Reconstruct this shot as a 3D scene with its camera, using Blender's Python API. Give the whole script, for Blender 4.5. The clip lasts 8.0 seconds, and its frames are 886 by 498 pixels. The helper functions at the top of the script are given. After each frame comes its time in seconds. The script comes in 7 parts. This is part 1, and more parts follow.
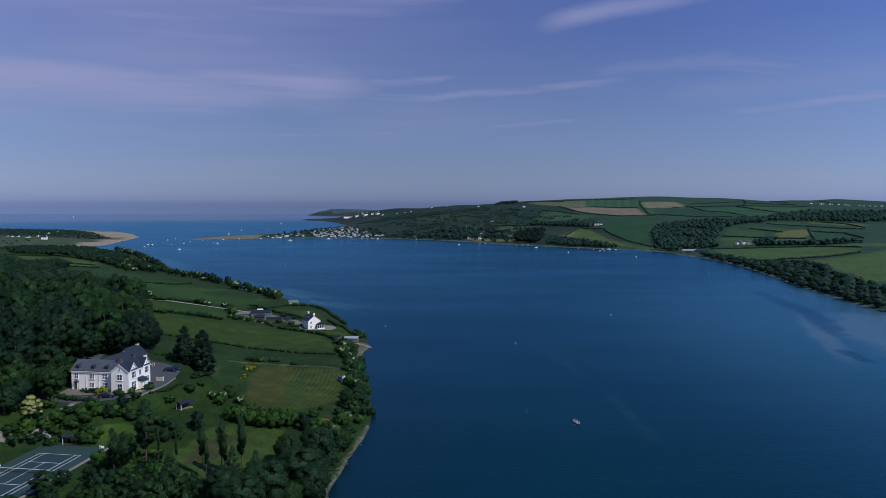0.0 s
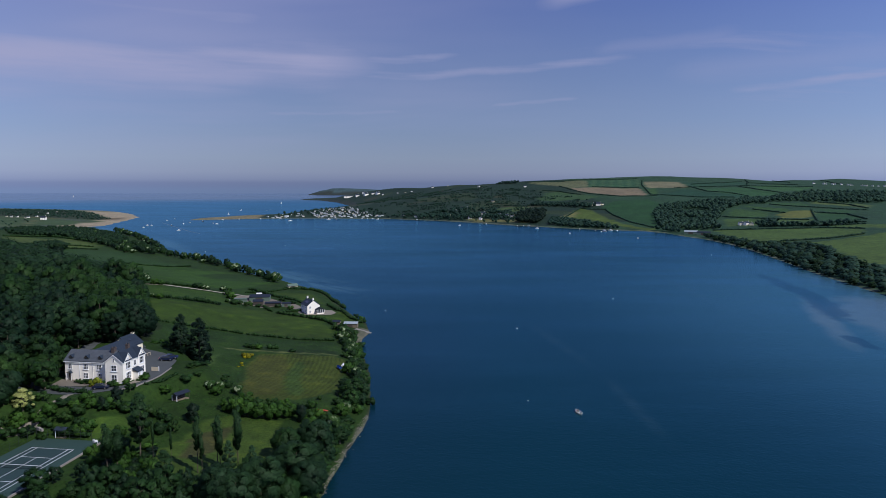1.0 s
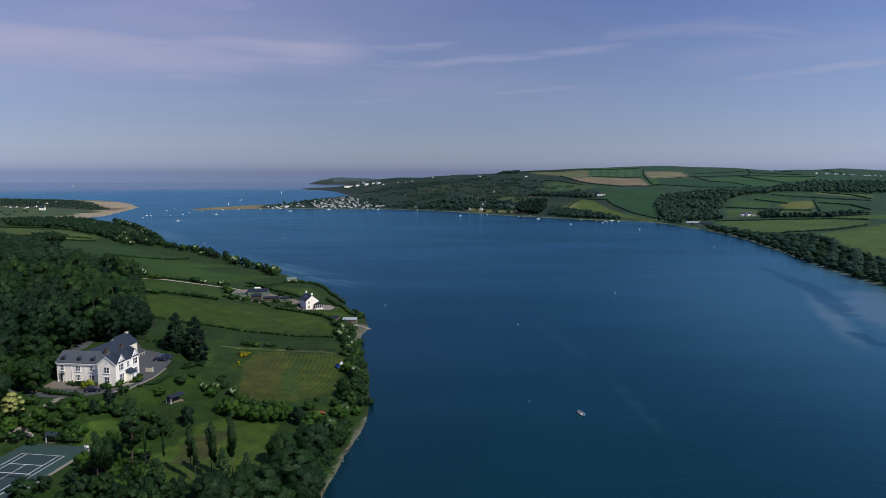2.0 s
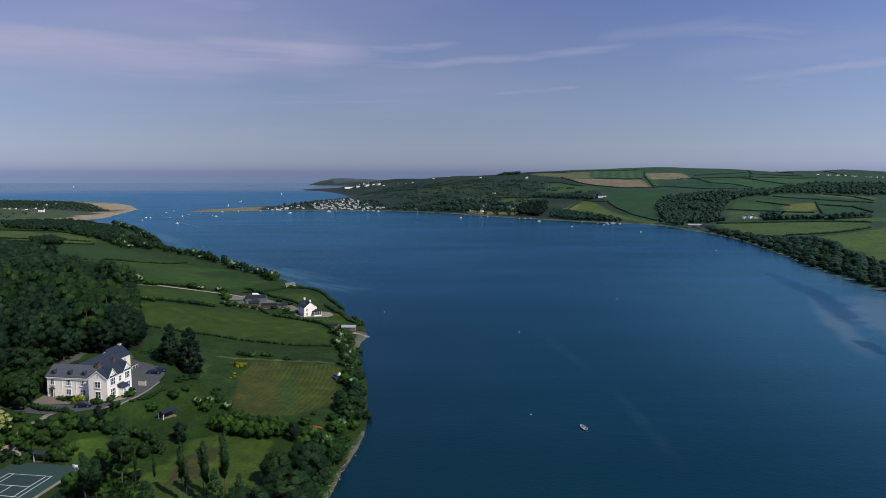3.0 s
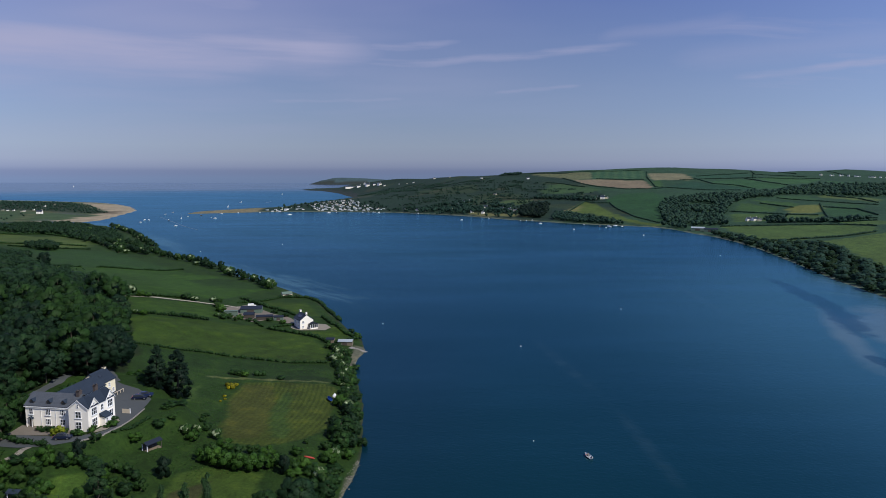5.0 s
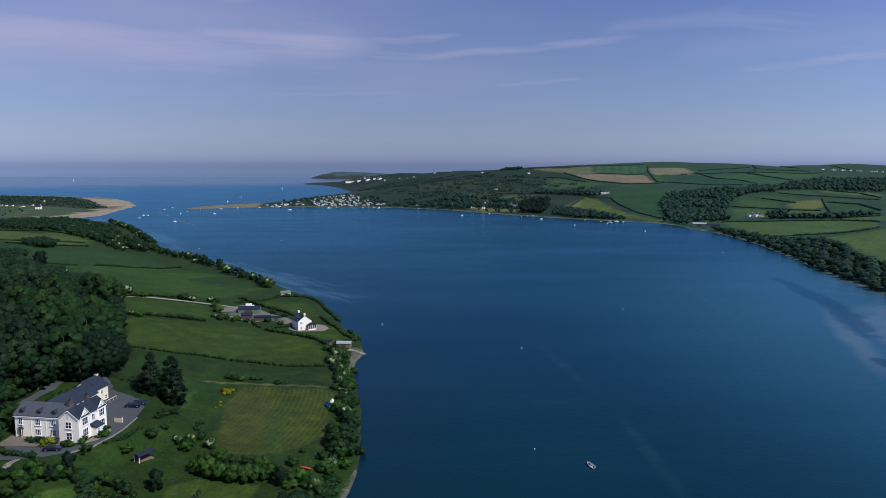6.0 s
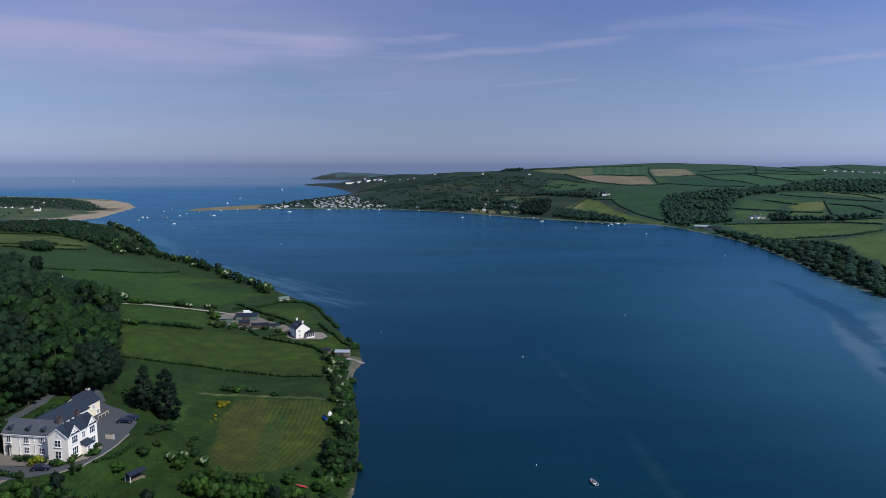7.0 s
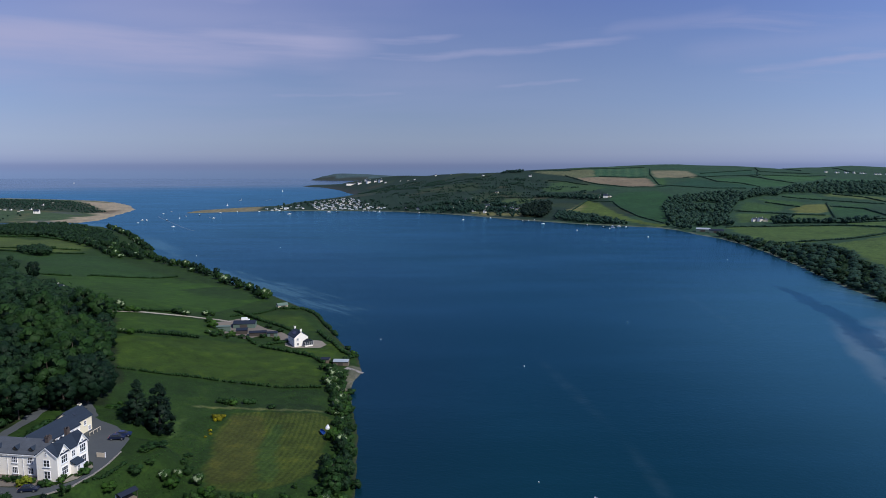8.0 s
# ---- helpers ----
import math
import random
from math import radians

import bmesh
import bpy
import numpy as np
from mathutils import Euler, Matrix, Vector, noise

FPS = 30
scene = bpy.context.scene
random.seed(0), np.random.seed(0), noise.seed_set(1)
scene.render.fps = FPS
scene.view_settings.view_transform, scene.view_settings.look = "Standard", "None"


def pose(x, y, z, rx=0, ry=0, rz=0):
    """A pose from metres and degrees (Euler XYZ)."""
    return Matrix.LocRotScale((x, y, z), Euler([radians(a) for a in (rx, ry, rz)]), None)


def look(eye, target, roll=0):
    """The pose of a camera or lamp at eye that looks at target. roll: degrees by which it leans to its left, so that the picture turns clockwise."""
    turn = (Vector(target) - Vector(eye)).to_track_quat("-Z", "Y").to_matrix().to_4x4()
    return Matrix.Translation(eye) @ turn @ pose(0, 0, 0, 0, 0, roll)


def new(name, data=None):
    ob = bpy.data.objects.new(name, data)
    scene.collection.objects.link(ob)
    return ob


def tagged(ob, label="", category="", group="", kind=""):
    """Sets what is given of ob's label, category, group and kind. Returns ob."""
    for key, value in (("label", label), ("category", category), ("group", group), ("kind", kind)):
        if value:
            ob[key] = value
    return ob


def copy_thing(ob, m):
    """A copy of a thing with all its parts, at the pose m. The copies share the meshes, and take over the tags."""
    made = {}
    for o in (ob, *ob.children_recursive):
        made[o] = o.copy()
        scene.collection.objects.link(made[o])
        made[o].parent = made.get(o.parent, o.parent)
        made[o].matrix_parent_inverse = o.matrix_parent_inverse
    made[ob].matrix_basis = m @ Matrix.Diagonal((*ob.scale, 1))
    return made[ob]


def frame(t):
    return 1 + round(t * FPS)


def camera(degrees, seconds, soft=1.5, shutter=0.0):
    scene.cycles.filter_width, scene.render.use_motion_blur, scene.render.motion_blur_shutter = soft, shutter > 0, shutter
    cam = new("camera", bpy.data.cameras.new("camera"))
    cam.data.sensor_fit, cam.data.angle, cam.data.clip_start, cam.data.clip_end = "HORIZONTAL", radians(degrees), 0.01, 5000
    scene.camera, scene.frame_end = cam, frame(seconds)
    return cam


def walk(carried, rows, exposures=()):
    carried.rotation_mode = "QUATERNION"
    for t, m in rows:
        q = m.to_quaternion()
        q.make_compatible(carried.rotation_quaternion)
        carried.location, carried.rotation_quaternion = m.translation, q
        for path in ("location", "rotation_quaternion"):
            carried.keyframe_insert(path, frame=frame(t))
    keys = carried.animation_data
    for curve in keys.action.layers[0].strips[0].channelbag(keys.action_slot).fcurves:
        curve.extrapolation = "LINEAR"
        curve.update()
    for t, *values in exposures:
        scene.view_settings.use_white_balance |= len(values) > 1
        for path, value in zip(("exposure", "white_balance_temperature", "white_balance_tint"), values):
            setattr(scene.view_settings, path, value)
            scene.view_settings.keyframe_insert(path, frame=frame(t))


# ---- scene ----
cam = camera(65.5, 8.0, soft=0.55)
PATH = [
    (0, -1.016, 15.804, 71.223, 86.294, -0.030, 0.061),
    (0.5, -0.998, 18.402, 72.364, 85.444, -0.037, 0.093),
    (1, -0.939, 20.985, 73.545, 84.561, -0.042, 0.123),
    (1.5, -0.845, 23.555, 74.760, 83.638, -0.046, 0.151),
    (3, -0.408, 31.214, 78.578, 83.676, -0.050, 0.231),
    (3.5, -0.229, 33.756, 79.896, 83.704, -0.049, 0.256),
    (4, -0.043, 36.297, 81.228, 83.739, -0.046, 0.280),
    (4.5, 0.146, 38.837, 82.573, 83.739, -0.043, 0.304),
    (6, 0.666, 46.480, 86.636, 83.028, -0.023, 0.372),
    (6.5, 0.807, 49.041, 87.988, 83.023, -0.014, 0.394),
    (7, 0.921, 51.613, 89.331, 83.048, -0.004, 0.416),
    (7.5, 1.005, 54.198, 90.663, 83.058, 0.008, 0.438),
    (8, 1.051, 56.797, 91.979, 83.102, 0.021, 0.461),
]
EXPOSURES = [(0, -0.34, 5660, 13), (0.5, -0.24, 5800, 12.5), (1, -0.12, 6060, 12), (1.5, -0.03, 6400, 10.5), (3, 0.0, 6580, 10), (4.5, 0.0, 6500, 9.5), (6, 0.0, 6080, 11.5), (8, 0.0, 6080, 11.5)]
walk(cam, [(r[0], pose(*r[1:])) for r in PATH], EXPOSURES)

# ---------------------------------------------------------------- sky and sun
SUN = Vector((0.58, -0.44, 0.76)).normalized()
lamp = bpy.data.lights.new("sun", "SUN")
lamp.energy, lamp.angle, lamp.color = 4.3, radians(0.53), (1.0, 0.95, 0.87)
new("sun", lamp).matrix_world = look((0, 0, 900), Vector((0, 0, 900)) - SUN)


class Nodes:
    """A short way to write node trees."""

    def __init__(self, tree):
        self.tree = tree
        tree.nodes.clear()

    def add(self, kind, links=(), operation="", clamp=False, blend="", interpolation="", attribute="", vector_type=""):
        node = self.tree.nodes.new("ShaderNode" + kind)
        if operation:
            node.operation = operation
        if clamp:
            node.use_clamp = True
        if blend:
            node.data_type, node.blend_type = "RGBA", blend
        if interpolation:
            node.interpolation_type = interpolation
        if attribute:
            node.attribute_name = attribute
        if vector_type:
            node.vector_type = vector_type
        for socket, value in dict(links).items():
            if isinstance(value, bpy.types.NodeSocket):
                self.tree.links.new(value, node.inputs[socket])
            else:
                node.inputs[socket].default_value = value
        return node

    def math(self, op, a, b=0.0, c=0.0, clamp=False):
        return self.add("Math", {0: a, 1: b, 2: c}, operation=op, clamp=clamp).outputs[0]

    def mix(self, fac, a, b, how="MIX"):
        return self.add("Mix", {0: fac, 6: a, 7: b}, blend=how).outputs[2]

    def ramp(self, fac, stops, smooth=False):
        node = self.add("ValToRGB", {0: fac})
        node.color_ramp.interpolation = "EASE" if smooth else "LINEAR"
        el = node.color_ramp.elements
        while len(el) < len(stops):
            el.new(0.5)
        for e, (p, c) in zip(el, stops):
            e.position, e.color = p, (*c, 1) if len(c) == 3 else c
        return node.outputs[0]

    def span(self, value, a, b, lo=0.0, hi=1.0):
        return self.add("MapRange", {0: value, 1: a, 2: b, 3: lo, 4: hi}, interpolation="SMOOTHSTEP").outputs[0]

    def noise(self, where, scale, detail=4.0, rough=0.55, out=0):
        return self.add("TexNoise", {0: where, 2: scale, 3: detail, 4: rough}).outputs[out]


def grey(v):
    return (v, v, v)


world = bpy.data.worlds.new("sky")
scene.world = world
world.use_nodes = True
n = Nodes(world.node_tree)
sky = n.add("TexSky")
sky.sky_type, sky.sun_disc, sky.altitude = "NISHITA", False, 80.0
sky.sun_elevation, sky.sun_rotation = math.asin(SUN.z), math.atan2(SUN.x, SUN.y)
sky.air_density, sky.dust_density, sky.ozone_density = 1.0, 1.5, 2.0
way = n.add("TexCoord").outputs["Generated"]
sep = n.add("SeparateXYZ", {0: way})
up = sep.outputs[2]
# hazy lavender near the horizon, deeper blue above
tone = n.ramp(n.math("MULTIPLY_ADD", up, 1.6, 0.1), [
    (0.050, (0.075, 0.150, 0.310)), (0.071, (0.158, 0.232, 0.408)), (0.086, (0.176, 0.243, 0.418)), (0.094, (0.180, 0.234, 0.405)), (0.101, (0.190, 0.238, 0.405)), (0.110, (0.252, 0.300, 0.462)),
    (0.126, (0.298, 0.350, 0.500)), (0.156, (0.300, 0.368, 0.512)), (0.240, (0.225, 0.315, 0.515)), (0.480, (0.110, 0.180, 0.460)), (1.0, (0.060, 0.125, 0.400))])
wings = n.math("MULTIPLY_ADD", n.math("MULTIPLY", sep.outputs[0], sep.outputs[0]), 1.05, n.math("MULTIPLY_ADD", sep.outputs[0], 0.05, 0.855))
tone = n.mix(1.0, tone, n.add("CombineColor", {0: wings, 1: wings, 2: wings}).outputs[0], "MULTIPLY")
base = n.mix(0.12, tone, n.mix(1.0, sky.outputs[0], (0.1, 0.1, 0.1, 1), "MULTIPLY"))
# thin cirrus: a broad veil to the west and long narrow streaks
flat = n.math("ADD", n.math("MAXIMUM", up, 0.0), 0.12)
px = n.math("DIVIDE", sep.outputs[0], flat)
py = n.math("DIVIDE", sep.outputs[1], flat)
plane = n.add("CombineXYZ", {0: px, 1: py, 2: 0.0}).outputs[0]
warp = n.add("VectorMath", {0: plane, 1: n.add("VectorMath", {0: n.noise(plane, 0.5, 3, out=1), 3: 0.8}, operation="SCALE").outputs[0]}).outputs[0]
turned = n.add("Mapping", {0: warp, 2: (0, 0, radians(-14)), 3: (0.20, 1.0, 1.0)}).outputs[0]
streak = n.noise(turned, 1.9, 8, 0.62)
patch = n.noise(n.add("Mapping", {0: warp, 1: (1.7, 0.4, 0.0), 3: (0.5, 1.0, 1.0)}).outputs[0], 0.42, 4)
side = n.span(sep.outputs[0], 0.35, -0.4, 0.12, 1.0)
veil = n.math("MULTIPLY", n.span(patch, 0.30, 0.64), n.math("MULTIPLY", side, 0.55))
thin = n.math("MULTIPLY", n.span(streak, 0.50, 0.78), n.span(n.noise(plane, 0.30, 3), 0.38, 0.60, 0.10, 0.45))
sway = n.math("MULTIPLY_ADD", n.noise(n.add("Mapping", {0: way, 3: (5, 5, 3)}).outputs[0], 1.0, 4), 0.030, -0.015)
fibre = n.span(n.noise(n.add("Mapping", {0: way, 2: (0, radians(4), 0), 3: (7, 7, 120)}).outputs[0], 1.0, 6), 0.28, 0.62, 0.35, 1.0)
combed = n.span(n.noise(n.add("Mapping", {0: way, 2: (0, radians(6), 0), 3: (3, 3, 42)}).outputs[0], 1.0, 5), 0.25, 0.66, 0.45, 1.0)
long_ = n.math("MULTIPLY", 0.0, 0.0)
# each streak: where it begins and ends across the sky, its heights there, half its width, its strength, how ragged it is
for xa, za, xb, zb, half, much, ragged in (
        (-0.27, 0.157, 0.02, 0.183, 0.010, 0.46, fibre), (-0.15, 0.150, 0.25, 0.169, 0.010, 0.44, fibre), (-0.26, 0.089, -0.05, 0.106, 0.006, 0.34, fibre),
        (0.06, 0.111, 0.19, 0.119, 0.006, 0.34, fibre), (0.38, 0.124, 0.56, 0.132, 0.008, 0.50, fibre), (0.20, 0.178, 0.38, 0.196, 0.018, 0.22, combed),
        (-0.72, 0.150, -0.10, 0.166, 0.060, 0.85, combed), (-0.75, 0.108, -0.25, 0.128, 0.036, 0.55, combed), (-0.60, 0.240, -0.22, 0.215, 0.040, 0.50, combed),
        (-0.50, 0.225, 0.05, 0.300, 0.045, 0.55, combed), (0.13, 0.248, 0.46, 0.292, 0.022, 0.62, combed), (0.30, 0.150, 0.62, 0.160, 0.030, 0.18, combed),
        (0.50, 0.262, 0.56, 0.278, 0.022, 0.40, combed)):
    rise = (zb - za) / (xb - xa)
    off = n.math("ADD", n.math("SUBTRACT", up, n.math("MULTIPLY_ADD", sep.outputs[0], rise, za - rise * xa)), sway)
    line = n.math("MULTIPLY", n.span(n.math("ABSOLUTE", off), half, 0.0), n.span(n.math("ABSOLUTE", n.math("SUBTRACT", sep.outputs[0], (xa + xb) / 2)), (xb - xa) * 0.60, (xb - xa) * 0.34))
    long_ = n.math("MAXIMUM", long_, n.math("MULTIPLY", line, n.math("MULTIPLY", ragged, much)))
veil = n.math("MULTIPLY", n.math("MAXIMUM", n.math("MAXIMUM", veil, thin), long_), n.span(up, 0.015, 0.12))
cloudy = n.mix(veil, base, (0.40, 0.40, 0.57, 1))
back = n.add("Background", {0: cloudy, 1: 1.0})
n.add("OutputWorld", {0: back.outputs[0]})


# ---------------------------------------------------------------- materials
def material(name):
    m = bpy.data.materials.new(name)
    m.use_nodes = True
    return m, Nodes(m.node_tree)


def finish(n, colour, rough=0.7, bump=None, strength=0.4, distance=0.05, metal=0.0, spec=0.4, **more):
    links = {"Base Color": colour, "Roughness": rough, "Metallic": metal, "Specular IOR Level": spec}
    links.update(more)
    if bump is not None:
        links["Normal"] = n.add("Bump", {"Strength": strength, "Distance": distance, "Height": bump}).outputs[0]
    shader = n.add("BsdfPrincipled", links)
    n.add("OutputMaterial", {0: shader.outputs[0]})
    return shader


def plain(name, colour, rough=0.6, size=0.6, vary=0.25, metal=0.0, spec=0.4, bump=0.3, stain=4.0):
    """Paint, render, timber, metal: a colour with fine grain and broad stains at real size."""
    m, n = material(name)
    pos = n.add("TexCoord").outputs["Object"]
    fine, broad = n.noise(pos, 1 / size, 5), n.noise(pos, 1 / stain, 3)
    k = n.math("MULTIPLY_ADD", n.math("ADD", fine, broad), vary, 1 - vary)
    rnd = n.add("ObjectInfo").outputs["Random"]
    k = n.math("MULTIPLY", k, n.math("MULTIPLY_ADD", rnd, 0.12, 0.94))
    c = n.mix(1.0, (*colour, 1), n.add("CombineColor", {0: k, 1: k, 2: k}).outputs[0], "MULTIPLY")
    finish(n, c, n.math("MULTIPLY_ADD", broad, 0.2, rough - 0.1), fine, bump, 0.02, metal, spec)
    return m


def leaves(name, dark, light, rough=0.55, through_leaf=0.42):
    """Foliage: a tint for each plant and for each leaf clump."""
    m, n = material(name)
    rnd = n.add("ObjectInfo").outputs["Random"]
    isle = n.add("NewGeometry").outputs["Random Per Island"]
    pos = n.add("TexCoord").outputs["Object"]
    k = n.math("ADD", n.math("MULTIPLY", rnd, 0.55), n.math("MULTIPLY", n.noise(pos, 0.45, 3), 0.45))
    c = n.ramp(k, [(0.15, dark), (0.85, light)])
    b = n.math("MULTIPLY_ADD", isle, 0.55, 0.86)
    c = n.mix(1.0, c, n.add("CombineColor", {0: n.math("MULTIPLY", b, 0.83), 1: n.math("MULTIPLY", b, 1.06), 2: n.math("MULTIPLY", b, 0.96)}).outputs[0], "MULTIPLY")
    spray = n.noise(pos, 3.4, 4, 0.7)
    c = n.mix(1.0, c, n.ramp(spray, [(0.30, grey(0.72)), (0.70, grey(1.24))]), "MULTIPLY")
    relief = n.add("Bump", {"Strength": 0.25, "Distance": 0.25, "Height": spray}).outputs[0]
    lit = n.add("BsdfPrincipled", {"Base Color": c, "Roughness": rough, "Specular IOR Level": 0.15, "Normal": relief})
    glow = n.add("BsdfTranslucent", {0: c, "Normal": relief})
    n.add("OutputMaterial", {0: n.add("MixShader", {0: through_leaf, 1: lit.outputs[0], 2: glow.outputs[0]}).outputs[0]})
    return m


# the ground: land cover from the fields, broken up by tufts, patches and mowing lines
GROUND, n = material("ground")
cover = n.add("Attribute", attribute="cover")
pos = n.add("TexCoord").outputs["Object"]
big, mid, fine = n.noise(pos, 0.022, 4), n.noise(pos, 0.16, 5), n.noise(pos, 1.1, 4, 0.7)
k = n.math("ADD", n.math("MULTIPLY_ADD", big, 0.7, 0.18), n.math("MULTIPLY_ADD", mid, 1.05, -0.25))
k = n.math("MULTIPLY", k, n.math("MULTIPLY_ADD", fine, 1.45, 0.16))
c = n.mix(1.0, cover.outputs["Color"], n.add("CombineColor", {0: n.math("MULTIPLY", k, 1.0), 1: k, 2: n.math("MULTIPLY", k, 0.78)}).outputs[0], "MULTIPLY")
dry = n.mix(n.span(mid, 0.5, 0.78), c, n.mix(1.0, c, (1.30, 1.1, 0.9, 1), "MULTIPLY"))
spot = n.add("SeparateXYZ", {0: pos})
bow = n.math("POWER", n.math("MULTIPLY", n.math("ADD", spot.outputs[1], -268.0), 0.1), 2.0)
swath = n.math("ADD", n.math("MULTIPLY_ADD", bow, 0.34, spot.outputs[0]), n.math("MULTIPLY", n.noise(pos, 0.10, 2), 1.2))
rows = n.math("MULTIPLY_ADD", n.math("SINE", n.math("MULTIPLY", swath, 3.7)), 0.5, 0.5)
mown = n.math("MULTIPLY", n.span(rows, 0.30, 0.80), n.math("MULTIPLY", cover.outputs["Alpha"], n.span(n.noise(pos, 0.07, 3), 0.32, 0.55, 0.45, 1.0)))
c = n.mix(n.math("MULTIPLY", mown, 0.60), dry, n.mix(1.0, dry, (0.50, 0.62, 0.45, 1), "MULTIPLY"))
finish(n, c, 0.85, n.math("ADD", mid, fine), 0.9, 0.35, spec=0.15)

# the river and the sea: dark blue-green, wind-ruffled, with calmer streaks and paler shoals
WATER, n = material("water")
pos = n.add("TexCoord").outputs["Object"]
wide = n.noise(n.add("Mapping", {0: pos, 2: (0, 0, radians(25)), 3: (0.0022, 0.0075, 1)}).outputs[0], 1.0, 5, 0.6)
calm = n.noise(n.add("Mapping", {0: pos, 2: (0, 0, radians(-12)), 3: (0.004, 0.018, 1)}).outputs[0], 1.0, 6, 0.65)


def shoal(n, pos, x, y, turn, a, b):
    q = n.add("Mapping", {0: pos, 1: (x, y, 0), 2: (0, 0, radians(turn)), 3: (a, b, 1)}, vector_type="TEXTURE").outputs[0]
    return n.math("SUBTRACT", 1.0, n.add("VectorMath", {0: q}, operation="LENGTH").outputs["Value"])


shoals = shoal(n, pos, 288, 430, 82, 230, 48)
shoals = n.math("MAXIMUM", shoals, n.math("MULTIPLY", shoal(n, pos, -150, 580, -47, 170, 34), 0.95))
shoals = n.math("MAXIMUM", shoals, n.math("MULTIPLY", shoal(n, pos, -330, 842, -57, 170, 24), 0.8))
shoals = n.math("MAXIMUM", shoals, n.math("MULTIPLY", shoal(n, pos, -566, 1128, -30, 70, 30), 1.3))
streaky = n.noise(n.add("Mapping", {0: n.add("Mapping", {0: pos, 2: (0, 0, radians(50))}).outputs[0], 3: (0.02, 0.16, 1)}).outputs[0], 1.0, 6, 0.7)
shoals = n.math("ADD", shoals, n.math("MULTIPLY_ADD", streaky, 2.0, -1.05))
mud = n.span(n.math("ADD", shoals, n.math("MULTIPLY_ADD", n.noise(n.add("Mapping", {0: pos, 3: (0.012, 0.03, 1)}).outputs[0], 1.0, 5), 1.1, -0.62)), 0.0, 0.6)
deep = n.mix(wide, (0.0027, 0.022, 0.030, 1), (0.0037, 0.028, 0.046, 1))
deep = n.mix(n.math("MULTIPLY", n.span(calm, 0.46, 0.80), 0.28), deep, (0.009, 0.055, 0.090, 1))
bay = n.span(shoal(n, pos, 300, 430, 75, 420, 230), 0.0, 0.7)
deep = n.mix(n.math("MULTIPLY", bay, 0.9), deep, (0.024, 0.078, 0.108, 1))
# dark reflection of the bank's trees, painted into the water colour
bank_dark = n.span(shoal(n, pos, -40, 250, 88, 260, 75), 0.0, 0.7)
deep = n.mix(n.math("MULTIPLY", bank_dark, 0.75), deep, (0.0026, 0.015, 0.028, 1))
# darker blue water further along the west shore
bank_dark = n.span(shoal(n, pos, -130, 660, 117, 460, 130), 0.0, 0.7)
deep = n.mix(n.math("MULTIPLY", bank_dark, 0.55), deep, (0.0026, 0.017, 0.034, 1))
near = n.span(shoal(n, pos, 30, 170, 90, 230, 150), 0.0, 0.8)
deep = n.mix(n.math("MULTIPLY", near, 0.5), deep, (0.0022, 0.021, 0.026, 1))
c = n.mix(n.math("MULTIPLY", mud, 0.60), deep, (0.058, 0.120, 0.140, 1))
bank = n.span(n.math("ADD", shoal(n, pos, 258, 380, 76, 105, 50), n.math("MULTIPLY_ADD", n.noise(pos, 0.03, 5), 0.7, -0.35)), 0.0, 0.35)
rim = n.span(n.math("ADD", shoal(n, pos, 207, 392, 70, 95, 10), n.math("MULTIPLY_ADD", n.noise(pos, 0.05, 4), 0.8, -0.4)), 0.0, 0.8)
c = n.mix(n.math("MULTIPLY", n.math("MAXIMUM", bank, rim), 0.75), c, (0.082, 0.125, 0.142, 1))
weed = n.math("MAXIMUM", shoal(n, pos, 243, 492, 81, 92, 10), n.math("MAXIMUM", shoal(n, pos, 228, 430, 72, 62, 11), shoal(n, pos, 193, 338, 88, 20, 6)))
weed = n.math("MAXIMUM", weed, shoal(n, pos, 252, 556, 87, 40, 6))
weed = n.math("MAXIMUM", weed, n.math("MAXIMUM", shoal(n, pos, -128, 548, -42, 46, 7), shoal(n, pos, -84, 520, -35, 30, 6)))
weed = n.span(n.math("ADD", weed, n.math("MULTIPLY_ADD", n.noise(pos, 0.07, 5), 1.4, -0.75)), 0.0, 0.5)
c = n.mix(n.math("MULTIPLY", weed, 0.62), c, (0.004, 0.020, 0.036, 1))
scum = n.math("MAXIMUM", shoal(n, pos, 51, 338, 99, 62, 4.5), n.math("MAXIMUM", shoal(n, pos, 62, 246, 92, 48, 4.0), shoal(n, pos, 168, 500, 88, 100, 5)))
scum = n.math("MULTIPLY", n.span(scum, 0.0, 0.9), n.span(n.noise(pos, 0.12, 4), 0.35, 0.65, 0.2, 1.0))
c = n.mix(n.math("MULTIPLY", scum, 0.06), c, (0.10, 0.16, 0.19, 1))
wave = n.math("ADD", n.noise(pos, 0.9, 4, 0.6), n.math("MULTIPLY", n.noise(n.add("Mapping", {0: pos, 2: (0, 0, 0.5), 3: (0.21, 0.34, 1)}).outputs[0], 1.0, 4), 0.8))
ruffle = n.add("Bump", {"Strength": 0.45, "Distance": 0.24, "Height": wave}).outputs[0]
body = n.add("BsdfDiffuse", {0: c, 2: ruffle})
# far out the reflection colour pales: haze light on the sea, painted in
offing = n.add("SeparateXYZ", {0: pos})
haze_band = n.noise(n.add("Mapping", {0: pos, 3: (0.0006, 0.004, 1)}).outputs[0], 1.0, 4)
haze_band = n.span(n.math("ADD", n.math("MULTIPLY_ADD", offing.outputs[0], -0.45, offing.outputs[1]), n.math("MULTIPLY_ADD", haze_band, 1400.0, -700.0)), 2700.0, 4000.0)
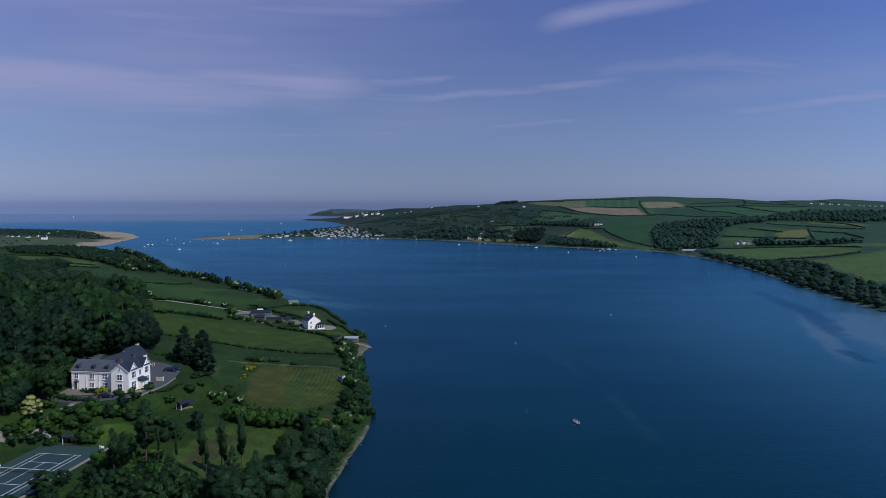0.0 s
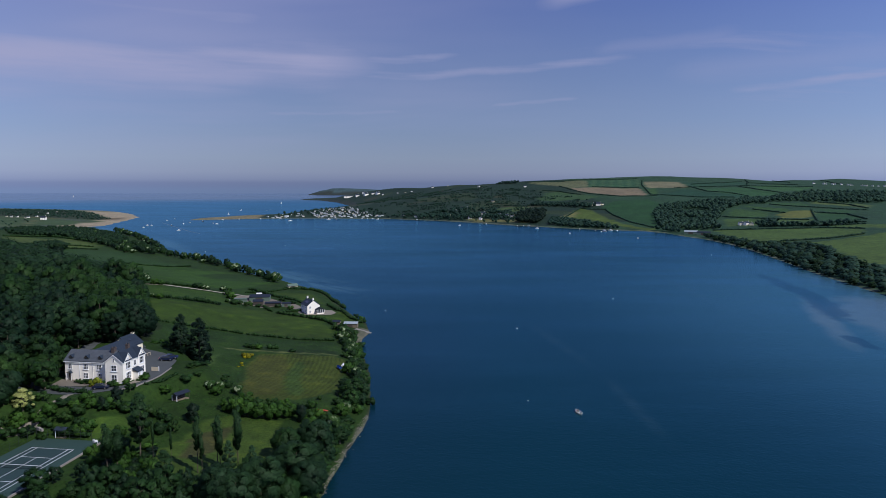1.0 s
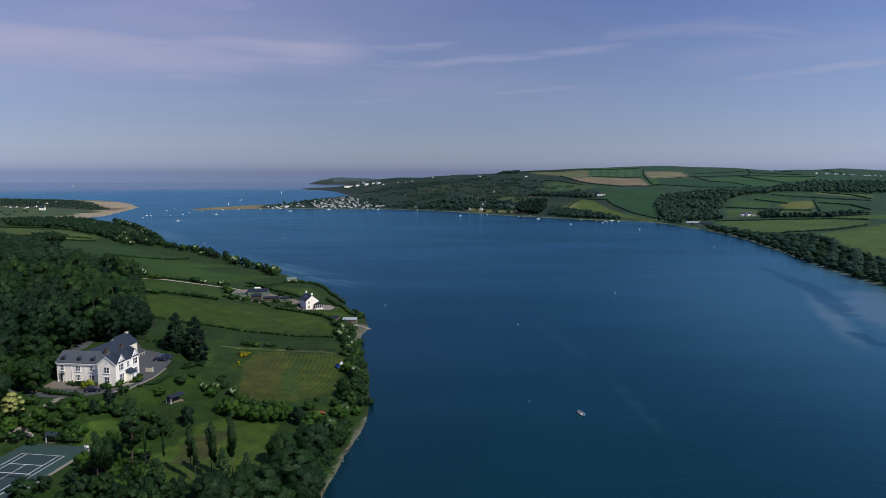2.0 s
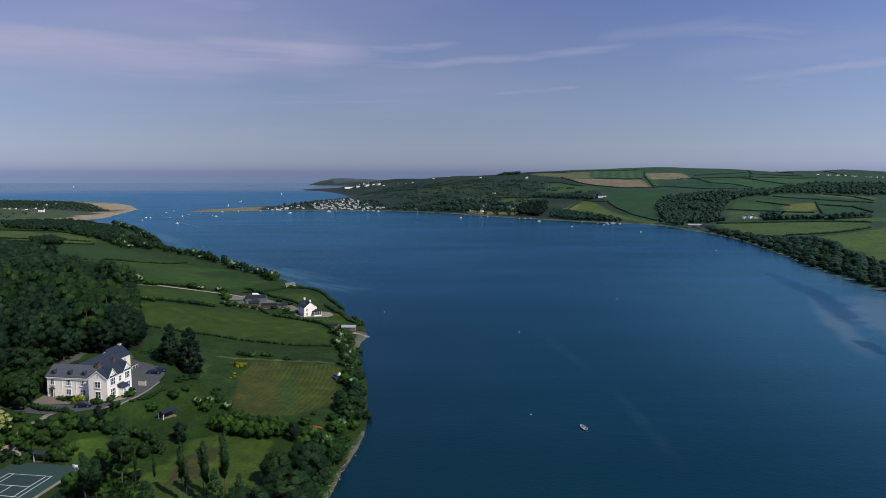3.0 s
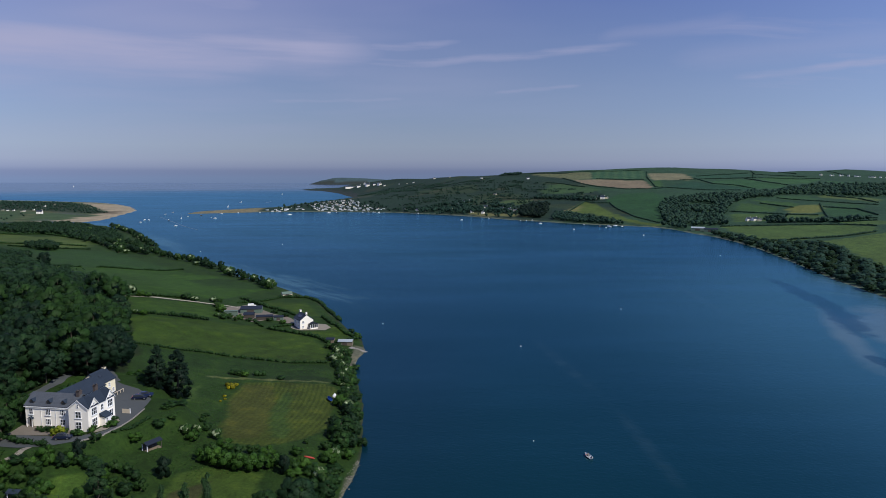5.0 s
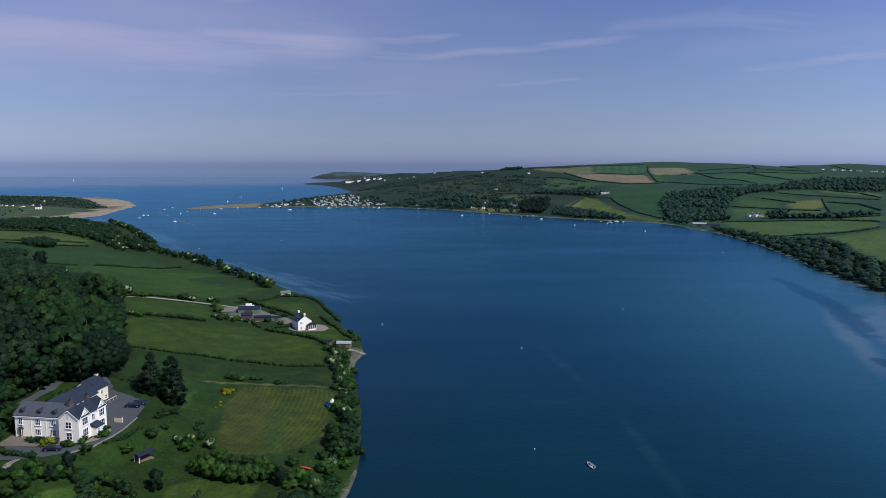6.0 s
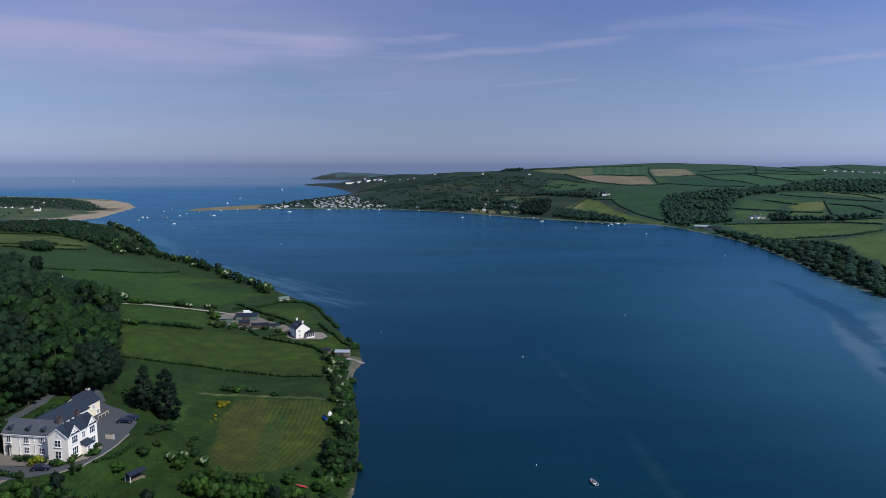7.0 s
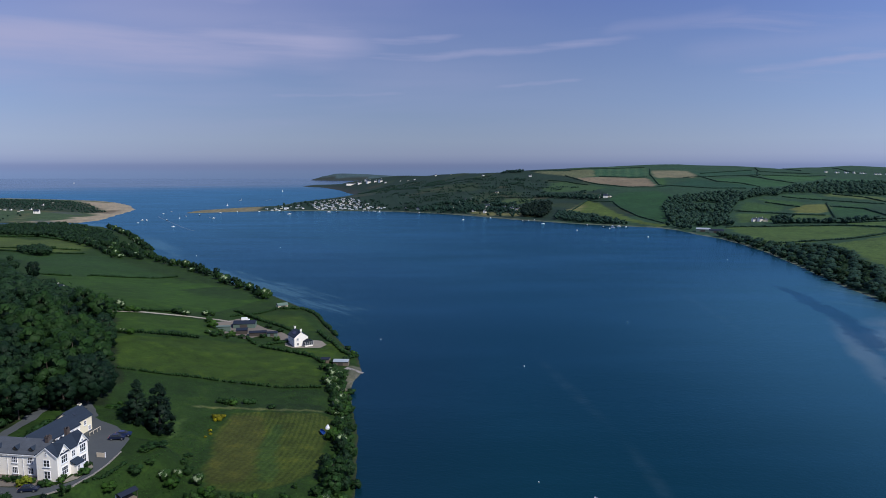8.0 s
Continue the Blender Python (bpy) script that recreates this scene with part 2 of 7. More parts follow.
gloss = n.add("BsdfGlossy", {0: n.mix(haze_band, (0.33, 0.68, 0.91, 1), (0.76, 0.87, 0.97, 1)), 1: n.math("MULTIPLY_ADD", calm, 0.10, 0.14), "Normal": ruffle})
mirror = n.math("MULTIPLY", n.add("Fresnel", {0: 1.33, 1: ruffle}).outputs[0], n.math("MULTIPLY_ADD", calm, 0.6, 0.45))
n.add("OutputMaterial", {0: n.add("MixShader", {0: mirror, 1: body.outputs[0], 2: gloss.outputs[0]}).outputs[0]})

TARMAC = plain("tarmac", (0.056, 0.063, 0.064), 0.85, 0.4, 0.35, stain=5)
GRAVEL = plain("gravel", (0.20, 0.178, 0.138), 0.9, 0.3, 0.4, stain=3)
TRACK = plain("track", (0.145, 0.125, 0.098), 0.9, 0.4, 0.4, stain=4)
PALE_TRACK = plain("pale_track", (0.30, 0.27, 0.21), 0.9, 0.4, 0.4, stain=4)
SHINGLE = plain("shingle", (0.19, 0.175, 0.145), 0.9, 0.5, 0.5, stain=4)
STONE = plain("stone", (0.24, 0.22, 0.20), 0.85, 0.35, 0.5, stain=2)
RENDER_WHITE = plain("white_render", (0.88, 0.83, 0.73), 0.8, 0.5, 0.10, stain=3)
RENDER_CREAM = plain("cream_render", (0.78, 0.70, 0.50), 0.8, 0.5, 0.10, stain=3)
PAINT_WHITE = plain("white_paint", (0.82, 0.82, 0.82), 0.45, 0.3, 0.08)
SLATE = plain("slate", (0.021, 0.031, 0.047), 0.75, 0.35, 0.45, spec=0.2, stain=2.5)
SLATE_OLD = plain("old_slate", (0.066, 0.075, 0.088), 0.8, 0.35, 0.50, spec=0.2, stain=2.0)
BRICK_DARK = plain("dark_brick", (0.075, 0.060, 0.055), 0.85, 0.2, 0.4)
TIN_DARK = plain("dark_tin", (0.016, 0.022, 0.036), 0.8, 0.5, 0.3, spec=0.15)
TIN_PALE = plain("pale_tin", (0.27, 0.31, 0.33), 0.5, 0.5, 0.2)
TIN_GREEN = plain("green_tin", (0.10, 0.145, 0.115), 0.6, 0.5, 0.3)
TIMBER = plain("timber", (0.16, 0.13, 0.09), 0.8, 0.2, 0.35)
TIMBER_PALE = plain("pale_timber", (0.52, 0.45, 0.34), 0.8, 0.2, 0.25)
TIMBER_DARK = plain("dark_timber", (0.06, 0.05, 0.04), 0.8, 0.2, 0.35)
BARK = plain("bark", (0.085, 0.068, 0.050), 0.9, 0.15, 0.5)
COURT_GREEN = plain("court_green", (0.020, 0.048, 0.040), 0.8, 0.4, 0.2, stain=3)
COURT_DARK = plain("court_dark", (0.015, 0.036, 0.036), 0.8, 0.4, 0.2, stain=3)
RUBBER = plain("rubber", (0.02, 0.02, 0.02), 0.8)
METAL = plain("grey_metal", (0.35, 0.36, 0.38), 0.4, metal=0.8)
CAR_BLUE = plain("car_blue", (0.020, 0.035, 0.10), 0.22, 2.0, 0.05, metal=0.2, spec=0.6, bump=0.0)
CAR_DARK = plain("car_dark", (0.012, 0.019, 0.048), 0.22, 2.0, 0.05, metal=0.2, spec=0.6, bump=0.0)
HULL_WHITE = plain("hull_white", (0.80, 0.80, 0.78), 0.35, 0.8, 0.08, bump=0.05)
HULL_BLUE = plain("hull_blue", (0.03, 0.10, 0.38), 0.4, 0.8, 0.10, bump=0.05)
HULL_DARK = plain("hull_dark", (0.04, 0.05, 0.07), 0.4, 0.8, 0.15, bump=0.05)
BOAT_INSIDE = plain("boat_inside", (0.16, 0.15, 0.14), 0.7)
RED = plain("red_paint", (0.45, 0.06, 0.04), 0.5)
NETTING = plain("netting", (0.018, 0.030, 0.024), 0.9)
GLASS, n = material("window_glass")
finish(n, (0.030, 0.036, 0.045, 1), 0.06, spec=0.8)
SOLAR, n = material("solar_panel")
finish(n, (0.010, 0.014, 0.035, 1), 0.12, spec=0.7)
LEAF_WOOD = leaves("wood_leaves", (0.014, 0.030, 0.016), (0.032, 0.058, 0.022))
LEAF_OLD = leaves("old_wood_leaves", (0.011, 0.024, 0.015), (0.022, 0.042, 0.020))
LEAF_LIME = leaves("lime_leaves", (0.034, 0.070, 0.013), (0.064, 0.112, 0.018))
LEAF_FRESH = leaves("fresh_leaves", (0.019, 0.041, 0.012), (0.035, 0.065, 0.016))
LEAF_DARK = leaves("dark_leaves", (0.009, 0.018, 0.012), (0.016, 0.029, 0.016))
LEAF_POPLAR = leaves("poplar_leaves", (0.022, 0.044, 0.017), (0.036, 0.064, 0.024))
LEAF_WILLOW = leaves("willow_leaves", (0.030, 0.056, 0.026), (0.046, 0.078, 0.036))
LEAF_BUSH = leaves("bush_leaves", (0.022, 0.046, 0.013), (0.050, 0.086, 0.020))
LEAF_HEDGE = leaves("hedge_leaves", (0.017, 0.037, 0.012), (0.033, 0.063, 0.017))
# for the eastern hills and other distant trees: bluish haze mixed into the leaf colour
LEAF_HAZED = leaves("far_leaves", (0.023, 0.047, 0.037), (0.043, 0.074, 0.049))
LEAF_GOLD = leaves("golden_leaves", (0.20, 0.20, 0.02), (0.34, 0.30, 0.03))
CREAM_FLOWER = leaves("cream_flower", (0.36, 0.30, 0.10), (0.60, 0.50, 0.20))
LEAF_GRASS = leaves("grass_blades", (0.034, 0.072, 0.014), (0.050, 0.096, 0.019))
BLOSSOM = leaves("cream_blossom", (0.40, 0.37, 0.24), (0.62, 0.58, 0.38))
GORSE = leaves("gorse_flower", (0.16, 0.13, 0.012), (0.50, 0.34, 0.015))
FOAM, n = material("foam")
finish(n, (0.045, 0.10, 0.15, 1), 0.4)

# ---------------------------------------------------------------- the lie of the land
COAST_WEST = [(-2600, -400), (-110, -400), (-80, 0), (-42, 110), (-30, 178), (-29, 190), (-28, 204), (-26, 219), (-25, 233),
              (-27, 255), (-30, 282), (-36, 311), (-39, 326), (-40, 342), (-38, 356), (-43, 381), (-51, 397), (-61, 423),
              (-71, 446), (-82, 477), (-92, 493), (-108, 516), (-133, 551), (-173, 593), (-191, 626), (-208, 656), (-238, 689),
              (-294, 751), (-323, 802), (-383, 896), (-431, 978), (-526, 1100), (-622, 1140)]
DUNE_SHORE = [(-760, 1152), (-600, 1166), (-587, 1214), (-614, 1323), (-634, 1413), (-657, 1505), (-741, 1662), (-836, 1791),
              (-919, 1871), (-1089, 1957), (-1295, 2031), (-1700, 2150), (-2600, 2300)]
COAST_EAST = [(500, -400), (400, 0), (330, 250), (300, 380), (292, 440), (292, 488), (296, 513), (303, 576), (321, 674), (340, 787),
              (346, 862), (345, 929), (334, 980), (330, 1040), (310, 1084), (273, 1106), (234, 1129), (194, 1160), (153, 1199),
              (109, 1241), (62, 1301), (11, 1360), (-45, 1404), (-104, 1442), (-163, 1457), (-270, 1468), (-341, 1466),
              (-406, 1447), (-484, 1406), (-514, 1396)]
COAST_NORTH = [(-517, 1465), (-487, 1520), (-452, 1566), (-409, 1592), (-389, 1669), (-380, 1817), (-355, 1920), (-318, 2076),
               (-301, 2260), (-347, 2419), (-410, 2671), (-530, 2981), (-604, 3050), (-662, 3182), (-640, 3396), (-440, 3500),
               (-200, 3700), (400, 3800), (3000, 4100), (3000, -400)]
ISLE = [(-890, 4440), (-780, 4400), (-560, 4360), (-330, 4330), (-180, 4380), (-200, 4560), (-500, 4680), (-800, 4600)]
# The crest of the eastern hills: x, y, height
CREST = [(-420, 2950, 24), (-270, 2640, 47), (-180, 2540, 56), (-50, 2340, 62), (75, 2120, 69), (175, 1930, 75), (345, 1940, 86),
         (530, 2040, 93), (695, 2140, 96), (900, 2140, 88), (1030, 2230, 81), (1290, 2440, 87), (1430, 2540, 92), (1700, 2640, 80),
         (2300, 2700, 84)]


def smooth(v, a, b):
    t = np.clip((v - a) / (b - a), 0, 1)
    return t * t * (3 - 2 * t)


def inland(x, y, ring):
    """Metres from the shore of a ring of points, positive inside."""
    best = np.full(x.shape, 1e18)
    inside = np.zeros(x.shape, bool)
    for (ax, ay), (bx, by) in zip(ring, ring[1:] + ring[:1]):
        dx, dy = bx - ax, by - ay
        t = np.clip(((x - ax) * dx + (y - ay) * dy) / (dx * dx + dy * dy), 0, 1)
        best = np.minimum(best, (x - ax - t * dx) ** 2 + (y - ay - t * dy) ** 2)
        if ay != by:
            inside ^= ((ay > y) != (by > y)) & (x < (bx - ax) * (y - ay) / (by - ay) + ax)
    return np.where(inside, 1, -1) * np.sqrt(best)


def crest_near(x, y):
    """Distance to the crest line and its height there."""
    best, high = np.full(x.shape, 1e18), np.zeros(x.shape)
    for (ax, ay, az), (bx, by, bz) in zip(CREST, CREST[1:]):
        dx, dy = bx - ax, by - ay
        t = np.clip(((x - ax) * dx + (y - ay) * dy) / (dx * dx + dy * dy), 0, 1)
        d = (x - ax - t * dx) ** 2 + (y - ay - t * dy) ** 2
        high = np.where(d < best, az + t * (bz - az), high)
        best = np.minimum(best, d)
    return np.sqrt(best), high


def ripple(x, y, size):
    return (np.sin(x / size + 1.3 * np.sin(y / size * 0.7)) + np.sin(y / size * 1.1 + 1.7 * np.sin(x / size * 0.6 + 2))) / 2


PADS = [(-105, 226, 20, 28, 15.75), (-86, 233, 9, 15, 15.5), (-108, 248, 15, 22, 16.2), (-124.5, 262, 5, 10, 17.2), (-124, 246, 5, 10, 17.0), (-123, 232, 5, 10, 16.8), (-97, 172, 17, 24, 9.45),
        (-66, 391, 9, 16, 2.9), (-103, 415, 13, 22, 4.2), (-79, 214, 3, 6, 11.2)]


def height(x, y):
    x, y = np.asarray(x, float), np.asarray(y, float)
    shore = (inland(x, y, COAST_WEST + DUNE_SHORE), inland(x, y, COAST_EAST + COAST_NORTH), inland(x, y, ISLE))
    d = np.maximum(shore[0], 0)
    steep = np.interp(y, [120, 170, 200, 215, 240, 265, 300], [0.95, 1.05, 1.25, 1.35, 1.3, 1.1, 1.0])
    west = np.interp(d * steep, [0, 3, 20, 50, 70, 95, 140, 200, 300, 600, 2000], [0, 0.9, 2.8, 5.5, 9.5, 15.5, 20.5, 30, 40, 50, 60])
    west = west + 2 * smooth(d, 3, 12) * (1 - 0.15 * smooth(y, 235, 275)) * (1 - smooth(y, 300, 350))
    west = west * np.interp(y, [450, 700, 1000, 1150, 2000], [1, 0.5, 0.3, 0.2, 0.14])
    west = west + 0.35 * ripple(x, y, 19) * smooth(d, 15, 40)
    for px, py, r0, r1, z in PADS:
        w = 1 - smooth(np.hypot(x - px, y - py), r0, r1)
        west = west * (1 - w) + z * w
    d = np.maximum(shore[1], 0)
    far, high = crest_near(x, y)
    rise = d / (d + far + 1e-6)
    east = high * rise ** 1.05 + (1.6 * ripple(x, y, 75) + 0.8 * ripple(x + 40, y, 31)) * smooth(d, 60, 250)
    east = np.maximum(east, np.minimum(d * 0.12, 1.5))
    isle = 34 * smooth(shore[2], 0, 120) * (0.75 + 0.25 * ripple(x, y, 120)) + np.minimum(np.maximum(shore[2], 0) * 0.6, 9)
    out = np.maximum(np.maximum(np.where(shore[0] > 0, west, 0), np.where(shore[1] > 0, east, 0)), np.where(shore[2] > 0, isle, 0))
    near = np.maximum(np.maximum(shore[0], shore[1]), shore[2])
    return np.where(near > 0, out, np.maximum(near * 0.12, -4))


# ==== mesh
def within(x, y, ring):
    inside = np.zeros(x.shape, bool)
    for (ax, ay), (bx, by) in zip(ring, ring[1:] + ring[:1]):
        if ay != by:
            inside ^= ((ay > y) != (by > y)) & (x < (bx - ax) * (y - ay) / (by - ay) + ax)
    return inside


def steps(stops):
    """Grid lines that run through the stops (place, spacing) with the spacing changing evenly between them."""
    out = [stops[0][0]]
    for (a, s0), (b, s1) in zip(stops, stops[1:]):
        count = max(1, round((b - a) / ((s0 + s1) / 2)))
        t = np.arange(1, count + 1) / count
        w = t * s0 + t * t / 2 * (s1 - s0)
        out.extend(a + (b - a) * w / w[-1])
    return np.array(out)


GX = steps([(-2600, 90), (-1100, 22), (-560, 13), (-420, 12), (-220, 4), (-135, 1.45), (-22, 1.45), (40, 10), (250, 14), (300, 5), (420, 8), (800, 13), (1500, 22), (3000, 100)])
GY = steps([(-400, 60), (120, 5), (150, 1.45), (310, 1.45), (450, 3.2), (700, 6), (1150, 8.5), (2000, 11.5), (2700, 18), (3600, 40), (4750, 40)])
gx, gy = np.meshgrid(GX, GY)
gz = height(gx, gy)

GRASS, PASTURE, MOWN, STRAW = (0.032, 0.067, 0.012), (0.053, 0.093, 0.012), (0.086, 0.108, 0.018), (0.084, 0.084, 0.032)
WOODFLOOR, SAND, BEACH, MUD = (0.022, 0.035, 0.012), (0.53, 0.40, 0.33), (0.19, 0.17, 0.145), (0.055, 0.055, 0.040)
MOOR, PLOUGH, PALE = (0.026, 0.050, 0.038), (0.27, 0.20, 0.155), (0.20, 0.18, 0.085)
OLIVE, HILL = (0.100, 0.138, 0.034), (0.040, 0.084, 0.050)
tint = np.zeros((*gx.shape, 4))
west, east, isle = inland(gx, gy, COAST_WEST + DUNE_SHORE), inland(gx, gy, COAST_EAST + COAST_NORTH), inland(gx, gy, ISLE)


def lay(mask, colour, mown=0.0):
    tint[mask] = (*colour, mown)


def field(ring, colour, mown=0.0):
    lay(within(gx + 1.2 * ripple(gx, gy, 5), gy + 1.2 * ripple(gy, gx, 6), ring), colour, mown)


lay(gx < 2000, GRASS)
lay(east > 0, HILL)
lay((east > 0) & (east < 900) & (gx < 330) & (gy > 1200), MOOR)
# isle: haze over the distance is put into its pale bluish colour
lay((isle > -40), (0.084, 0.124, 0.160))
lay((west > 0) & (gy > 1100), (0.092, 0.124, 0.070))
lay((west < 16 + 40 * smooth(gx, -800, -640)) & (west > -60) & (gy > 1175) & ((gx > -690) | (gy > 1500)), SAND)
lay((west < 330) & (west > 90) & (gy > 1230) & (ripple(gx, gy, 45) > 0.55), (0.13, 0.125, 0.065))
lay((west < 60) & (west > -40) & (gy > 1110) & (gy < 1175), (0.050, 0.066, 0.040))
lay((west < 0.2 + 0.6 * ripple(gx, gy, 9)) & (west > -20) & (gy < 1100), MUD)
lay((west < 0.1 + 0.9 * ripple(gx, gy, 7)) & (west > -20) & (gy > 186) & (gy < 234), BEACH)
lay((west < 4.5) & (west > -20) & (gy > 316) & (gy < 364), (0.185, 0.170, 0.140))
lay((east < 2.5 + 2 * ripple(gx, gy, 17) + 4 * smooth(gy, 1000, 1200)) & (east > -30) & (isle < -60), (0.165, 0.168, 0.150))
lay((east > 60) & (gx < 330) & (gy > 1200) & (ripple(gx, gy, 37) + 0.6 * ripple(gy, gx, 83) > 0.55), (0.042, 0.064, 0.036))
lay((east > 60) & (gx < 330) & (gy > 1200) & (ripple(gx + 90, gy, 29) + 0.6 * ripple(gy, gx, 61) > 0.95), (0.062, 0.066, 0.046))
lay((east > -30) & (east < 60) & (gx < -395) & (gy < 1600), (0.27, 0.215, 0.155))
# headland and isle cliffs: rock colour shifted bluish, as if seen through haze
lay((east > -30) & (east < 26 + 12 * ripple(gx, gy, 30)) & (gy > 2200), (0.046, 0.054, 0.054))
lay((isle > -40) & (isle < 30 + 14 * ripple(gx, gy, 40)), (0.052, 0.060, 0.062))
# the west bank's fields
field([(-84, 300), (-62, 302), (-46, 304), (-43, 296), (-64, 293), (-80, 290)], (0.026, 0.052, 0.014))
field([(-75, 286), (-64, 291), (-44, 294), (-41, 291), (-39, 274), (-38, 253), (-40, 242), (-44, 235), (-49, 232), (-53, 230), (-62, 230), (-66, 238), (-69, 248), (-73, 266)], MOWN, 1.0)
field([(-74, 284), (-62, 287), (-57, 262), (-54, 236), (-62, 232), (-67, 243), (-72, 264)], (0.090, 0.096, 0.021), 0.45)
field([(-54.5, 281), (-50.5, 256), (-47.5, 236), (-52, 236), (-57, 262), (-57.5, 281)], (0.064, 0.104, 0.022), 0.8)
field([(-75, 177), (-72.4, 186), (-69.5, 197), (-67, 209), (-62.7, 213.5), (-47, 213), (-45, 199), (-45, 182), (-56, 176)], (0.078, 0.124, 0.022), 0.12)
field([(-67.6, 194.5), (-64.4, 202), (-58.6, 208), (-57.8, 197), (-60, 185.6), (-65.6, 184)], STRAW, 0.12)
field([(-86.2, 276), (-84.4, 276), (-81.6, 252), (-77.6, 238), (-79, 238), (-83.4, 254)], (0.066, 0.112, 0.028))
field([(-88, 289.4), (-79, 291), (-63, 294.8), (-44, 297.6), (-44, 296.0), (-63, 293.0), (-79, 289.2), (-88, 287.6)], (0.130, 0.145, 0.058))
field([(-128, 309), (-101, 318), (-88, 319.5), (-65, 317.5), (-50, 324), (-44, 306), (-62, 300), (-88, 298), (-110, 296)], (0.030, 0.064, 0.013))
field([(-147, 353), (-138, 362), (-127, 369), (-118, 375), (-98, 388), (-90, 380), (-65, 369), (-55, 352), (-50, 330), (-65, 322), (-88, 324), (-101, 322), (-127, 313)], PASTURE)
field([(-176, 404), (-158, 409), (-136, 426), (-122, 420), (-119, 389), (-127, 378), (-152, 366), (-163, 383)], (0.050, 0.100, 0.013))
field([(-290, 537), (-263, 540), (-240, 574), (-220, 598), (-200, 580), (-170, 568), (-141, 538), (-124, 518), (-134, 467), (-136, 452), (-153, 429), (-180, 414), (-215, 440), (-250, 490)], (0.048, 0.104, 0.014))
field([(-190, 536), (-169, 566), (-141, 538), (-128, 512), (-150, 508), (-172, 518)], (0.034, 0.072, 0.015))
field([(-430, 712), (-386, 716), (-329, 737), (-292, 676), (-253, 634), (-221, 602), (-241, 579), (-264, 543), (-292, 541), (-344, 630), (-400, 652)], (0.036, 0.082, 0.018))
field([(-540, 880), (-485, 846), (-457, 866), (-401, 811), (-383, 773), (-381, 749), (-388, 722), (-446, 735), (-520, 780)], OLIVE)
field([(-92, 195), (-85, 200), (-82, 195), (-84, 188), (-90, 187)], (0.075, 0.130, 0.022))
field([(-70, 405), (-52, 392), (-46, 374), (-52, 366), (-76, 378), (-60, 388)], PASTURE)
field([(-116, 455), (-88, 466), (-72, 430), (-82, 424)], PASTURE)
field([(-126, 256), (-110, 268), (-118, 300), (-132, 325), (-146, 352), (-165, 395), (-190, 415), (-230, 470), (-420, 560), (-420, 150), (-150, 170), (-126, 195), (-126, 245)], WOODFLOOR)
# marsh, sand spit and dunes across the river mouth
field([(-1000, 1380), (-859, 1370), (-803, 1385), (-744, 1358), (-678, 1336), (-644, 1352), (-648, 1278), (-646, 1210), (-686, 1190), (-764, 1223), (-900, 1240)], (0.080, 0.125, 0.062))
field([(-966, 1855), (-826, 1750), (-726, 1609), (-652, 1494), (-620, 1392), (-600, 1302), (-576, 1223), (-588, 1180), (-616, 1176), (-650, 1206), (-660, 1276), (-648, 1318), (-654, 1368), (-712, 1473), (-812, 1620)], SAND)
field([(-700, 1500), (-672, 1460), (-648, 1372), (-668, 1380), (-690, 1430)], (0.26, 0.19, 0.15))
field([(-1186, 1873), (-1009, 1826), (-911, 1751), (-778, 1562), (-676, 1405), (-692, 1372), (-770, 1405), (-820, 1413), (-1100, 1450), (-1400, 1700)], (0.040, 0.060, 0.034))
field([(-701, 1212), (-692, 1222), (-669, 1194), (-634, 1176), (-618, 1145), (-658, 1165)], (0.125, 0.140, 0.145))
field([(-719, 1185), (-749, 1246), (-787, 1344), (-766, 1314), (-732, 1228), (-704, 1174)], (0.19, 0.18, 0.10))
field([(-778, 1412), (-726, 1370), (-683, 1339), (-669, 1312), (-707, 1329), (-753, 1365)], (0.10, 0.115, 0.11))
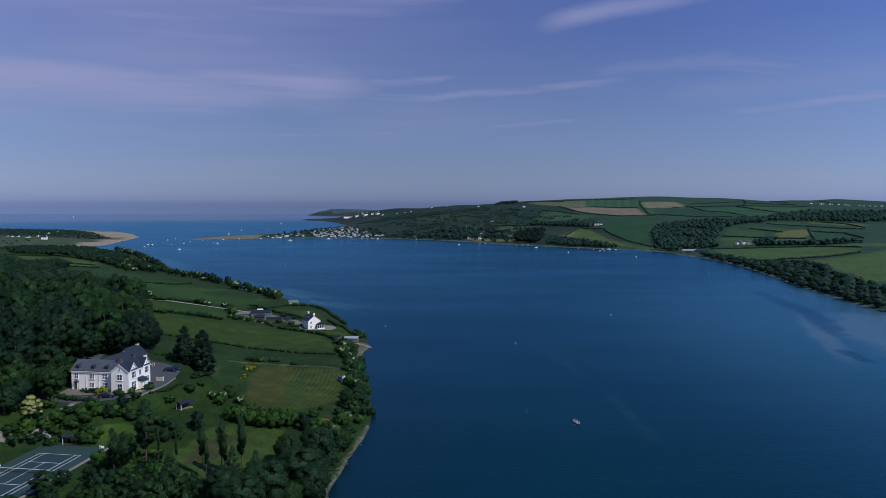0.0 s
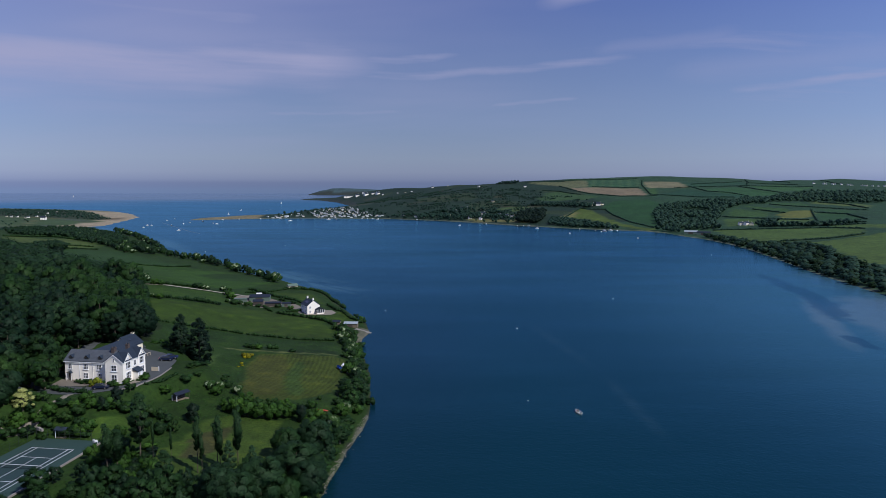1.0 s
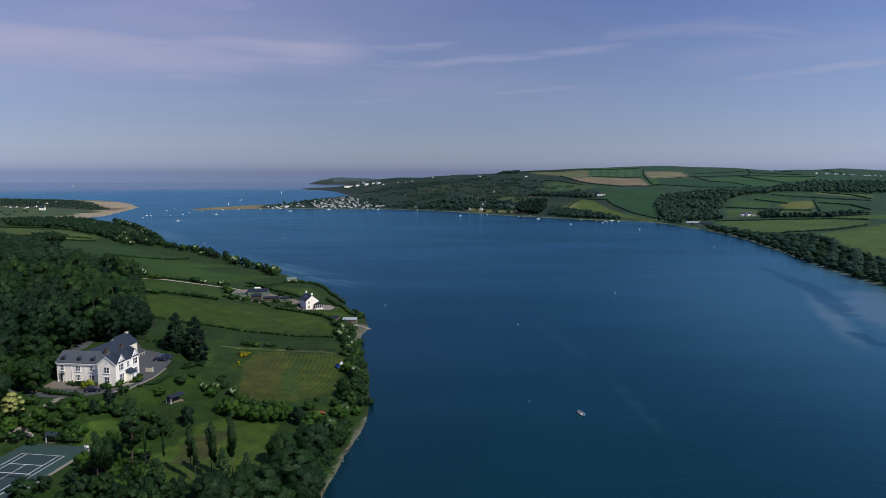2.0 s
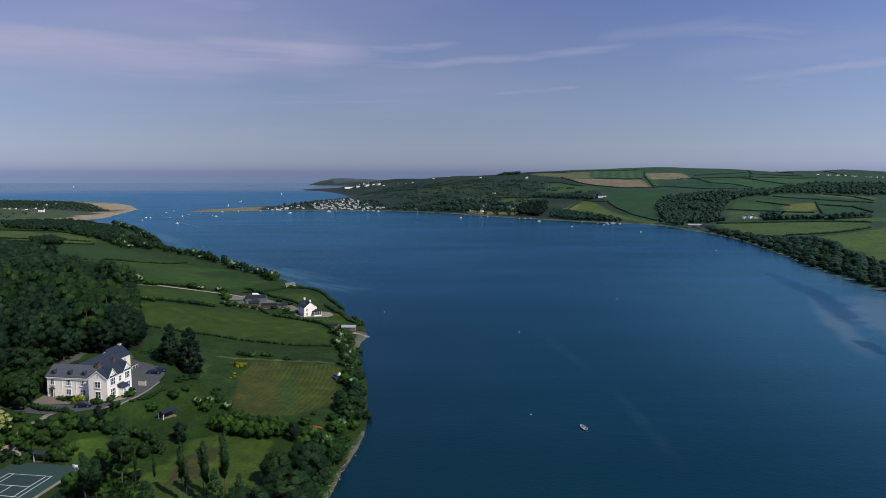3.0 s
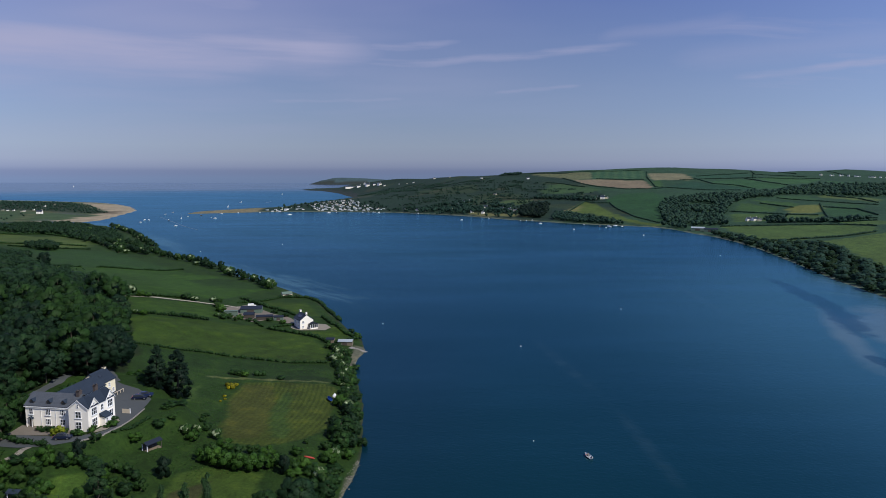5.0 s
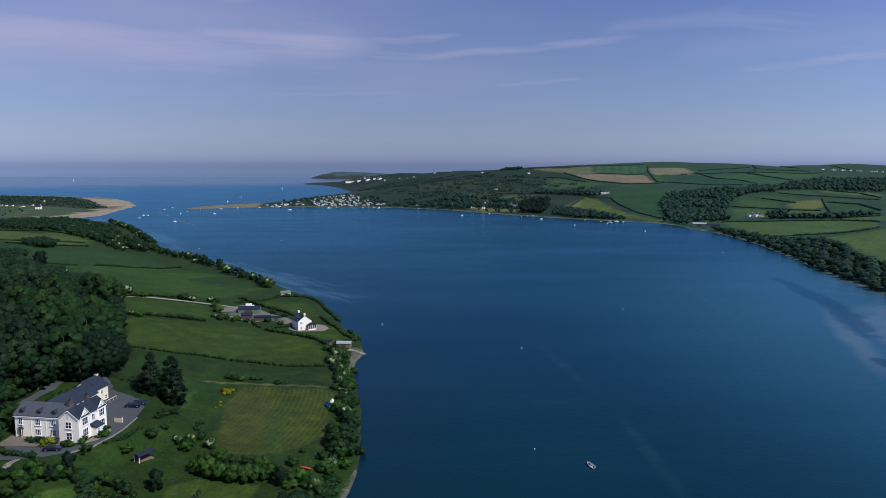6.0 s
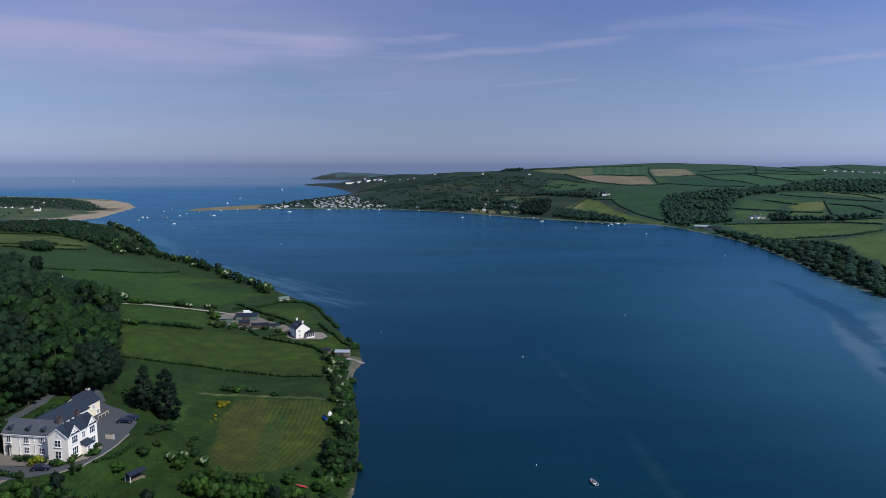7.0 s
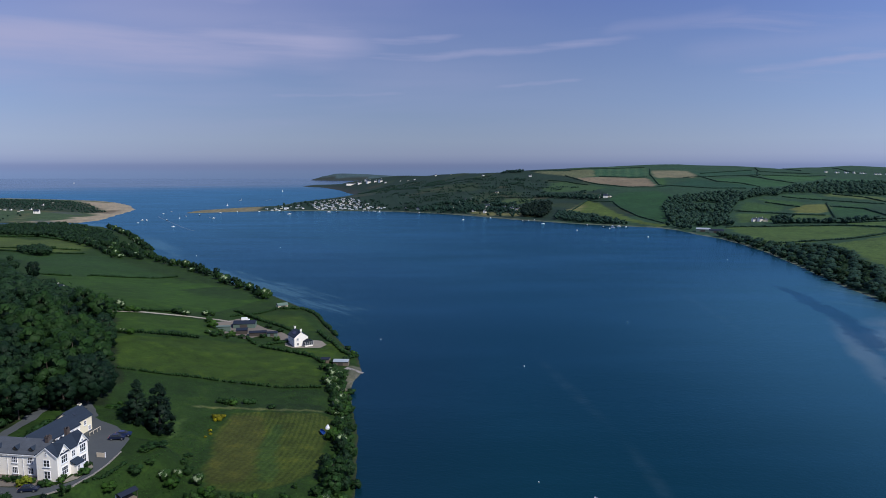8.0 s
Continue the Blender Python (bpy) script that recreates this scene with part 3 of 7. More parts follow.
# the eastern hills' fields
TEAL, LEA, MEADOW = (0.030, 0.080, 0.052), (0.058, 0.118, 0.040), (0.088, 0.138, 0.042)
for ring, colour in (
        ([(388, 1898), (447, 1986), (539, 1969), (537, 1896), (497, 1780), (370, 1790)], (0.040, 0.098, 0.056)),
        ([(316, 1766), (373, 1771), (489, 1763), (462, 1601), (445, 1564), (400, 1580), (350, 1666), (326, 1712)], PLOUGH),
        ([(544, 1920), (637, 1913), (615, 1767), (593, 1731), (514, 1752), (517, 1811)], (0.25, 0.215, 0.15)),
        ([(496, 1725), (526, 1747), (486, 1599), (469, 1600)], LEA),
        ([(222, 1909), (309, 1893), (390, 1921), (365, 1789), (318, 1774), (296, 1811), (245, 1862)], (0.150, 0.152, 0.092)),
        ([(318, 1423), (357, 1480), (435, 1490), (438, 1392), (383, 1266), (363, 1172), (334, 1118), (317, 1169), (310, 1291), (312, 1386)], (0.032, 0.086, 0.036)),
        ([(217, 1305), (274, 1415), (289, 1379), (293, 1282), (295, 1192), (314, 1129), (338, 1105), (319, 1085), (297, 1128), (276, 1168), (252, 1254), (225, 1266)], OLIVE),
        ([(217, 1305), (254, 1374), (243, 1287)], PALE),
        ([(209, 1591), (246, 1715), (282, 1728), (322, 1654), (353, 1593), (315, 1556), (255, 1565)], (0.056, 0.104, 0.046)),
        ([(83, 1458), (128, 1518), (179, 1492), (155, 1435), (109, 1421)], (0.079, 0.116, 0.050)),
        ([(397, 1038), (453, 997), (521, 968), (544, 912), (519, 872), (463, 864), (422, 849), (393, 842), (376, 862), (380, 921), (388, 980)], MEADOW),
        ([(427, 823), (507, 856), (560, 880), (620, 640), (520, 560), (373, 620), (396, 703), (416, 761), (425, 808)], (0.094, 0.142, 0.040)),
        ([(548, 990), (587, 982), (640, 960), (600, 900), (561, 940), (532, 960)], MEADOW),
        ([(469, 1186), (528, 1138), (515, 1101), (477, 1064), (430, 1070), (452, 1133)], (0.074, 0.124, 0.040)),
        ([(538, 1306), (553, 1283), (560, 1214), (538, 1176), (489, 1213)], (0.060, 0.116, 0.042)),
        ([(578, 1340), (610, 1288), (620, 1248), (589, 1215), (575, 1236), (561, 1279)], LEA),
        ([(560, 1186), (609, 1236), (638, 1228), (611, 1164), (579, 1126), (552, 1151)], (0.165, 0.170, 0.056)),
        ([(637, 1200), (662, 1156), (634, 1068), (606, 1036), (568, 1052), (590, 1119)], (0.040, 0.096, 0.042)),
        ([(662, 1254), (702, 1208), (681, 1162), (657, 1178)], (0.044, 0.100, 0.044)),
        ([(742, 1422), (785, 1299), (742, 1231), (736, 1298), (709, 1357)], (0.112, 0.150, 0.058)),
        ([(645, 1404), (708, 1399), (681, 1308), (652, 1291), (627, 1323)], (0.050, 0.108, 0.044)),
        ([(532, 1127), (580, 1105), (552, 1046), (519, 1036), (508, 1078)], (0.080, 0.128, 0.044)),
        ([(453, 1550), (571, 1700), (601, 1672), (630, 1613), (680, 1569), (635, 1522), (557, 1519), (504, 1577)], TEAL),
        ([(622, 1694), (730, 1760), (745, 1687), (774, 1624), (732, 1563), (680, 1569), (634, 1623)], (0.046, 0.112, 0.050)),
        ([(796, 1832), (914, 1910), (944, 1826), (951, 1799), (813, 1639), (783, 1643), (765, 1716)], (0.054, 0.122, 0.050)),
        ([(932, 1751), (1019, 1676), (972, 1600), (906, 1679)], (0.046, 0.108, 0.052)),
        ([(640, 1900), (780, 1950), (855, 2017), (800, 1830), (704, 1775), (625, 1770)], (0.036, 0.090, 0.056)),
        ([(150, 1262), (60, 1320), (40, 1380), (62, 1372), (150, 1290)], PALE)):
    field(ring, colour)
# ridged rows on the high arable field
rows_on = within(gx, gy, [(388, 1898), (447, 1986), (539, 1969), (537, 1896), (497, 1780), (370, 1790)]) & (np.sin((gx * 0.97 - gy * 0.24) / 3.6) > 0.1)
lay(rows_on, (0.070, 0.128, 0.070))

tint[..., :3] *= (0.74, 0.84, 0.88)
tint[west > 0, :3] *= 0.89


def sheet(name, xs, ys, zs, material, colours=None, smooth_shade=True):
    rows, cols = xs.shape
    me = bpy.data.meshes.new(name)
    i = np.arange(rows * cols).reshape(rows, cols)
    quads = np.stack([i[:-1, :-1], i[:-1, 1:], i[1:, 1:], i[1:, :-1]], -1).reshape(-1, 4)
    me.vertices.add(rows * cols)
    me.vertices.foreach_set("co", np.stack([xs, ys, zs], -1).ravel())
    me.loops.add(quads.size)
    me.loops.foreach_set("vertex_index", quads.ravel())
    me.polygons.add(len(quads))
    me.polygons.foreach_set("loop_start", np.arange(0, quads.size, 4))
    me.polygons.foreach_set("loop_total", np.full(len(quads), 4))
    me.polygons.foreach_set("use_smooth", np.full(len(quads), smooth_shade))
    if colours is not None:
        layer = me.attributes.new("cover", "FLOAT_COLOR", "POINT")
        layer.data.foreach_set("color", colours.ravel())
    me.update(calc_edges=True)
    me.validate()
    me.materials.append(material)
    return new(name, me)


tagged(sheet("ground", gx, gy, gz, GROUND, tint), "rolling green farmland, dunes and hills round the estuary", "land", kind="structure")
wx, wy = np.meshgrid(np.linspace(-5000, 5000, 9), np.linspace(-1200, 5060, 9))
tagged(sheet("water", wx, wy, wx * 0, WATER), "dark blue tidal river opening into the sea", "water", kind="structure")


def ground_z(x, y):
    return float(height(np.array([x]), np.array([y]))[0])


# ---------------------------------------------------------------- building kit
def part(name, bm, material, parent=None, label=""):
    """Links a bmesh as one mesh object, under a thing or a part if one is given."""
    me = bpy.data.meshes.new(name)
    bm.normal_update()
    bm.to_mesh(me)
    bm.free()
    me.materials.append(material)
    ob = new(name, me)
    ob.parent = parent
    return tagged(ob, label)


def thing(name, m, label, category, group="", kind=""):
    ob = new(name)
    ob.matrix_basis = m
    return tagged(ob, label, category, group, kind)


def block(bm, x0, x1, y0, y1, z0, z1, bevel=0.0, m=None):
    made = bmesh.ops.create_cube(bm, size=1.0, matrix=Matrix.Translation(((x0 + x1) / 2, (y0 + y1) / 2, (z0 + z1) / 2)) @ Matrix.Diagonal((x1 - x0, y1 - y0, z1 - z0, 1)))
    if bevel:
        edges = list({e for v in made["verts"] for e in v.link_edges})
        bmesh.ops.bevel(bm, geom=edges, offset=bevel, segments=1, affect="EDGES")
    if m is not None:
        bmesh.ops.transform(bm, matrix=m, verts=made["verts"])
    return bm


def boxes(*list_of):
    bm = bmesh.new()
    for b in list_of:
        block(bm, *b)
    return bm


def rod(bm, a, b, r0, r1=None, sides=8):
    a, b = Vector(a), Vector(b)
    d = b - a
    turn = d.to_track_quat("Z", "Y").to_matrix().to_4x4()
    bmesh.ops.create_cone(bm, cap_ends=True, segments=sides, radius1=r0, radius2=r0 if r1 is None else r1, depth=d.length, matrix=Matrix.Translation((a + b) / 2) @ turn)
    return bm


def solid(bm, outline, axis, a, b):
    """An outline in two coordinates, drawn out along the axis from a to b."""
    def put(p, w):
        return {"x": (w, p[0], p[1]), "y": (p[0], w, p[1]), "z": (p[0], p[1], w)}[axis]
    lo, hi = [bm.verts.new(put(p, a)) for p in outline], [bm.verts.new(put(p, b)) for p in outline]
    k = len(outline)
    faces = [bm.faces.new(lo), bm.faces.new(hi[::-1])] + [bm.faces.new((lo[i], hi[i], hi[(i + 1) % k], lo[(i + 1) % k])) for i in range(k)]
    bmesh.ops.recalc_face_normals(bm, faces=faces)
    return bm


def gable_walls(x0, x1, y0, y1, eave, top, ridge="x", base=0.0):
    """Four walls under a pitched roof, as a closed solid with a pointed end."""
    bm = bmesh.new()
    if ridge == "x":
        c = (y0 + y1) / 2
        return solid(bm, [(y0, base), (y1, base), (y1, eave), (c, top), (y0, eave)], "x", x0, x1)
    c = (x0 + x1) / 2
    return solid(bm, [(x0, base), (x1, base), (x1, eave), (c, top), (x0, eave)], "y", y0, y1)


def pitched(x0, x1, y0, y1, eave, top, ridge="x", over=0.25, thick=0.16):
    """A pitched roof of two slabs that hang over the walls."""
    bm = bmesh.new()
    along = (x0 - over, x1 + over) if ridge == "x" else (y0 - over, y1 + over)
    lo, hi = (y0, y1) if ridge == "x" else (x0, x1)
    c = (lo + hi) / 2
    k = (top - eave) / (c - lo)
    a = lo - over
    ring = [(a, eave - k * over + 0.03), (c, top + 0.03), (hi + over, eave - k * over + 0.03), (hi + over, eave - k * over + 0.03 + thick), (c, top + 0.05 + thick), (a, eave - k * over + 0.03 + thick)]
    return solid(bm, ring, ridge, *along)


def window(parent, m, w, h, bars=(1, 1), sill=True, depth=0.10):
    """A sash window on a wall: m puts it on the wall, facing -y, its foot at z 0."""
    root = bmesh.new()
    t = 0.11
    rings = []
    for y in (-depth, 0.02):
        for a, z0, z1 in ((w / 2, 0, h), (w / 2 - t, t, h - t)):
            rings.append([root.verts.new(p) for p in ((-a, y, z0), (a, y, z0), (a, y, z1), (-a, y, z1))])
    for one, two in ((0, 1), (1, 3), (3, 2), (2, 0)):
        for k in range(4):
            root.faces.new((rings[one][k], rings[one][(k + 1) % 4], rings[two][(k + 1) % 4], rings[two][k]))
    bmesh.ops.recalc_face_normals(root, faces=root.faces[:])
    frame_ob = part("window", root, PAINT_WHITE, parent, "white-painted sash window")
    frame_ob.matrix_basis = m
    for i in range(bars[0]):
        x = -w / 2 + w * (i + 1) / (bars[0] + 1)
        part("glazing_bar", boxes((x - 0.05, x + 0.05, -depth * 0.8, 0.02, t, h - t)), PAINT_WHITE, frame_ob)
    for i in range(bars[1]):
        z = h * (i + 1) / (bars[1] + 1)
        part("meeting_rail", boxes((-w / 2 + t, w / 2 - t, -depth * 0.75, 0.015, z - 0.035, z + 0.035)), PAINT_WHITE, frame_ob)
    part("pane", boxes((-w / 2 + t, w / 2 - t, -0.045, 0.01, t, h - t)), GLASS, frame_ob, "dark window glass")
    if sill:
        part("sill", boxes((-w / 2 - 0.12, w / 2 + 0.12, -depth - 0.10, 0.0, -0.12, -0.005)), PAINT_WHITE, frame_ob)
    return frame_ob


def drape(name, ring, material, lift=0.06, parent=None, edge=1.5, thick=0.1):
    """A surface laid over the ground inside a ring of points."""
    bm = bmesh.new()
    face = bm.faces.new([bm.verts.new((x, y, 0)) for x, y in ring])
    bmesh.ops.recalc_face_normals(bm, faces=[face])
    if face.normal.z < 0:
        bmesh.ops.reverse_faces(bm, faces=[face])
    bmesh.ops.triangulate(bm, faces=bm.faces[:])
    for _ in range(7):
        long_edges = [e for e in bm.edges if e.calc_length() > edge * 1.6]
        if not long_edges:
            break
        bmesh.ops.subdivide_edges(bm, edges=long_edges, cuts=1)
        bmesh.ops.triangulate(bm, faces=bm.faces[:])
    co = np.array([v.co[:] for v in bm.verts])
    for v, z in zip(bm.verts, height(co[:, 0], co[:, 1])):
        v.co.z = z + lift
    for f in bm.faces:
        f.smooth = True
    return part(name, bm, material, parent)


def along(points, gap):
    """Points every gap metres along a line, with the direction there."""
    out = []
    for a, b in zip(points, points[1:]):
        a, b = Vector(a), Vector(b)
        count = max(1, round((b - a).length / gap))
        out += [(a.lerp(b, i / count), (b - a).normalized()) for i in range(count)]
    out.append((Vector(points[-1]), (Vector(points[-1]) - Vector(points[-2])).normalized()))
    return out


def ribbon(name, points, width, material, lift=0.06, gap=1.5):
    """A road or path along a line on the ground."""
    line = along(points, gap)
    xs, ys = [], []
    for i, (p, d) in enumerate(line):
        side = Vector((-d.y, d.x))
        w = width * (1 + 0.08 * math.sin(i * 1.7))
        cross = [p + side * w * k for k in (-0.5, -0.2, 0.2, 0.5)]
        xs.append([c.x for c in cross]), ys.append([c.y for c in cross])
    xs, ys = np.array(xs), np.array(ys)
    return sheet(name, xs[:, ::-1], ys[:, ::-1], height(xs, ys)[:, ::-1] + lift, material)


# ---------------------------------------------------------------- plants
GOLD = (1 + 5 ** 0.5) / 2
BALL = np.array([(-1, GOLD, 0), (1, GOLD, 0), (-1, -GOLD, 0), (1, -GOLD, 0), (0, -1, GOLD), (0, 1, GOLD), (0, -1, -GOLD), (0, 1, -GOLD),
                 (GOLD, 0, -1), (GOLD, 0, 1), (-GOLD, 0, -1), (-GOLD, 0, 1)]) / math.hypot(1, GOLD)
BALL_FACES = np.array([[i, j, k] for i in range(12) for j in range(i + 1, 12) for k in range(j + 1, 12)
                       if max(np.linalg.norm(BALL[i] - BALL[j]), np.linalg.norm(BALL[j] - BALL[k]), np.linalg.norm(BALL[i] - BALL[k])) < 1.2])
for f in BALL_FACES:
    if np.dot(np.cross(BALL[f[1]] - BALL[f[0]], BALL[f[2]] - BALL[f[0]]), BALL[f[0]]) < 0:
        f[1], f[2] = f[2], f[1]


def cloud(rng, clumps, per, leaf, name, material, upward=0.35, flat=0.24, core=0.80, round_=0.0):
    """Leaf sprays scattered over clumps (x, y, z, radius), each a small bent quad, round a dense leafy core."""
    clumps = np.array(clumps, float)
    c = np.repeat(clumps, per, axis=0)
    k = len(c)
    d = rng.normal(size=(k, 3))
    d[:, 2] = np.where(d[:, 2] < -0.3, -d[:, 2] * 0.6, d[:, 2])
    d /= np.linalg.norm(d, axis=1)[:, None]
    p = c[:, :3] + d * (c[:, 3] * rng.uniform(0.78, 1.10, k))[:, None] * np.array([1, 1, 0.9])
    normal = d + rng.normal(size=(k, 3)) * flat + np.array([0, 0, upward])
    normal /= np.linalg.norm(normal, axis=1)[:, None]
    u = np.cross(normal, rng.normal(size=(k, 3)))
    u /= np.linalg.norm(u, axis=1)[:, None] + 1e-9
    v = np.cross(normal, u)
    size = leaf * rng.uniform(0.55, 1.35, k)[:, None]
    u, v = u * size, v * size * rng.uniform(0.5, 0.9, k)[:, None]
    corners = np.stack([p - u - v * 0.5, p + u * 0.2 - v, p + u + v * 0.4, p - u * 0.3 + v], 1)
    corners = p[:, None] + (corners - p[:, None]) * 0.53
    co, loops, sizes = corners.reshape(-1, 3), np.arange(k * 4), np.full(k, 4)
    if core:
        m = len(clumps)
        body = clumps[:, None, :3] + BALL[None] * (clumps[:, 3] * core)[:, None, None] * rng.uniform(0.88, 1.06, (m, 12, 1)) * np.array([1, 1, 0.9])
        faces = (BALL_FACES.ravel()[None] + 12 * np.arange(m)[:, None]).ravel() + k * 4
        co, loops, sizes = np.concatenate([co, body.reshape(-1, 3)]), np.concatenate([loops, faces]), np.concatenate([sizes, np.full(20 * m, 3)])
    me = bpy.data.meshes.new(name)
    me.vertices.add(len(co))
    me.vertices.foreach_set("co", co.ravel())
    me.loops.add(len(loops))
    me.loops.foreach_set("vertex_index", loops)
    me.polygons.add(len(sizes))
    me.polygons.foreach_set("loop_start", np.concatenate([[0], np.cumsum(sizes)[:-1]]))
    me.polygons.foreach_set("loop_total", sizes)
    me.polygons.foreach_set("use_smooth", np.full(len(sizes), True))
    me.update(calc_edges=True)
    me.validate()
    # the leaves of a clump are lit as one rounded mass, loosened leaf by leaf
    middle = clumps[:, :3].mean(axis=0)
    outward = c[:, :3] - middle
    outward /= np.linalg.norm(outward, axis=1)[:, None] + 0.5
    soft = d * (0.75 - 0.35 * round_) + outward * round_ + rng.normal(size=(k, 3)) * 0.13 + np.array([0, 0, 0.20 + 0.3 * max(0.0, upward - 0.35)])
    soft = np.repeat(soft, 4, axis=0)
    if core:
        lean = clumps[:, :3] - middle
        lean /= np.linalg.norm(lean, axis=1)[:, None] + 0.5
        soft = np.concatenate([soft, (BALL[None] * (0.75 - 0.35 * round_) + lean[:, None] * round_).reshape(-1, 3)])
    soft /= np.linalg.norm(soft, axis=1)[:, None] + 1e-9
    me.normals_split_custom_set_from_vertices(soft.tolist())
    me.materials.append(material)
    return me


def crown_clumps(rng, high, wide, low, count, lumps=0.34):
    """Clump centres filling a rounded crown with an uneven outline."""
    out = []
    mid, half = (high + low) / 2, (high - low) / 2
    for i in range(count):
        z = -0.92 + 1.85 * (i + 0.5) / count
        turn = i * 2.4 + rng.uniform(-0.5, 0.5)
        r = math.sqrt(max(0.10 if z > 0 else 0.50, 1 - min(1, z * z))) * rng.uniform(0.55, 0.85) * wide
        out.append((r * math.cos(turn), r * math.sin(turn), mid + z * half * 0.82, wide * lumps * rng.uniform(0.62, 1.32)))
    out.append((0, 0, mid, wide * 0.5))
    return out


def trunk_mesh(high, r, limbs, rng, spread):
    bm = bmesh.new()
    lean = Vector((rng.uniform(-0.3, 0.3), rng.uniform(-0.3, 0.3), high * 0.52))
    rod(bm, (0, 0, -0.6), lean, r, r * 0.55, 7)
    rod(bm, lean, lean + Vector((rng.uniform(-0.4, 0.4), rng.uniform(-0.4, 0.4), high * 0.24)), r * 0.55, r * 0.2, 6)
    for i in range(limbs):
        a = i * 2.4 + rng.uniform(0, 1)
        start = lean * rng.uniform(0.55, 1.0)
        rod(bm, start, start + Vector((math.cos(a) * spread, math.sin(a) * spread * 0.8, high * 0.16)), r * 0.38, r * 0.12, 5)
    return bm


def tree_kind(name, label, category, high, wide, low, clumps, per, leaf, leaf_mat, seed, limbs=5, r=0.28, lumps=0.34, clump_list=None, group=""):
    """One tree, trunk and crown, to be placed and copied."""
    rng = np.random.default_rng(seed)
    root = thing(name, pose(0, 0, 0), label, category, group)
    if limbs is not None:
        part("trunk", trunk_mesh(high, r, limbs, rng, wide * 0.5), BARK, root, "grey-brown bark")
    me = cloud(rng, clump_list or crown_clumps(rng, high, wide, low, clumps, lumps), per, leaf, "crown", leaf_mat, round_=0.75)
    crown = new("crown", me)
    crown.parent = root
    return root


STANDING = set()


def stand(kind, x, y, scale=1.0, high=1.0, turn=None):
    """Puts a tree on the ground: the kind itself the first time, then copies."""
    turn = random.uniform(0, 360) if turn is None else turn
    m = pose(x, y, ground_z(x, y), 0, 0, turn) @ Matrix.Diagonal((scale, scale, scale * high, 1))
    if kind.name not in STANDING:
        STANDING.add(kind.name)
        kind.matrix_basis = m
        return kind
    ob = copy_thing(kind, m)
    return ob


def hedge(points, width, high, label, leaf=0.42, per_metre=20, mat=None, seed=1, name="hedge", gaps=0.0, group=""):
    """A hedgerow: leaf sprays massed along a line on the ground."""
    rng = np.random.default_rng(seed)
    line = along(points, width * 0.55)
    co = np.array([(p.x, p.y) for p, _ in line])
    zs = height(co[:, 0], co[:, 1])
    clumps = []
    for (p, d), z in zip(line, zs):
        if rng.random() < gaps:
            continue
        s = rng.uniform(0.5, 1.45)
        off = rng.uniform(-0.2, 0.2) * width
        clumps.append((p.x - d.y * off, p.y + d.x * off, z + high * 0.45 * s, width * 0.55 * s))
    per = max(4, int(per_metre * width * 0.55))
    ob = new(name, cloud(rng, clumps, per, leaf, name, mat or LEAF_HEDGE))
    return tagged(ob, label, "hedge", group)


def strewn(ring, gap, seed):
    """Places inside a ring, at random, one for each square of the gap."""
    rng = np.random.default_rng(seed)
    xs, ys = [p[0] for p in ring], [p[1] for p in ring]
    count = int((max(xs) - min(xs)) * (max(ys) - min(ys)) / gap ** 2)
    px, py = rng.uniform(min(xs), max(xs), count), rng.uniform(min(ys), max(ys), count)
    ok = within(px, py, ring)
    return [(float(a), float(b)) for a, b in zip(px[ok], py[ok])]


def scatter(ring, gap, seed):
    """Places inside a ring, at least about gap metres apart."""
    rng = np.random.default_rng(seed)
    xs, ys = [p[0] for p in ring], [p[1] for p in ring]
    gxs, gys = np.meshgrid(np.arange(min(xs), max(xs), gap), np.arange(min(ys), max(ys), gap * 0.87))
    gxs = gxs + (np.arange(gxs.shape[0]) % 2)[:, None] * gap / 2
    px = (gxs + rng.uniform(-0.28, 0.28, gxs.shape) * gap).ravel()
    py = (gys + rng.uniform(-0.28, 0.28, gxs.shape) * gap).ravel()
    ok = within(px, py, ring)
    return [(float(a), float(b)) for a, b in zip(px[ok], py[ok])]


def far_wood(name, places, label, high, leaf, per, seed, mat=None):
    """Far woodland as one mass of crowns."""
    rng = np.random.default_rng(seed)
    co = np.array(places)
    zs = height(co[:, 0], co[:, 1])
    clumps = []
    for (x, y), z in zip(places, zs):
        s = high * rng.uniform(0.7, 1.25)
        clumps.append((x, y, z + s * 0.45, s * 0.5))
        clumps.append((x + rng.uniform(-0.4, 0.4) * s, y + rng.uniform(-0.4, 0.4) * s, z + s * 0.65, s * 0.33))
    ob = new(name, cloud(rng, clumps, per, leaf, name, mat or LEAF_HAZED, upward=1.0))
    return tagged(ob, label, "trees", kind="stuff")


# ---------------------------------------------------------------- the wood on the hillside
OAK = [tree_kind("broadleaf_tree", "tall broadleaf tree in dense green leaf on the wooded slope", "tree", 11.5 + 0.7 * i, 5.0 + 0.3 * i, 0.3, 22, 58, 0.50,
                 (LEAF_WOOD, LEAF_WOOD, LEAF_OLD, LEAF_WOOD, LEAF_FRESH)[i], 20 + i, lumps=0.31, group="woodland trees") for i in range(5)]
WOOD = [(-119, 262), (-111, 268), (-115, 284), (-120, 300), (-134, 325), (-148, 352), (-164, 390), (-184, 408), (-208, 422), (-226, 430), (-262, 456), (-292, 500), (-320, 520),
        (-345, 470), (-270, 400), (-200, 290), (-165, 240), (-146, 178), (-124, 186), (-124, 204), (-127, 225), (-128, 250)]
pick = np.random.default_rng(8)
wood_places = sorted((q for q in scatter(WOOD, 8.0, 5) if math.hypot(q[0] + 213, q[1] - 428) > 11), key=lambda q: math.hypot(q[0] + 110, q[1] - 240))
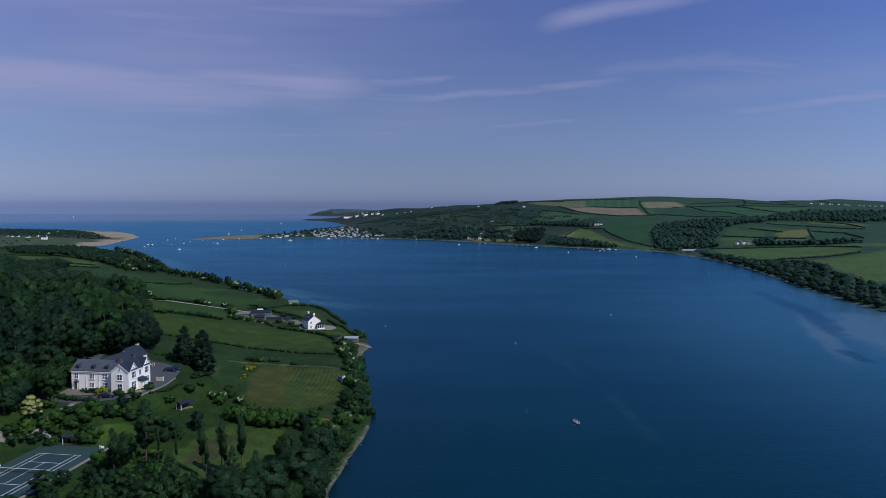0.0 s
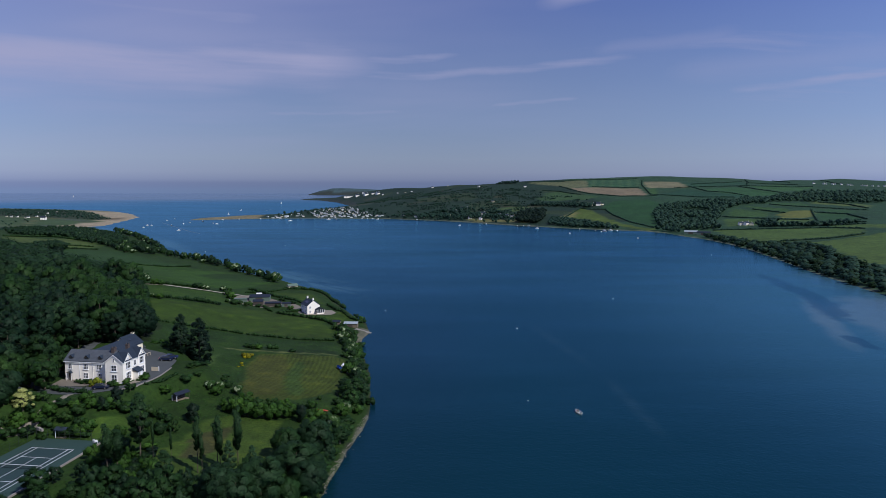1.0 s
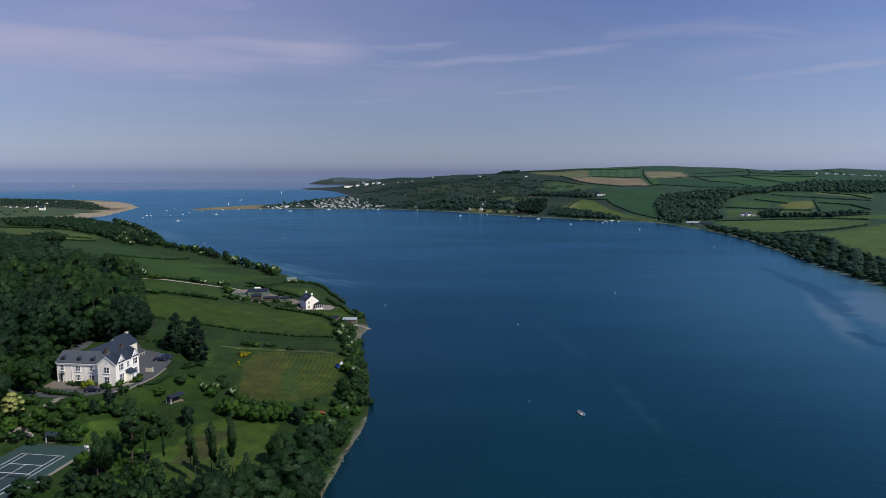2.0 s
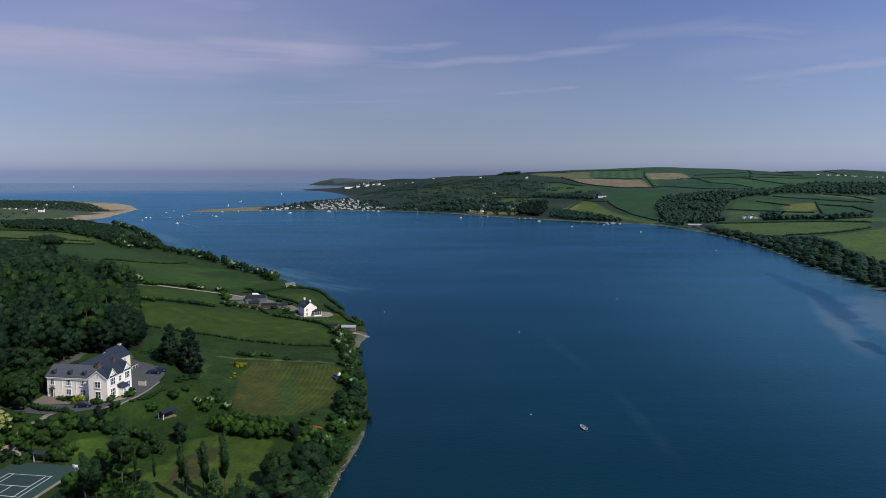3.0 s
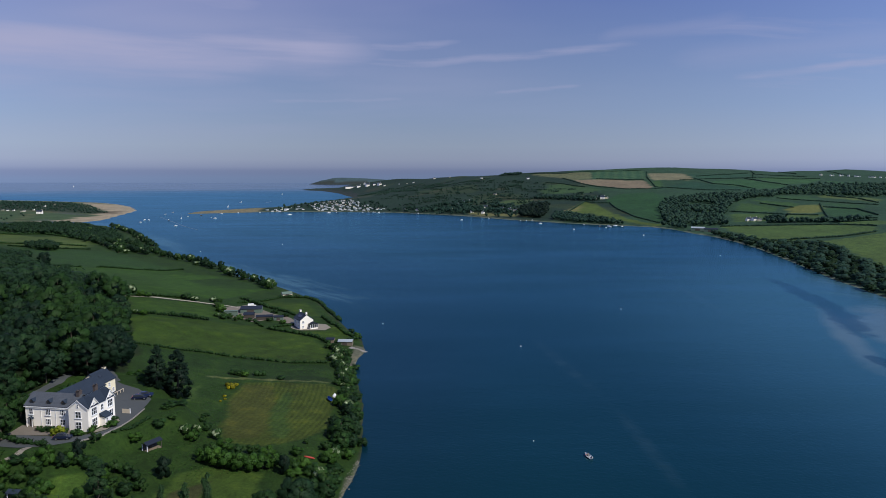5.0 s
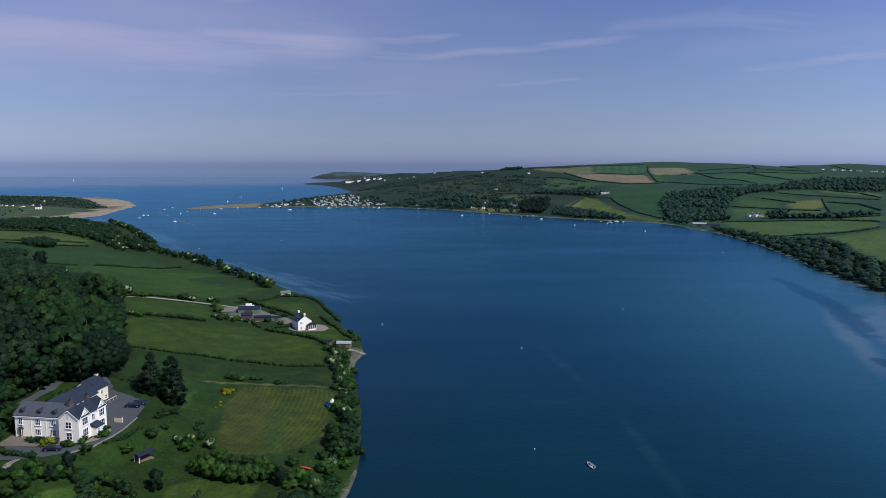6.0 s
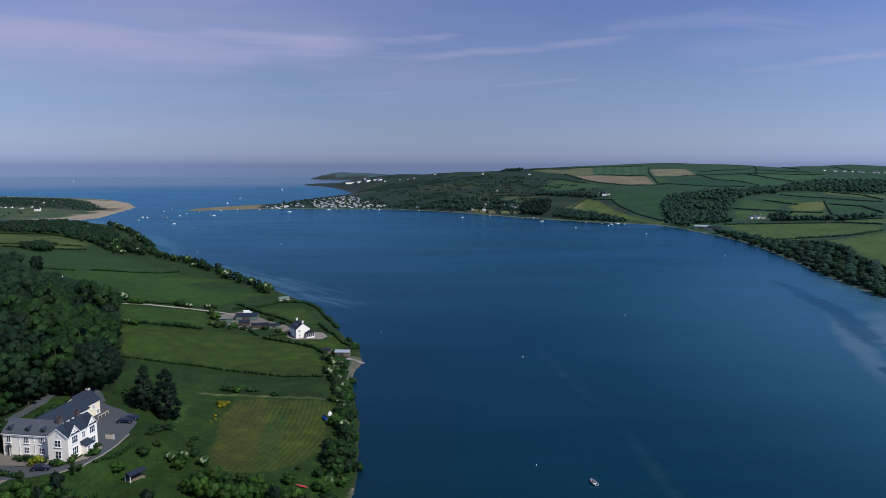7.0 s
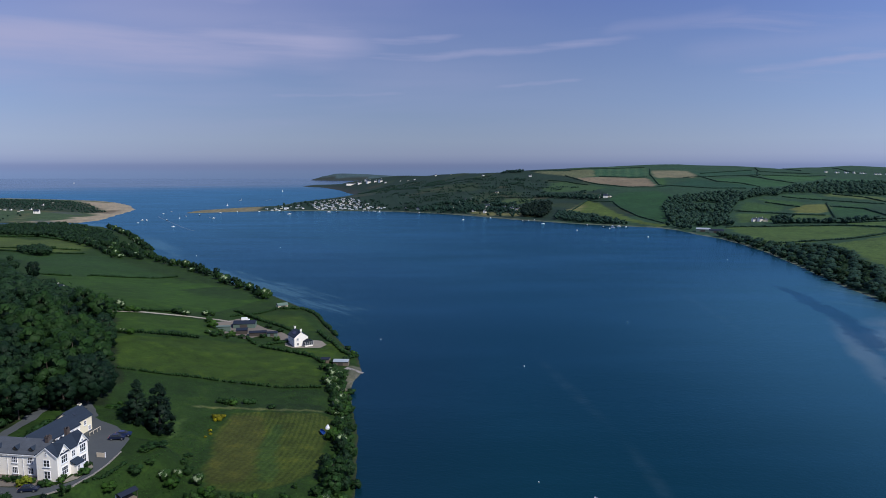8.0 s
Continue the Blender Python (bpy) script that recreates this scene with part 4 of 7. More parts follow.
for x, y in wood_places[:215]:
    lime = 0.45 * math.exp(-((x + 150) ** 2 + (y - 330) ** 2) / 1500) + 0.08
    i = 4 if pick.random() < lime else int(pick.integers(0, 4))
    stand(OAK[i], x, y, pick.uniform(0.72, 1.12), pick.uniform(0.85, 1.12))
far_wood("upper_wood", wood_places[215:], "tree tops of the wood further up the slope", 12, 0.9, 140, 6, LEAF_WOOD)
BEECH = tree_kind("beech_tree", "large dark beech tree shading the end of the drive", "tree", 16, 6.4, 0.2, 44, 110, 0.36, LEAF_OLD, 31, r=0.45, lumps=0.25)
for x, y, s in ((-114, 268, 0.95), (-120, 276, 0.95), (-114.5, 277, 0.8), (-118, 262, 0.8), (-278, 512, 0.8)):
    stand(BEECH, x, y, s)

# ---------------------------------------------------------------- garden, shore and field trees
KIND_SIZE = {}


def kind_of(name, label, category, high, wide, low, clumps, per, leaf, mat, seed, **more):
    ob = tree_kind(name, label, category, high, wide, low, clumps, per, leaf, mat, seed, **more)
    KIND_SIZE[ob.name] = (high, wide)
    return ob


def column(rng, high, wide, low):
    return [(rng.uniform(-0.25, 0.25) * wide, rng.uniform(-0.25, 0.25) * wide, low + (high - low) * t, wide * (0.24 + 0.42 * math.sin(math.pi * min(1, 0.18 + t * 0.80)))) for t in np.linspace(0, 0.96, 13)]


def tiers(rng, high, wide, low):
    out = []
    for t in np.linspace(0, 1, 12):
        r = wide * (1 - 0.92 * t ** 1.5) * (0.82 + 0.18 * min(1, t * 5))
        many = max(1, int(8 * (1 - t * 0.8)))
        for i in range(many):
            a = i * 6.283 / many + t * 9 + rng.uniform(-0.3, 0.3)
            q = r * rng.uniform(0.50, 0.78)
            out.append((q * math.cos(a), q * math.sin(a), low + (high - low) * t * 0.95 + rng.uniform(-0.3, 0.3), wide * rng.uniform(0.17, 0.27)))
    return out


LINDEN = [kind_of("garden_tree", "rounded broadleaf tree in full leaf near the shore", "tree", 7.0, 3.6, 0.6, 23, 60, 0.31, (LEAF_WOOD, LEAF_HEDGE)[i], 41 + i, lumps=0.29) for i in range(2)]
GROVE = [kind_of("grove_tree", "large rounded broadleaf tree in the grove above the river", "tree", 9.5, 5.2, 0.6, 56, 120, 0.27, (LEAF_WOOD, LEAF_HEDGE)[i], 141 + i, lumps=0.24) for i in range(2)]
BANK_TREE = [kind_of("bank_tree", "rounded dark tree on the estuary shore", "tree", 6.0, 4.0, 0.3, 10, 18, 0.8, (LEAF_WOOD, LEAF_HEDGE)[i], 241 + i, limbs=2) for i in range(2)]
OAKLET = [kind_of("oak_tree", "broadleaf tree at the edge of the wood", "tree", 8.0, 4.0, 1.0, 26, 100, 0.33, LEAF_WOOD, 44)]
FRESH_OAK = kind_of("young_oak_tree", "broadleaf tree in yellowish young leaf beside the house", "tree", 8.0, 4.0, 0.5, 28, 95, 0.31, LEAF_BUSH, 144, lumps=0.29)
BUSH = [kind_of("shrub", "leafy green garden shrub", "shrub", 3.0, 2.2, 0.0, 10, 56, 0.25, (LEAF_BUSH, LEAF_HEDGE, LEAF_LIME)[i], 46 + i, limbs=2, r=0.10, lumps=0.42) for i in range(3)]
YEW = [kind_of("yew_bush", "dense dark green clipped evergreen bush", "shrub", 4.0, 2.2, 0.0, 12, 90, 0.25, LEAF_DARK, 50, limbs=2, r=0.14, lumps=0.42)]
POPLAR = [kind_of("poplar_tree", "slender upright poplar tree with a bare lower trunk", "tree", 10, 1.6, 2.6, 11, 110, 0.22, LEAF_POPLAR, 52 + i, limbs=3, r=0.13,
                  clump_list=column(np.random.default_rng(60 + i), 10, 1.6, 4.4)) for i in range(2)]
TALL_POPLAR = [kind_of("tall_poplar", "tall old poplar with a feathery crown and bare stems", "tree", 17, 2.8, 4.5, 11, 150, 0.25, LEAF_POPLAR, 152, limbs=6, r=0.22,
                       clump_list=[(r * 2.8 * math.cos(a), r * 2.8 * math.sin(a), z, 0.9 + 0.25 * (i % 3)) for i, (z, r, a) in enumerate(
                           (5.2 + 11.0 * i / 21, 0.62 * math.sin(math.pi * (0.22 + 0.72 * i / 21)), i * 2.4) for i in range(22))])]
WILLOW = [kind_of("willow_tree", "pale grey-green willow with an upright conical crown", "tree", 10, 3.0, 0.5, 20, 120, 0.25, LEAF_WILLOW, 153, limbs=4, r=0.2,
                  clump_list=[(r * math.cos(i * 2.4), r * math.sin(i * 2.4), 0.9 + 8.4 * i / 25, 0.55 + 0.35 * (1 - i / 25)) for i, r in enumerate(2.2 * (1 - k / 25) ** 0.7 for k in range(26))])]
CONIFER = [kind_of("conifer", "dark conifer with a broad ragged crown", "tree", 11, 3.0, 0.6, 10, 60, 0.34, LEAF_DARK, 55, limbs=0, r=0.25,
                   clump_list=tiers(np.random.default_rng(62), 11, 3.6, 0.5))]
CREAM_TREE = [kind_of("flowering_tree", "small tree covered in cream blossom beside the garden path", "tree", 5.2, 3.0, 0.6, 18, 60, 0.24, CREAM_FLOWER, 57,
                      clump_list=[(r * math.cos(i * 2.4), r * math.sin(i * 2.4), z, 0.42 + 0.16 * (i % 3)) for i, (r, z) in enumerate(
                          (2.9 * (1 - k / 30) ** 0.5 * (0.55 + 0.45 * (k % 2)), 1.3 + 1.15 * (k // 9) + 0.2 * (k % 3)) for k in range(30))])]
GOLD_SHRUB = [kind_of("golden_shrub", "bright yellow shrub against the house wall", "shrub", 2.5, 1.8, 0.0, 9, 45, 0.30, LEAF_GOLD, 58, limbs=2, r=0.06, lumps=0.42)]
GORSE_BUSH = [kind_of("gorse_bush", "gorse bush covered in yellow flowers", "shrub", 1.4, 1.9, 0.0, 9, 40, 0.26, GORSE, 59, limbs=2, r=0.05, lumps=0.4)]
HAWTHORN = []
for i in range(2):
    made = kind_of("hawthorn", "hawthorn bush with white may blossom", "shrub", 3.4, 2.2, 0.0, 11, 56, 0.26, LEAF_BUSH, 64 + i, limbs=2, r=0.10, lumps=0.42)
    flowers = new("blossom", cloud(np.random.default_rng(70 + i), [(0.5, 0.3, 2.2, 1.25), (-0.6, -0.5, 2.1, 1.2), (0.2, -0.9, 1.7, 1.0)], 90, 0.22, "blossom", BLOSSOM))
    flowers.parent = tagged(made)
    tagged(flowers, "clusters of white blossom")
    HAWTHORN.append(made)


def plant(kinds, places):
    for i, (x, y, high, wide) in enumerate(places):
        ob = kinds[(i * 5 + i // 3) % len(kinds)]
        h0, w0 = KIND_SIZE[ob.name]
        stand(ob, x, y, wide / w0, (high / h0) / (wide / w0))


plant(TALL_POPLAR, [(-73.4, 179.6, 17.0, 2.7), (-62.6, 167.0, 9.5, 2.2)])
plant(POPLAR, [(-75.6, 168.2, 12.6, 2.0), (-73.6, 169.2, 12.0, 1.9), (-58.9, 177.2, 10.8, 1.05), (-57.6, 176.4, 8.0, 0.7), (-54.6, 178.2, 11.3, 1.45),
               (-53.6, 177.4, 9.0, 1.0), (-49.4, 177.2, 13.2, 1.35), (-70.6, 180.4, 8.5, 0.45), (-66.0, 179.6, 7.5, 0.4)])
plant(WILLOW, [(-51.0, 175.4, 9.6, 2.6), (-45.3, 174.6, 9.8, 3.0)])
plant([BUSH[2]], [(-64.2, 216.4, 3.6, 2.4), (-61.0, 215.1, 3.8, 2.5), (-57.7, 214.3, 3.6, 2.5), (-54.6, 214.0, 3.8, 2.6), (-51.3, 214.3, 3.6, 2.5), (-48.3, 215.5, 3.4, 2.4), (-46.1, 217.7, 3.0, 2.2)])
plant(BUSH, [(-40.4, 216.5, 2.8, 2.0), (-38.2, 219.1, 2.4, 2.0), (-35.5, 217.0, 2.8, 2.2), (-34.4, 209.7, 3.4, 2.4), (-31.1, 199.3, 3, 2.2), (-71.4, 167.2, 3.4, 2.4), (-67.7, 173.0, 3.2, 2.3), (-78.9, 159.5, 3.2, 2.4), (-84.3, 156.8, 3, 2.4), (-96.0, 194.6, 2.8, 2.2), (-96.3, 200.0, 2.6, 2.0), (-91.7, 199.1, 2.6, 1.9), (-86.9, 201.6, 2.8, 2.2), (-93.9, 190.3, 3.2, 2.4), (-91.6, 191.1, 2.6, 2.0)])
plant(BUSH, [(-98.2, 193.0, 2.6, 2.0), (-102.2, 193.0, 2.4, 1.8), (-105.9, 188.5, 2.4, 2.0), (-109.3, 186.4, 2.6, 2.2), (-110.9, 186.8, 2.6, 2.2), (-108.4, 189.2, 2.2, 1.7), (-104.5, 191.1, 2.2, 1.8), (-75.1, 195.2, 2.8, 2.0), (-72.5, 197.8, 3.0, 1.9), (-80.9, 202.0, 3.2, 2.2), (-82.5, 217.0, 1.8, 1.8), (-78.9, 223.9, 2.0, 2.0), (-80.5, 235.3, 1.6, 1.8), (-89.3, 209.9, 2.4, 1.8), (-90.9, 201.2, 2.6, 2.0), (-70.5, 225.6, 2.4, 1.8), (-69.3, 234.1, 2.2, 1.6), (-72.2, 238.7, 1.8, 1.4), (-41.7, 297.2, 2.6, 2.0), (-36.8, 273.0, 3.6, 2.4), (-32.6, 238.5, 3.4, 2.4), (-32.5, 286.6, 2.8, 2)])
plant(BUSH, [(-35.4, 289.5, 2.6, 2.0), (-36.7, 305.6, 2.4, 1.8), (-40.5, 316.2, 2.4, 1.9), (-43.4, 316.9, 2.2, 1.8), (-54.4, 353.1, 2.8, 2.4), (-50.3, 335.9, 2.4, 1.8), (-32.7, 226.6, 3.2, 2.4), (-25.7, 245.0, 2.6, 2.0), (-30.1, 233.2, 2.4, 2), (-47.0, 366.5, 1.8, 1.4), (-44.7, 379.1, 2.6, 2), (-49.4, 394.4, 2.2, 1.8), (-148.2, 427.4, 3.4, 3.0), (-133.3, 440.5, 2.4, 2), (-166.9, 411.7, 2.6, 2.4), (-163.3, 412.1, 2.2, 2), (-114.8, 389.0, 2.6, 2.2), (-108.3, 389.7, 2.6, 2.0), (-112.5, 392.8, 2.2, 1.8), (-143.6, 362.1, 2.2, 2), (-406.1, 758.6, 3.0, 2.8), (-81.3, 297.1, 1.6, 1.8)])
plant(BUSH, [(-78.8, 296.1, 1.8, 2.0), (-76.3, 295.2, 1.4, 1.6), (-62.7, 295.8, 1.3, 1.8), (-95.8, 213.0, 1.8, 1.4), (-92.9, 216.0, 1.8, 1.1), (-89.6, 219.8, 1.2, 1.6)])
plant(YEW, [(-42.3, 214.5, 5.2, 1.7), (-89.6, 202.3, 4.4, 2.4), (-70.2, 205.2, 4.0, 2.6)])
plant(HAWTHORN, [(-33.3, 215.4, 4.2, 2.2), (-73.3, 227.7, 2.6, 1.8), (-65.4, 230.1, 2.4, 1.8), (-70.9, 230.4, 2.2, 1.5), (-39.9, 302.7, 2.6, 1.8), (-33.5, 269.7, 4, 2.2), (-47.0, 334.2, 3.2, 2.3), (-50.6, 351.0, 3.6, 2.6), (-43.6, 324.7, 2.6, 1.9), (-31.4, 228.2, 3.6, 1.8), (-143.5, 427.8, 3.8, 3.2), (-135.7, 436.6, 2.6, 2.2), (-173.3, 413.4, 4.5, 3.4), (-118.9, 392.6, 2.6, 2.4), (-147.9, 363.1, 1.8, 1.6)])
plant(GROVE, [(-35.8, 177.8, 11.7, 6.4), (-40.9, 189.0, 8.2, 4.2), (-35.2, 195.5, 8.6, 4.4), (-32.6, 173.9, 8.4, 4.3), (-36.0, 166.6, 9.4, 4.9), (-40.8, 165.7, 9.6, 5.0),
              (-48.5, 161.2, 8.6, 4.4), (-72.2, 154.8, 7.7, 3.8), (-44.5, 159.2, 8.4, 4.3)])
plant(LINDEN, [(-31.6, 194.1, 5.8, 2.6), (-44.4, 171.0, 8.0, 4.0), (-53.7, 162.8, 7.5, 3.7), (-58.6, 168.4, 6.3, 2.9), (-60.2, 161.1, 7.5, 3.7), (-65.6, 164.3, 7.3, 3.5), (-68.4, 161.3, 7.3, 3.5),
               (-72.2, 162.9, 6.2, 2.8), (-76.5, 162.3, 7.7, 3.6), (-68.3, 155.9, 7.3, 3.5), (-64.4, 156.8, 6.7, 3.2), (-32.3, 185.4, 6.5, 3.1), (-47.2, 169.2, 6.3, 2.9), (-60.2, 157.4, 7.0, 3.4), (-56.1, 158.3, 7.0, 3.4),
               (-84.6, 163.5, 4.5, 2.4), (-85.5, 157.6, 5, 2.8), (-80.5, 166.4, 4.2, 2.2), (-82.5, 154.2, 5, 2.8), (-113.0, 209.5, 7.5, 3.8), (-79.5, 192.5, 5, 2.2)])
plant(LINDEN, [(-33.0, 266.1, 6.2, 3.6), (-31.4, 243.8, 7.2, 4.2), (-28.6, 250.2, 6.2, 3.6), (-33.0, 277.7, 5.1, 2.7), (-31.2, 236.8, 5.0, 2.8), (-30.6, 257.6, 6.0, 3.3), (-35.6, 252.7, 4.6, 2.6), (-30.0, 262.6, 4.6, 2.5), (-28.4, 241.6, 5.0, 2.8)])
plant(LINDEN, [(-412.9, 720.0, 5, 4.5), (-416.7, 741.1, 4.5, 4), (-365.0, 623.8, 6, 4)])
plant(BUSH, [(-117.5, 408.0, 2.4, 2.2), (-111.0, 403.6, 2.6, 2.4), (-103.6, 396.5, 2.2, 2.0), (-94.5, 402.2, 2.0, 1.8), (-129.0, 421.5, 3.2, 2.6), (-122.6, 409.0, 3.6, 2.8), (-86.0, 397.0, 1.8, 1.8), (-88.4, 414.2, 2.2, 2.0), (-97.0, 423.8, 2.4, 2.2)])
plant(BUSH, [(-40.8, 234.8, 1.5, 0.9)])
plant(CREAM_TREE, [(-108.1, 191.3, 5.2, 3.0)])
plant([FRESH_OAK], [(-117.6, 218.5, 8.5, 3.9), (-117.6, 225.0, 7, 3.0), (-117.0, 211.0, 7.5, 3.6), (-120.4, 206.0, 8, 4.0), (-119.0, 198.5, 8, 4.0)])
plant(OAKLET, [(-119.4, 212.9, 7, 3.6), (-113.8, 194.7, 8, 4.0), (-113.3, 188.6, 8, 4.2), (-379.2, 690.9, 9, 4.6)])
plant(CONIFER, [(-92.4, 255.2, 13.4, 4.0), (-87.0, 257.8, 12.8, 3.6)])
plant(GORSE_BUSH, [(-77.4, 280.2, 1.2, 1.5), (-75.8, 278.4, 1.4, 1.6), (-75.4, 281.6, 1.1, 1.2), (-76.8, 277.6, 0.9, 1.0), (-75.2, 268.0, 0.6, 0.9), (-74.2, 265.4, 0.5, 0.8), (-74.6, 262.0, 0.5, 0.7)])
plant([BUSH[0], BUSH[2]], [(-63.7, 221.2, 3.2, 2.3), (-60.6, 222.6, 3.4, 2.4), (-57.2, 222.2, 3.0, 2.3), (-53.0, 223.4, 3.0, 2.2), (-49.0, 222.2, 2.8, 2.2), (-45.4, 221.2, 2.6, 2.0)])
plant(GOLD_SHRUB, [(-100.2, 213.4, 2.5, 1.4), (-101.6, 212.8, 1.8, 1.2)])
plant(BUSH, [(-99.8, 214.6, 1.3, 1.2), (-101.8, 215.0, 1.1, 1.1), (-103.6, 215.4, 1.6, 1.3), (-105.4, 215.6, 1.2, 1.2), (-107.4, 216.2, 1.3, 1.1), (-94.6, 212.9, 1.1, 1.0), (-92.6, 214.4, 1.3, 0.9), (-91.4, 224.6, 1.2, 1.0), (-91.0, 221.6, 0.9, 1.3), (-90.6, 218.8, 0.7, 1.1)])
# loose shrubs in the rough garden below the house and on the bank
GARDEN = [(-114, 190), (-107, 195.5), (-92, 200.5), (-83, 205), (-74, 205), (-74, 193), (-80, 186), (-92, 187), (-108, 187)]
for i, (x, y) in enumerate(scatter(GARDEN, 3.7, 11)):
    if math.hypot(x + 87, y - 194.5) > 6.4 and math.hypot(x + 79, y - 213) > 4:
        plant([(BUSH + YEW + BUSH)[i % 7]], [(x, y, pick.uniform(1.2, 2.9), pick.uniform(1.3, 2.2))])
for i, (x, y) in enumerate(scatter([(-86, 250), (-72, 246), (-70, 226), (-78, 221), (-84, 230)], 6.5, 12)):
    plant([BUSH[i % 2]], [(x, y, pick.uniform(0.6, 1.4), pick.uniform(1.2, 2.2))])
for i, (x, y) in enumerate(scatter([(-36, 232), (-27, 232), (-29, 262), (-33, 292), (-39, 330), (-44, 330), (-38, 290), (-34, 262)], 4.2, 13)):
    plant([BUSH[i % 3]], [(x, y, pick.uniform(1.8, 3.2), pick.uniform(1.5, 2.3))])
for i, (x, y) in enumerate(scatter([(-42, 230), (-31, 230), (-30, 196), (-36, 200), (-41, 212)], 4.4, 14)):
    if math.hypot(x + 37.9, y - 222.5) < 4.5:
        continue
    plant([BUSH[i % 3]], [(x, y, pick.uniform(1.2, 2.8), pick.uniform(1.5, 2.3))])
for i, (p, d) in enumerate(along(((-38, 140), (-33.0, 165), (-32.2, 180), (-32.0, 198)), 2.6)):
    plant([(BUSH + LINDEN)[i % 5]], [(p.x + pick.uniform(-1.0, 0.4), p.y, pick.uniform(2.0, 3.4), pick.uniform(1.8, 2.5))])
for i, (x, y) in enumerate(scatter([(-32.6, 214), (-29.6, 207), (-31, 192), (-32.6, 178), (-36, 165), (-43, 148), (-48, 150), (-40, 176), (-36, 196)], 3.3, 114)):
    if not 196 < y < 204:
        plant([(BUSH[:2] + LINDEN)[i % 4]], [(x, y, pick.uniform(2.4, 5.0), pick.uniform(2.2, 3.0))])
NEAR_GROVE = [(-84, 152), (-66, 150), (-46, 152), (-37, 158), (-38, 146), (-62, 140), (-88, 140)]
for i, (x, y) in enumerate(scatter(NEAR_GROVE, 7.0, 15)):
    plant([LINDEN[i % 2]], [(x, y, pick.uniform(5.5, 8.0), pick.uniform(3.2, 4.4))])
for i, (x, y) in enumerate(scatter([(-51, 352), (-44.5, 350), (-42.5, 338), (-41, 320), (-36, 298), (-33, 284), (-37, 284), (-40, 298), (-44, 312), (-49, 332)], 3.1, 115)):
    plant([(BUSH[:2] + LINDEN + HAWTHORN)[i % 6]], [(x, y, pick.uniform(2.0, 4.2), pick.uniform(1.8, 2.8))])
# undergrowth below the tall poplars and on the bank above the stones
UNDER = [(-84, 183), (-73, 187), (-68, 176), (-63, 168), (-76, 165), (-83, 172)]
for i, (x, y) in enumerate(scatter(UNDER, 2.7, 117)):
    plant([(BUSH + YEW)[(i * 3) % 4]], [(x, y, pick.uniform(1.0, 2.8), pick.uniform(1.1, 2.0))])
BANK_EDGE = [(-27.6, 226), (-28.4, 216), (-30.4, 206), (-31.6, 196), (-33.4, 186), (-35.6, 188), (-34.6, 200), (-33.0, 214), (-31.4, 226)]
for i, (x, y) in enumerate(scatter(BANK_EDGE, 2.4, 118)):
    plant([BUSH[i % 2]], [(x, y, pick.uniform(1.0, 2.6), pick.uniform(1.2, 2.0))])
# overgrown garden behind the house
for i, (x, y) in enumerate(scatter([(-107, 268), (-101, 258), (-95, 257), (-93, 264), (-98, 274), (-106, 278)], 3.0, 116)):
    plant([BUSH[i % 3]], [(x, y, pick.uniform(0.6, 1.5), pick.uniform(0.9, 1.8))])
# pale stones washed clean along the waterline
rng = np.random.default_rng(77)
co, faces = [], []
for line, many in ((((-30.2, 178), (-29.2, 190), (-28.0, 204), (-26.2, 219), (-25.2, 233)), 230), (((-36.8, 311), (-39.6, 326), (-40.4, 342), (-38.6, 355)), 140)):
    spine = along(line, 0.5)
    for _ in range(many):
        p, d = spine[int(rng.integers(0, len(spine)))]
        x, y = p.x + rng.normal() * 0.45 - 0.15, p.y + rng.uniform(-0.5, 0.5)
        body = BALL * rng.uniform(0.7, 1.2, (12, 1)) * rng.uniform(0.08, 0.22) * np.array([1.2, 1.0, 0.6])
        faces += (BALL_FACES + 12 * (len(co))).tolist()
        co.append(body + np.array([x, y, max(ground_z(x, y), 0.0) + 0.05]))
me = bpy.data.meshes.new("shore_stones")
me.from_pydata(np.concatenate(co).tolist(), [], faces)
me.materials.append(SHINGLE)
tagged(new("shore_stones", me), "pale stones along the waterline", "stones", kind="stuff")
# the wooded shore further down the estuary
for line, seed, gap in ((((-124, 516), (-133, 540), (-165, 578), (-190, 612)), 16, 6.0), (((-196, 622), (-214, 640), (-232, 668), (-262, 690)), 17, 5.0),
                        (((-272, 700), (-298, 736), (-330, 778), (-372, 838)), 18, 6.5), (((-296, 716), (-330, 750), (-372, 806), (-440, 905)), 19, 7.0),
                        (((-320, 720), (-372, 780), (-430, 868), (-500, 950)), 20, 8.0), (((-430, 905), (-500, 985), (-570, 1040), (-640, 1060)), 21, 8.0), (((-508, 1082), (-426, 966), (-380, 888), (-322, 796)), 29, 6.0)):
    for i, (p, d) in enumerate(along(line, gap)):
        plant([(BANK_TREE * 4 + HAWTHORN)[int(pick.integers(0, 10))]], [(p.x + pick.uniform(-4, 4), p.y + pick.uniform(-4, 4), pick.uniform(4.0, 7.0), pick.uniform(3.2, 5.0))])

# long grass and tussocks on the slopes
def tussocks(name, ring, gap, seed, label, mat, size=0.28):
    rng = np.random.default_rng(seed)
    places = np.array(strewn(ring, gap, seed))
    zs = height(places[:, 0], places[:, 1])
    s = rng.uniform(0.5, 1.3, len(places)) * size
    ob = new(name, cloud(rng, np.stack([places[:, 0], places[:, 1], zs + s * 0.02, s], 1), 4, size, name, mat, 2.6, 0.30, 0))
    return tagged(ob, label, "grass", kind="stuff")


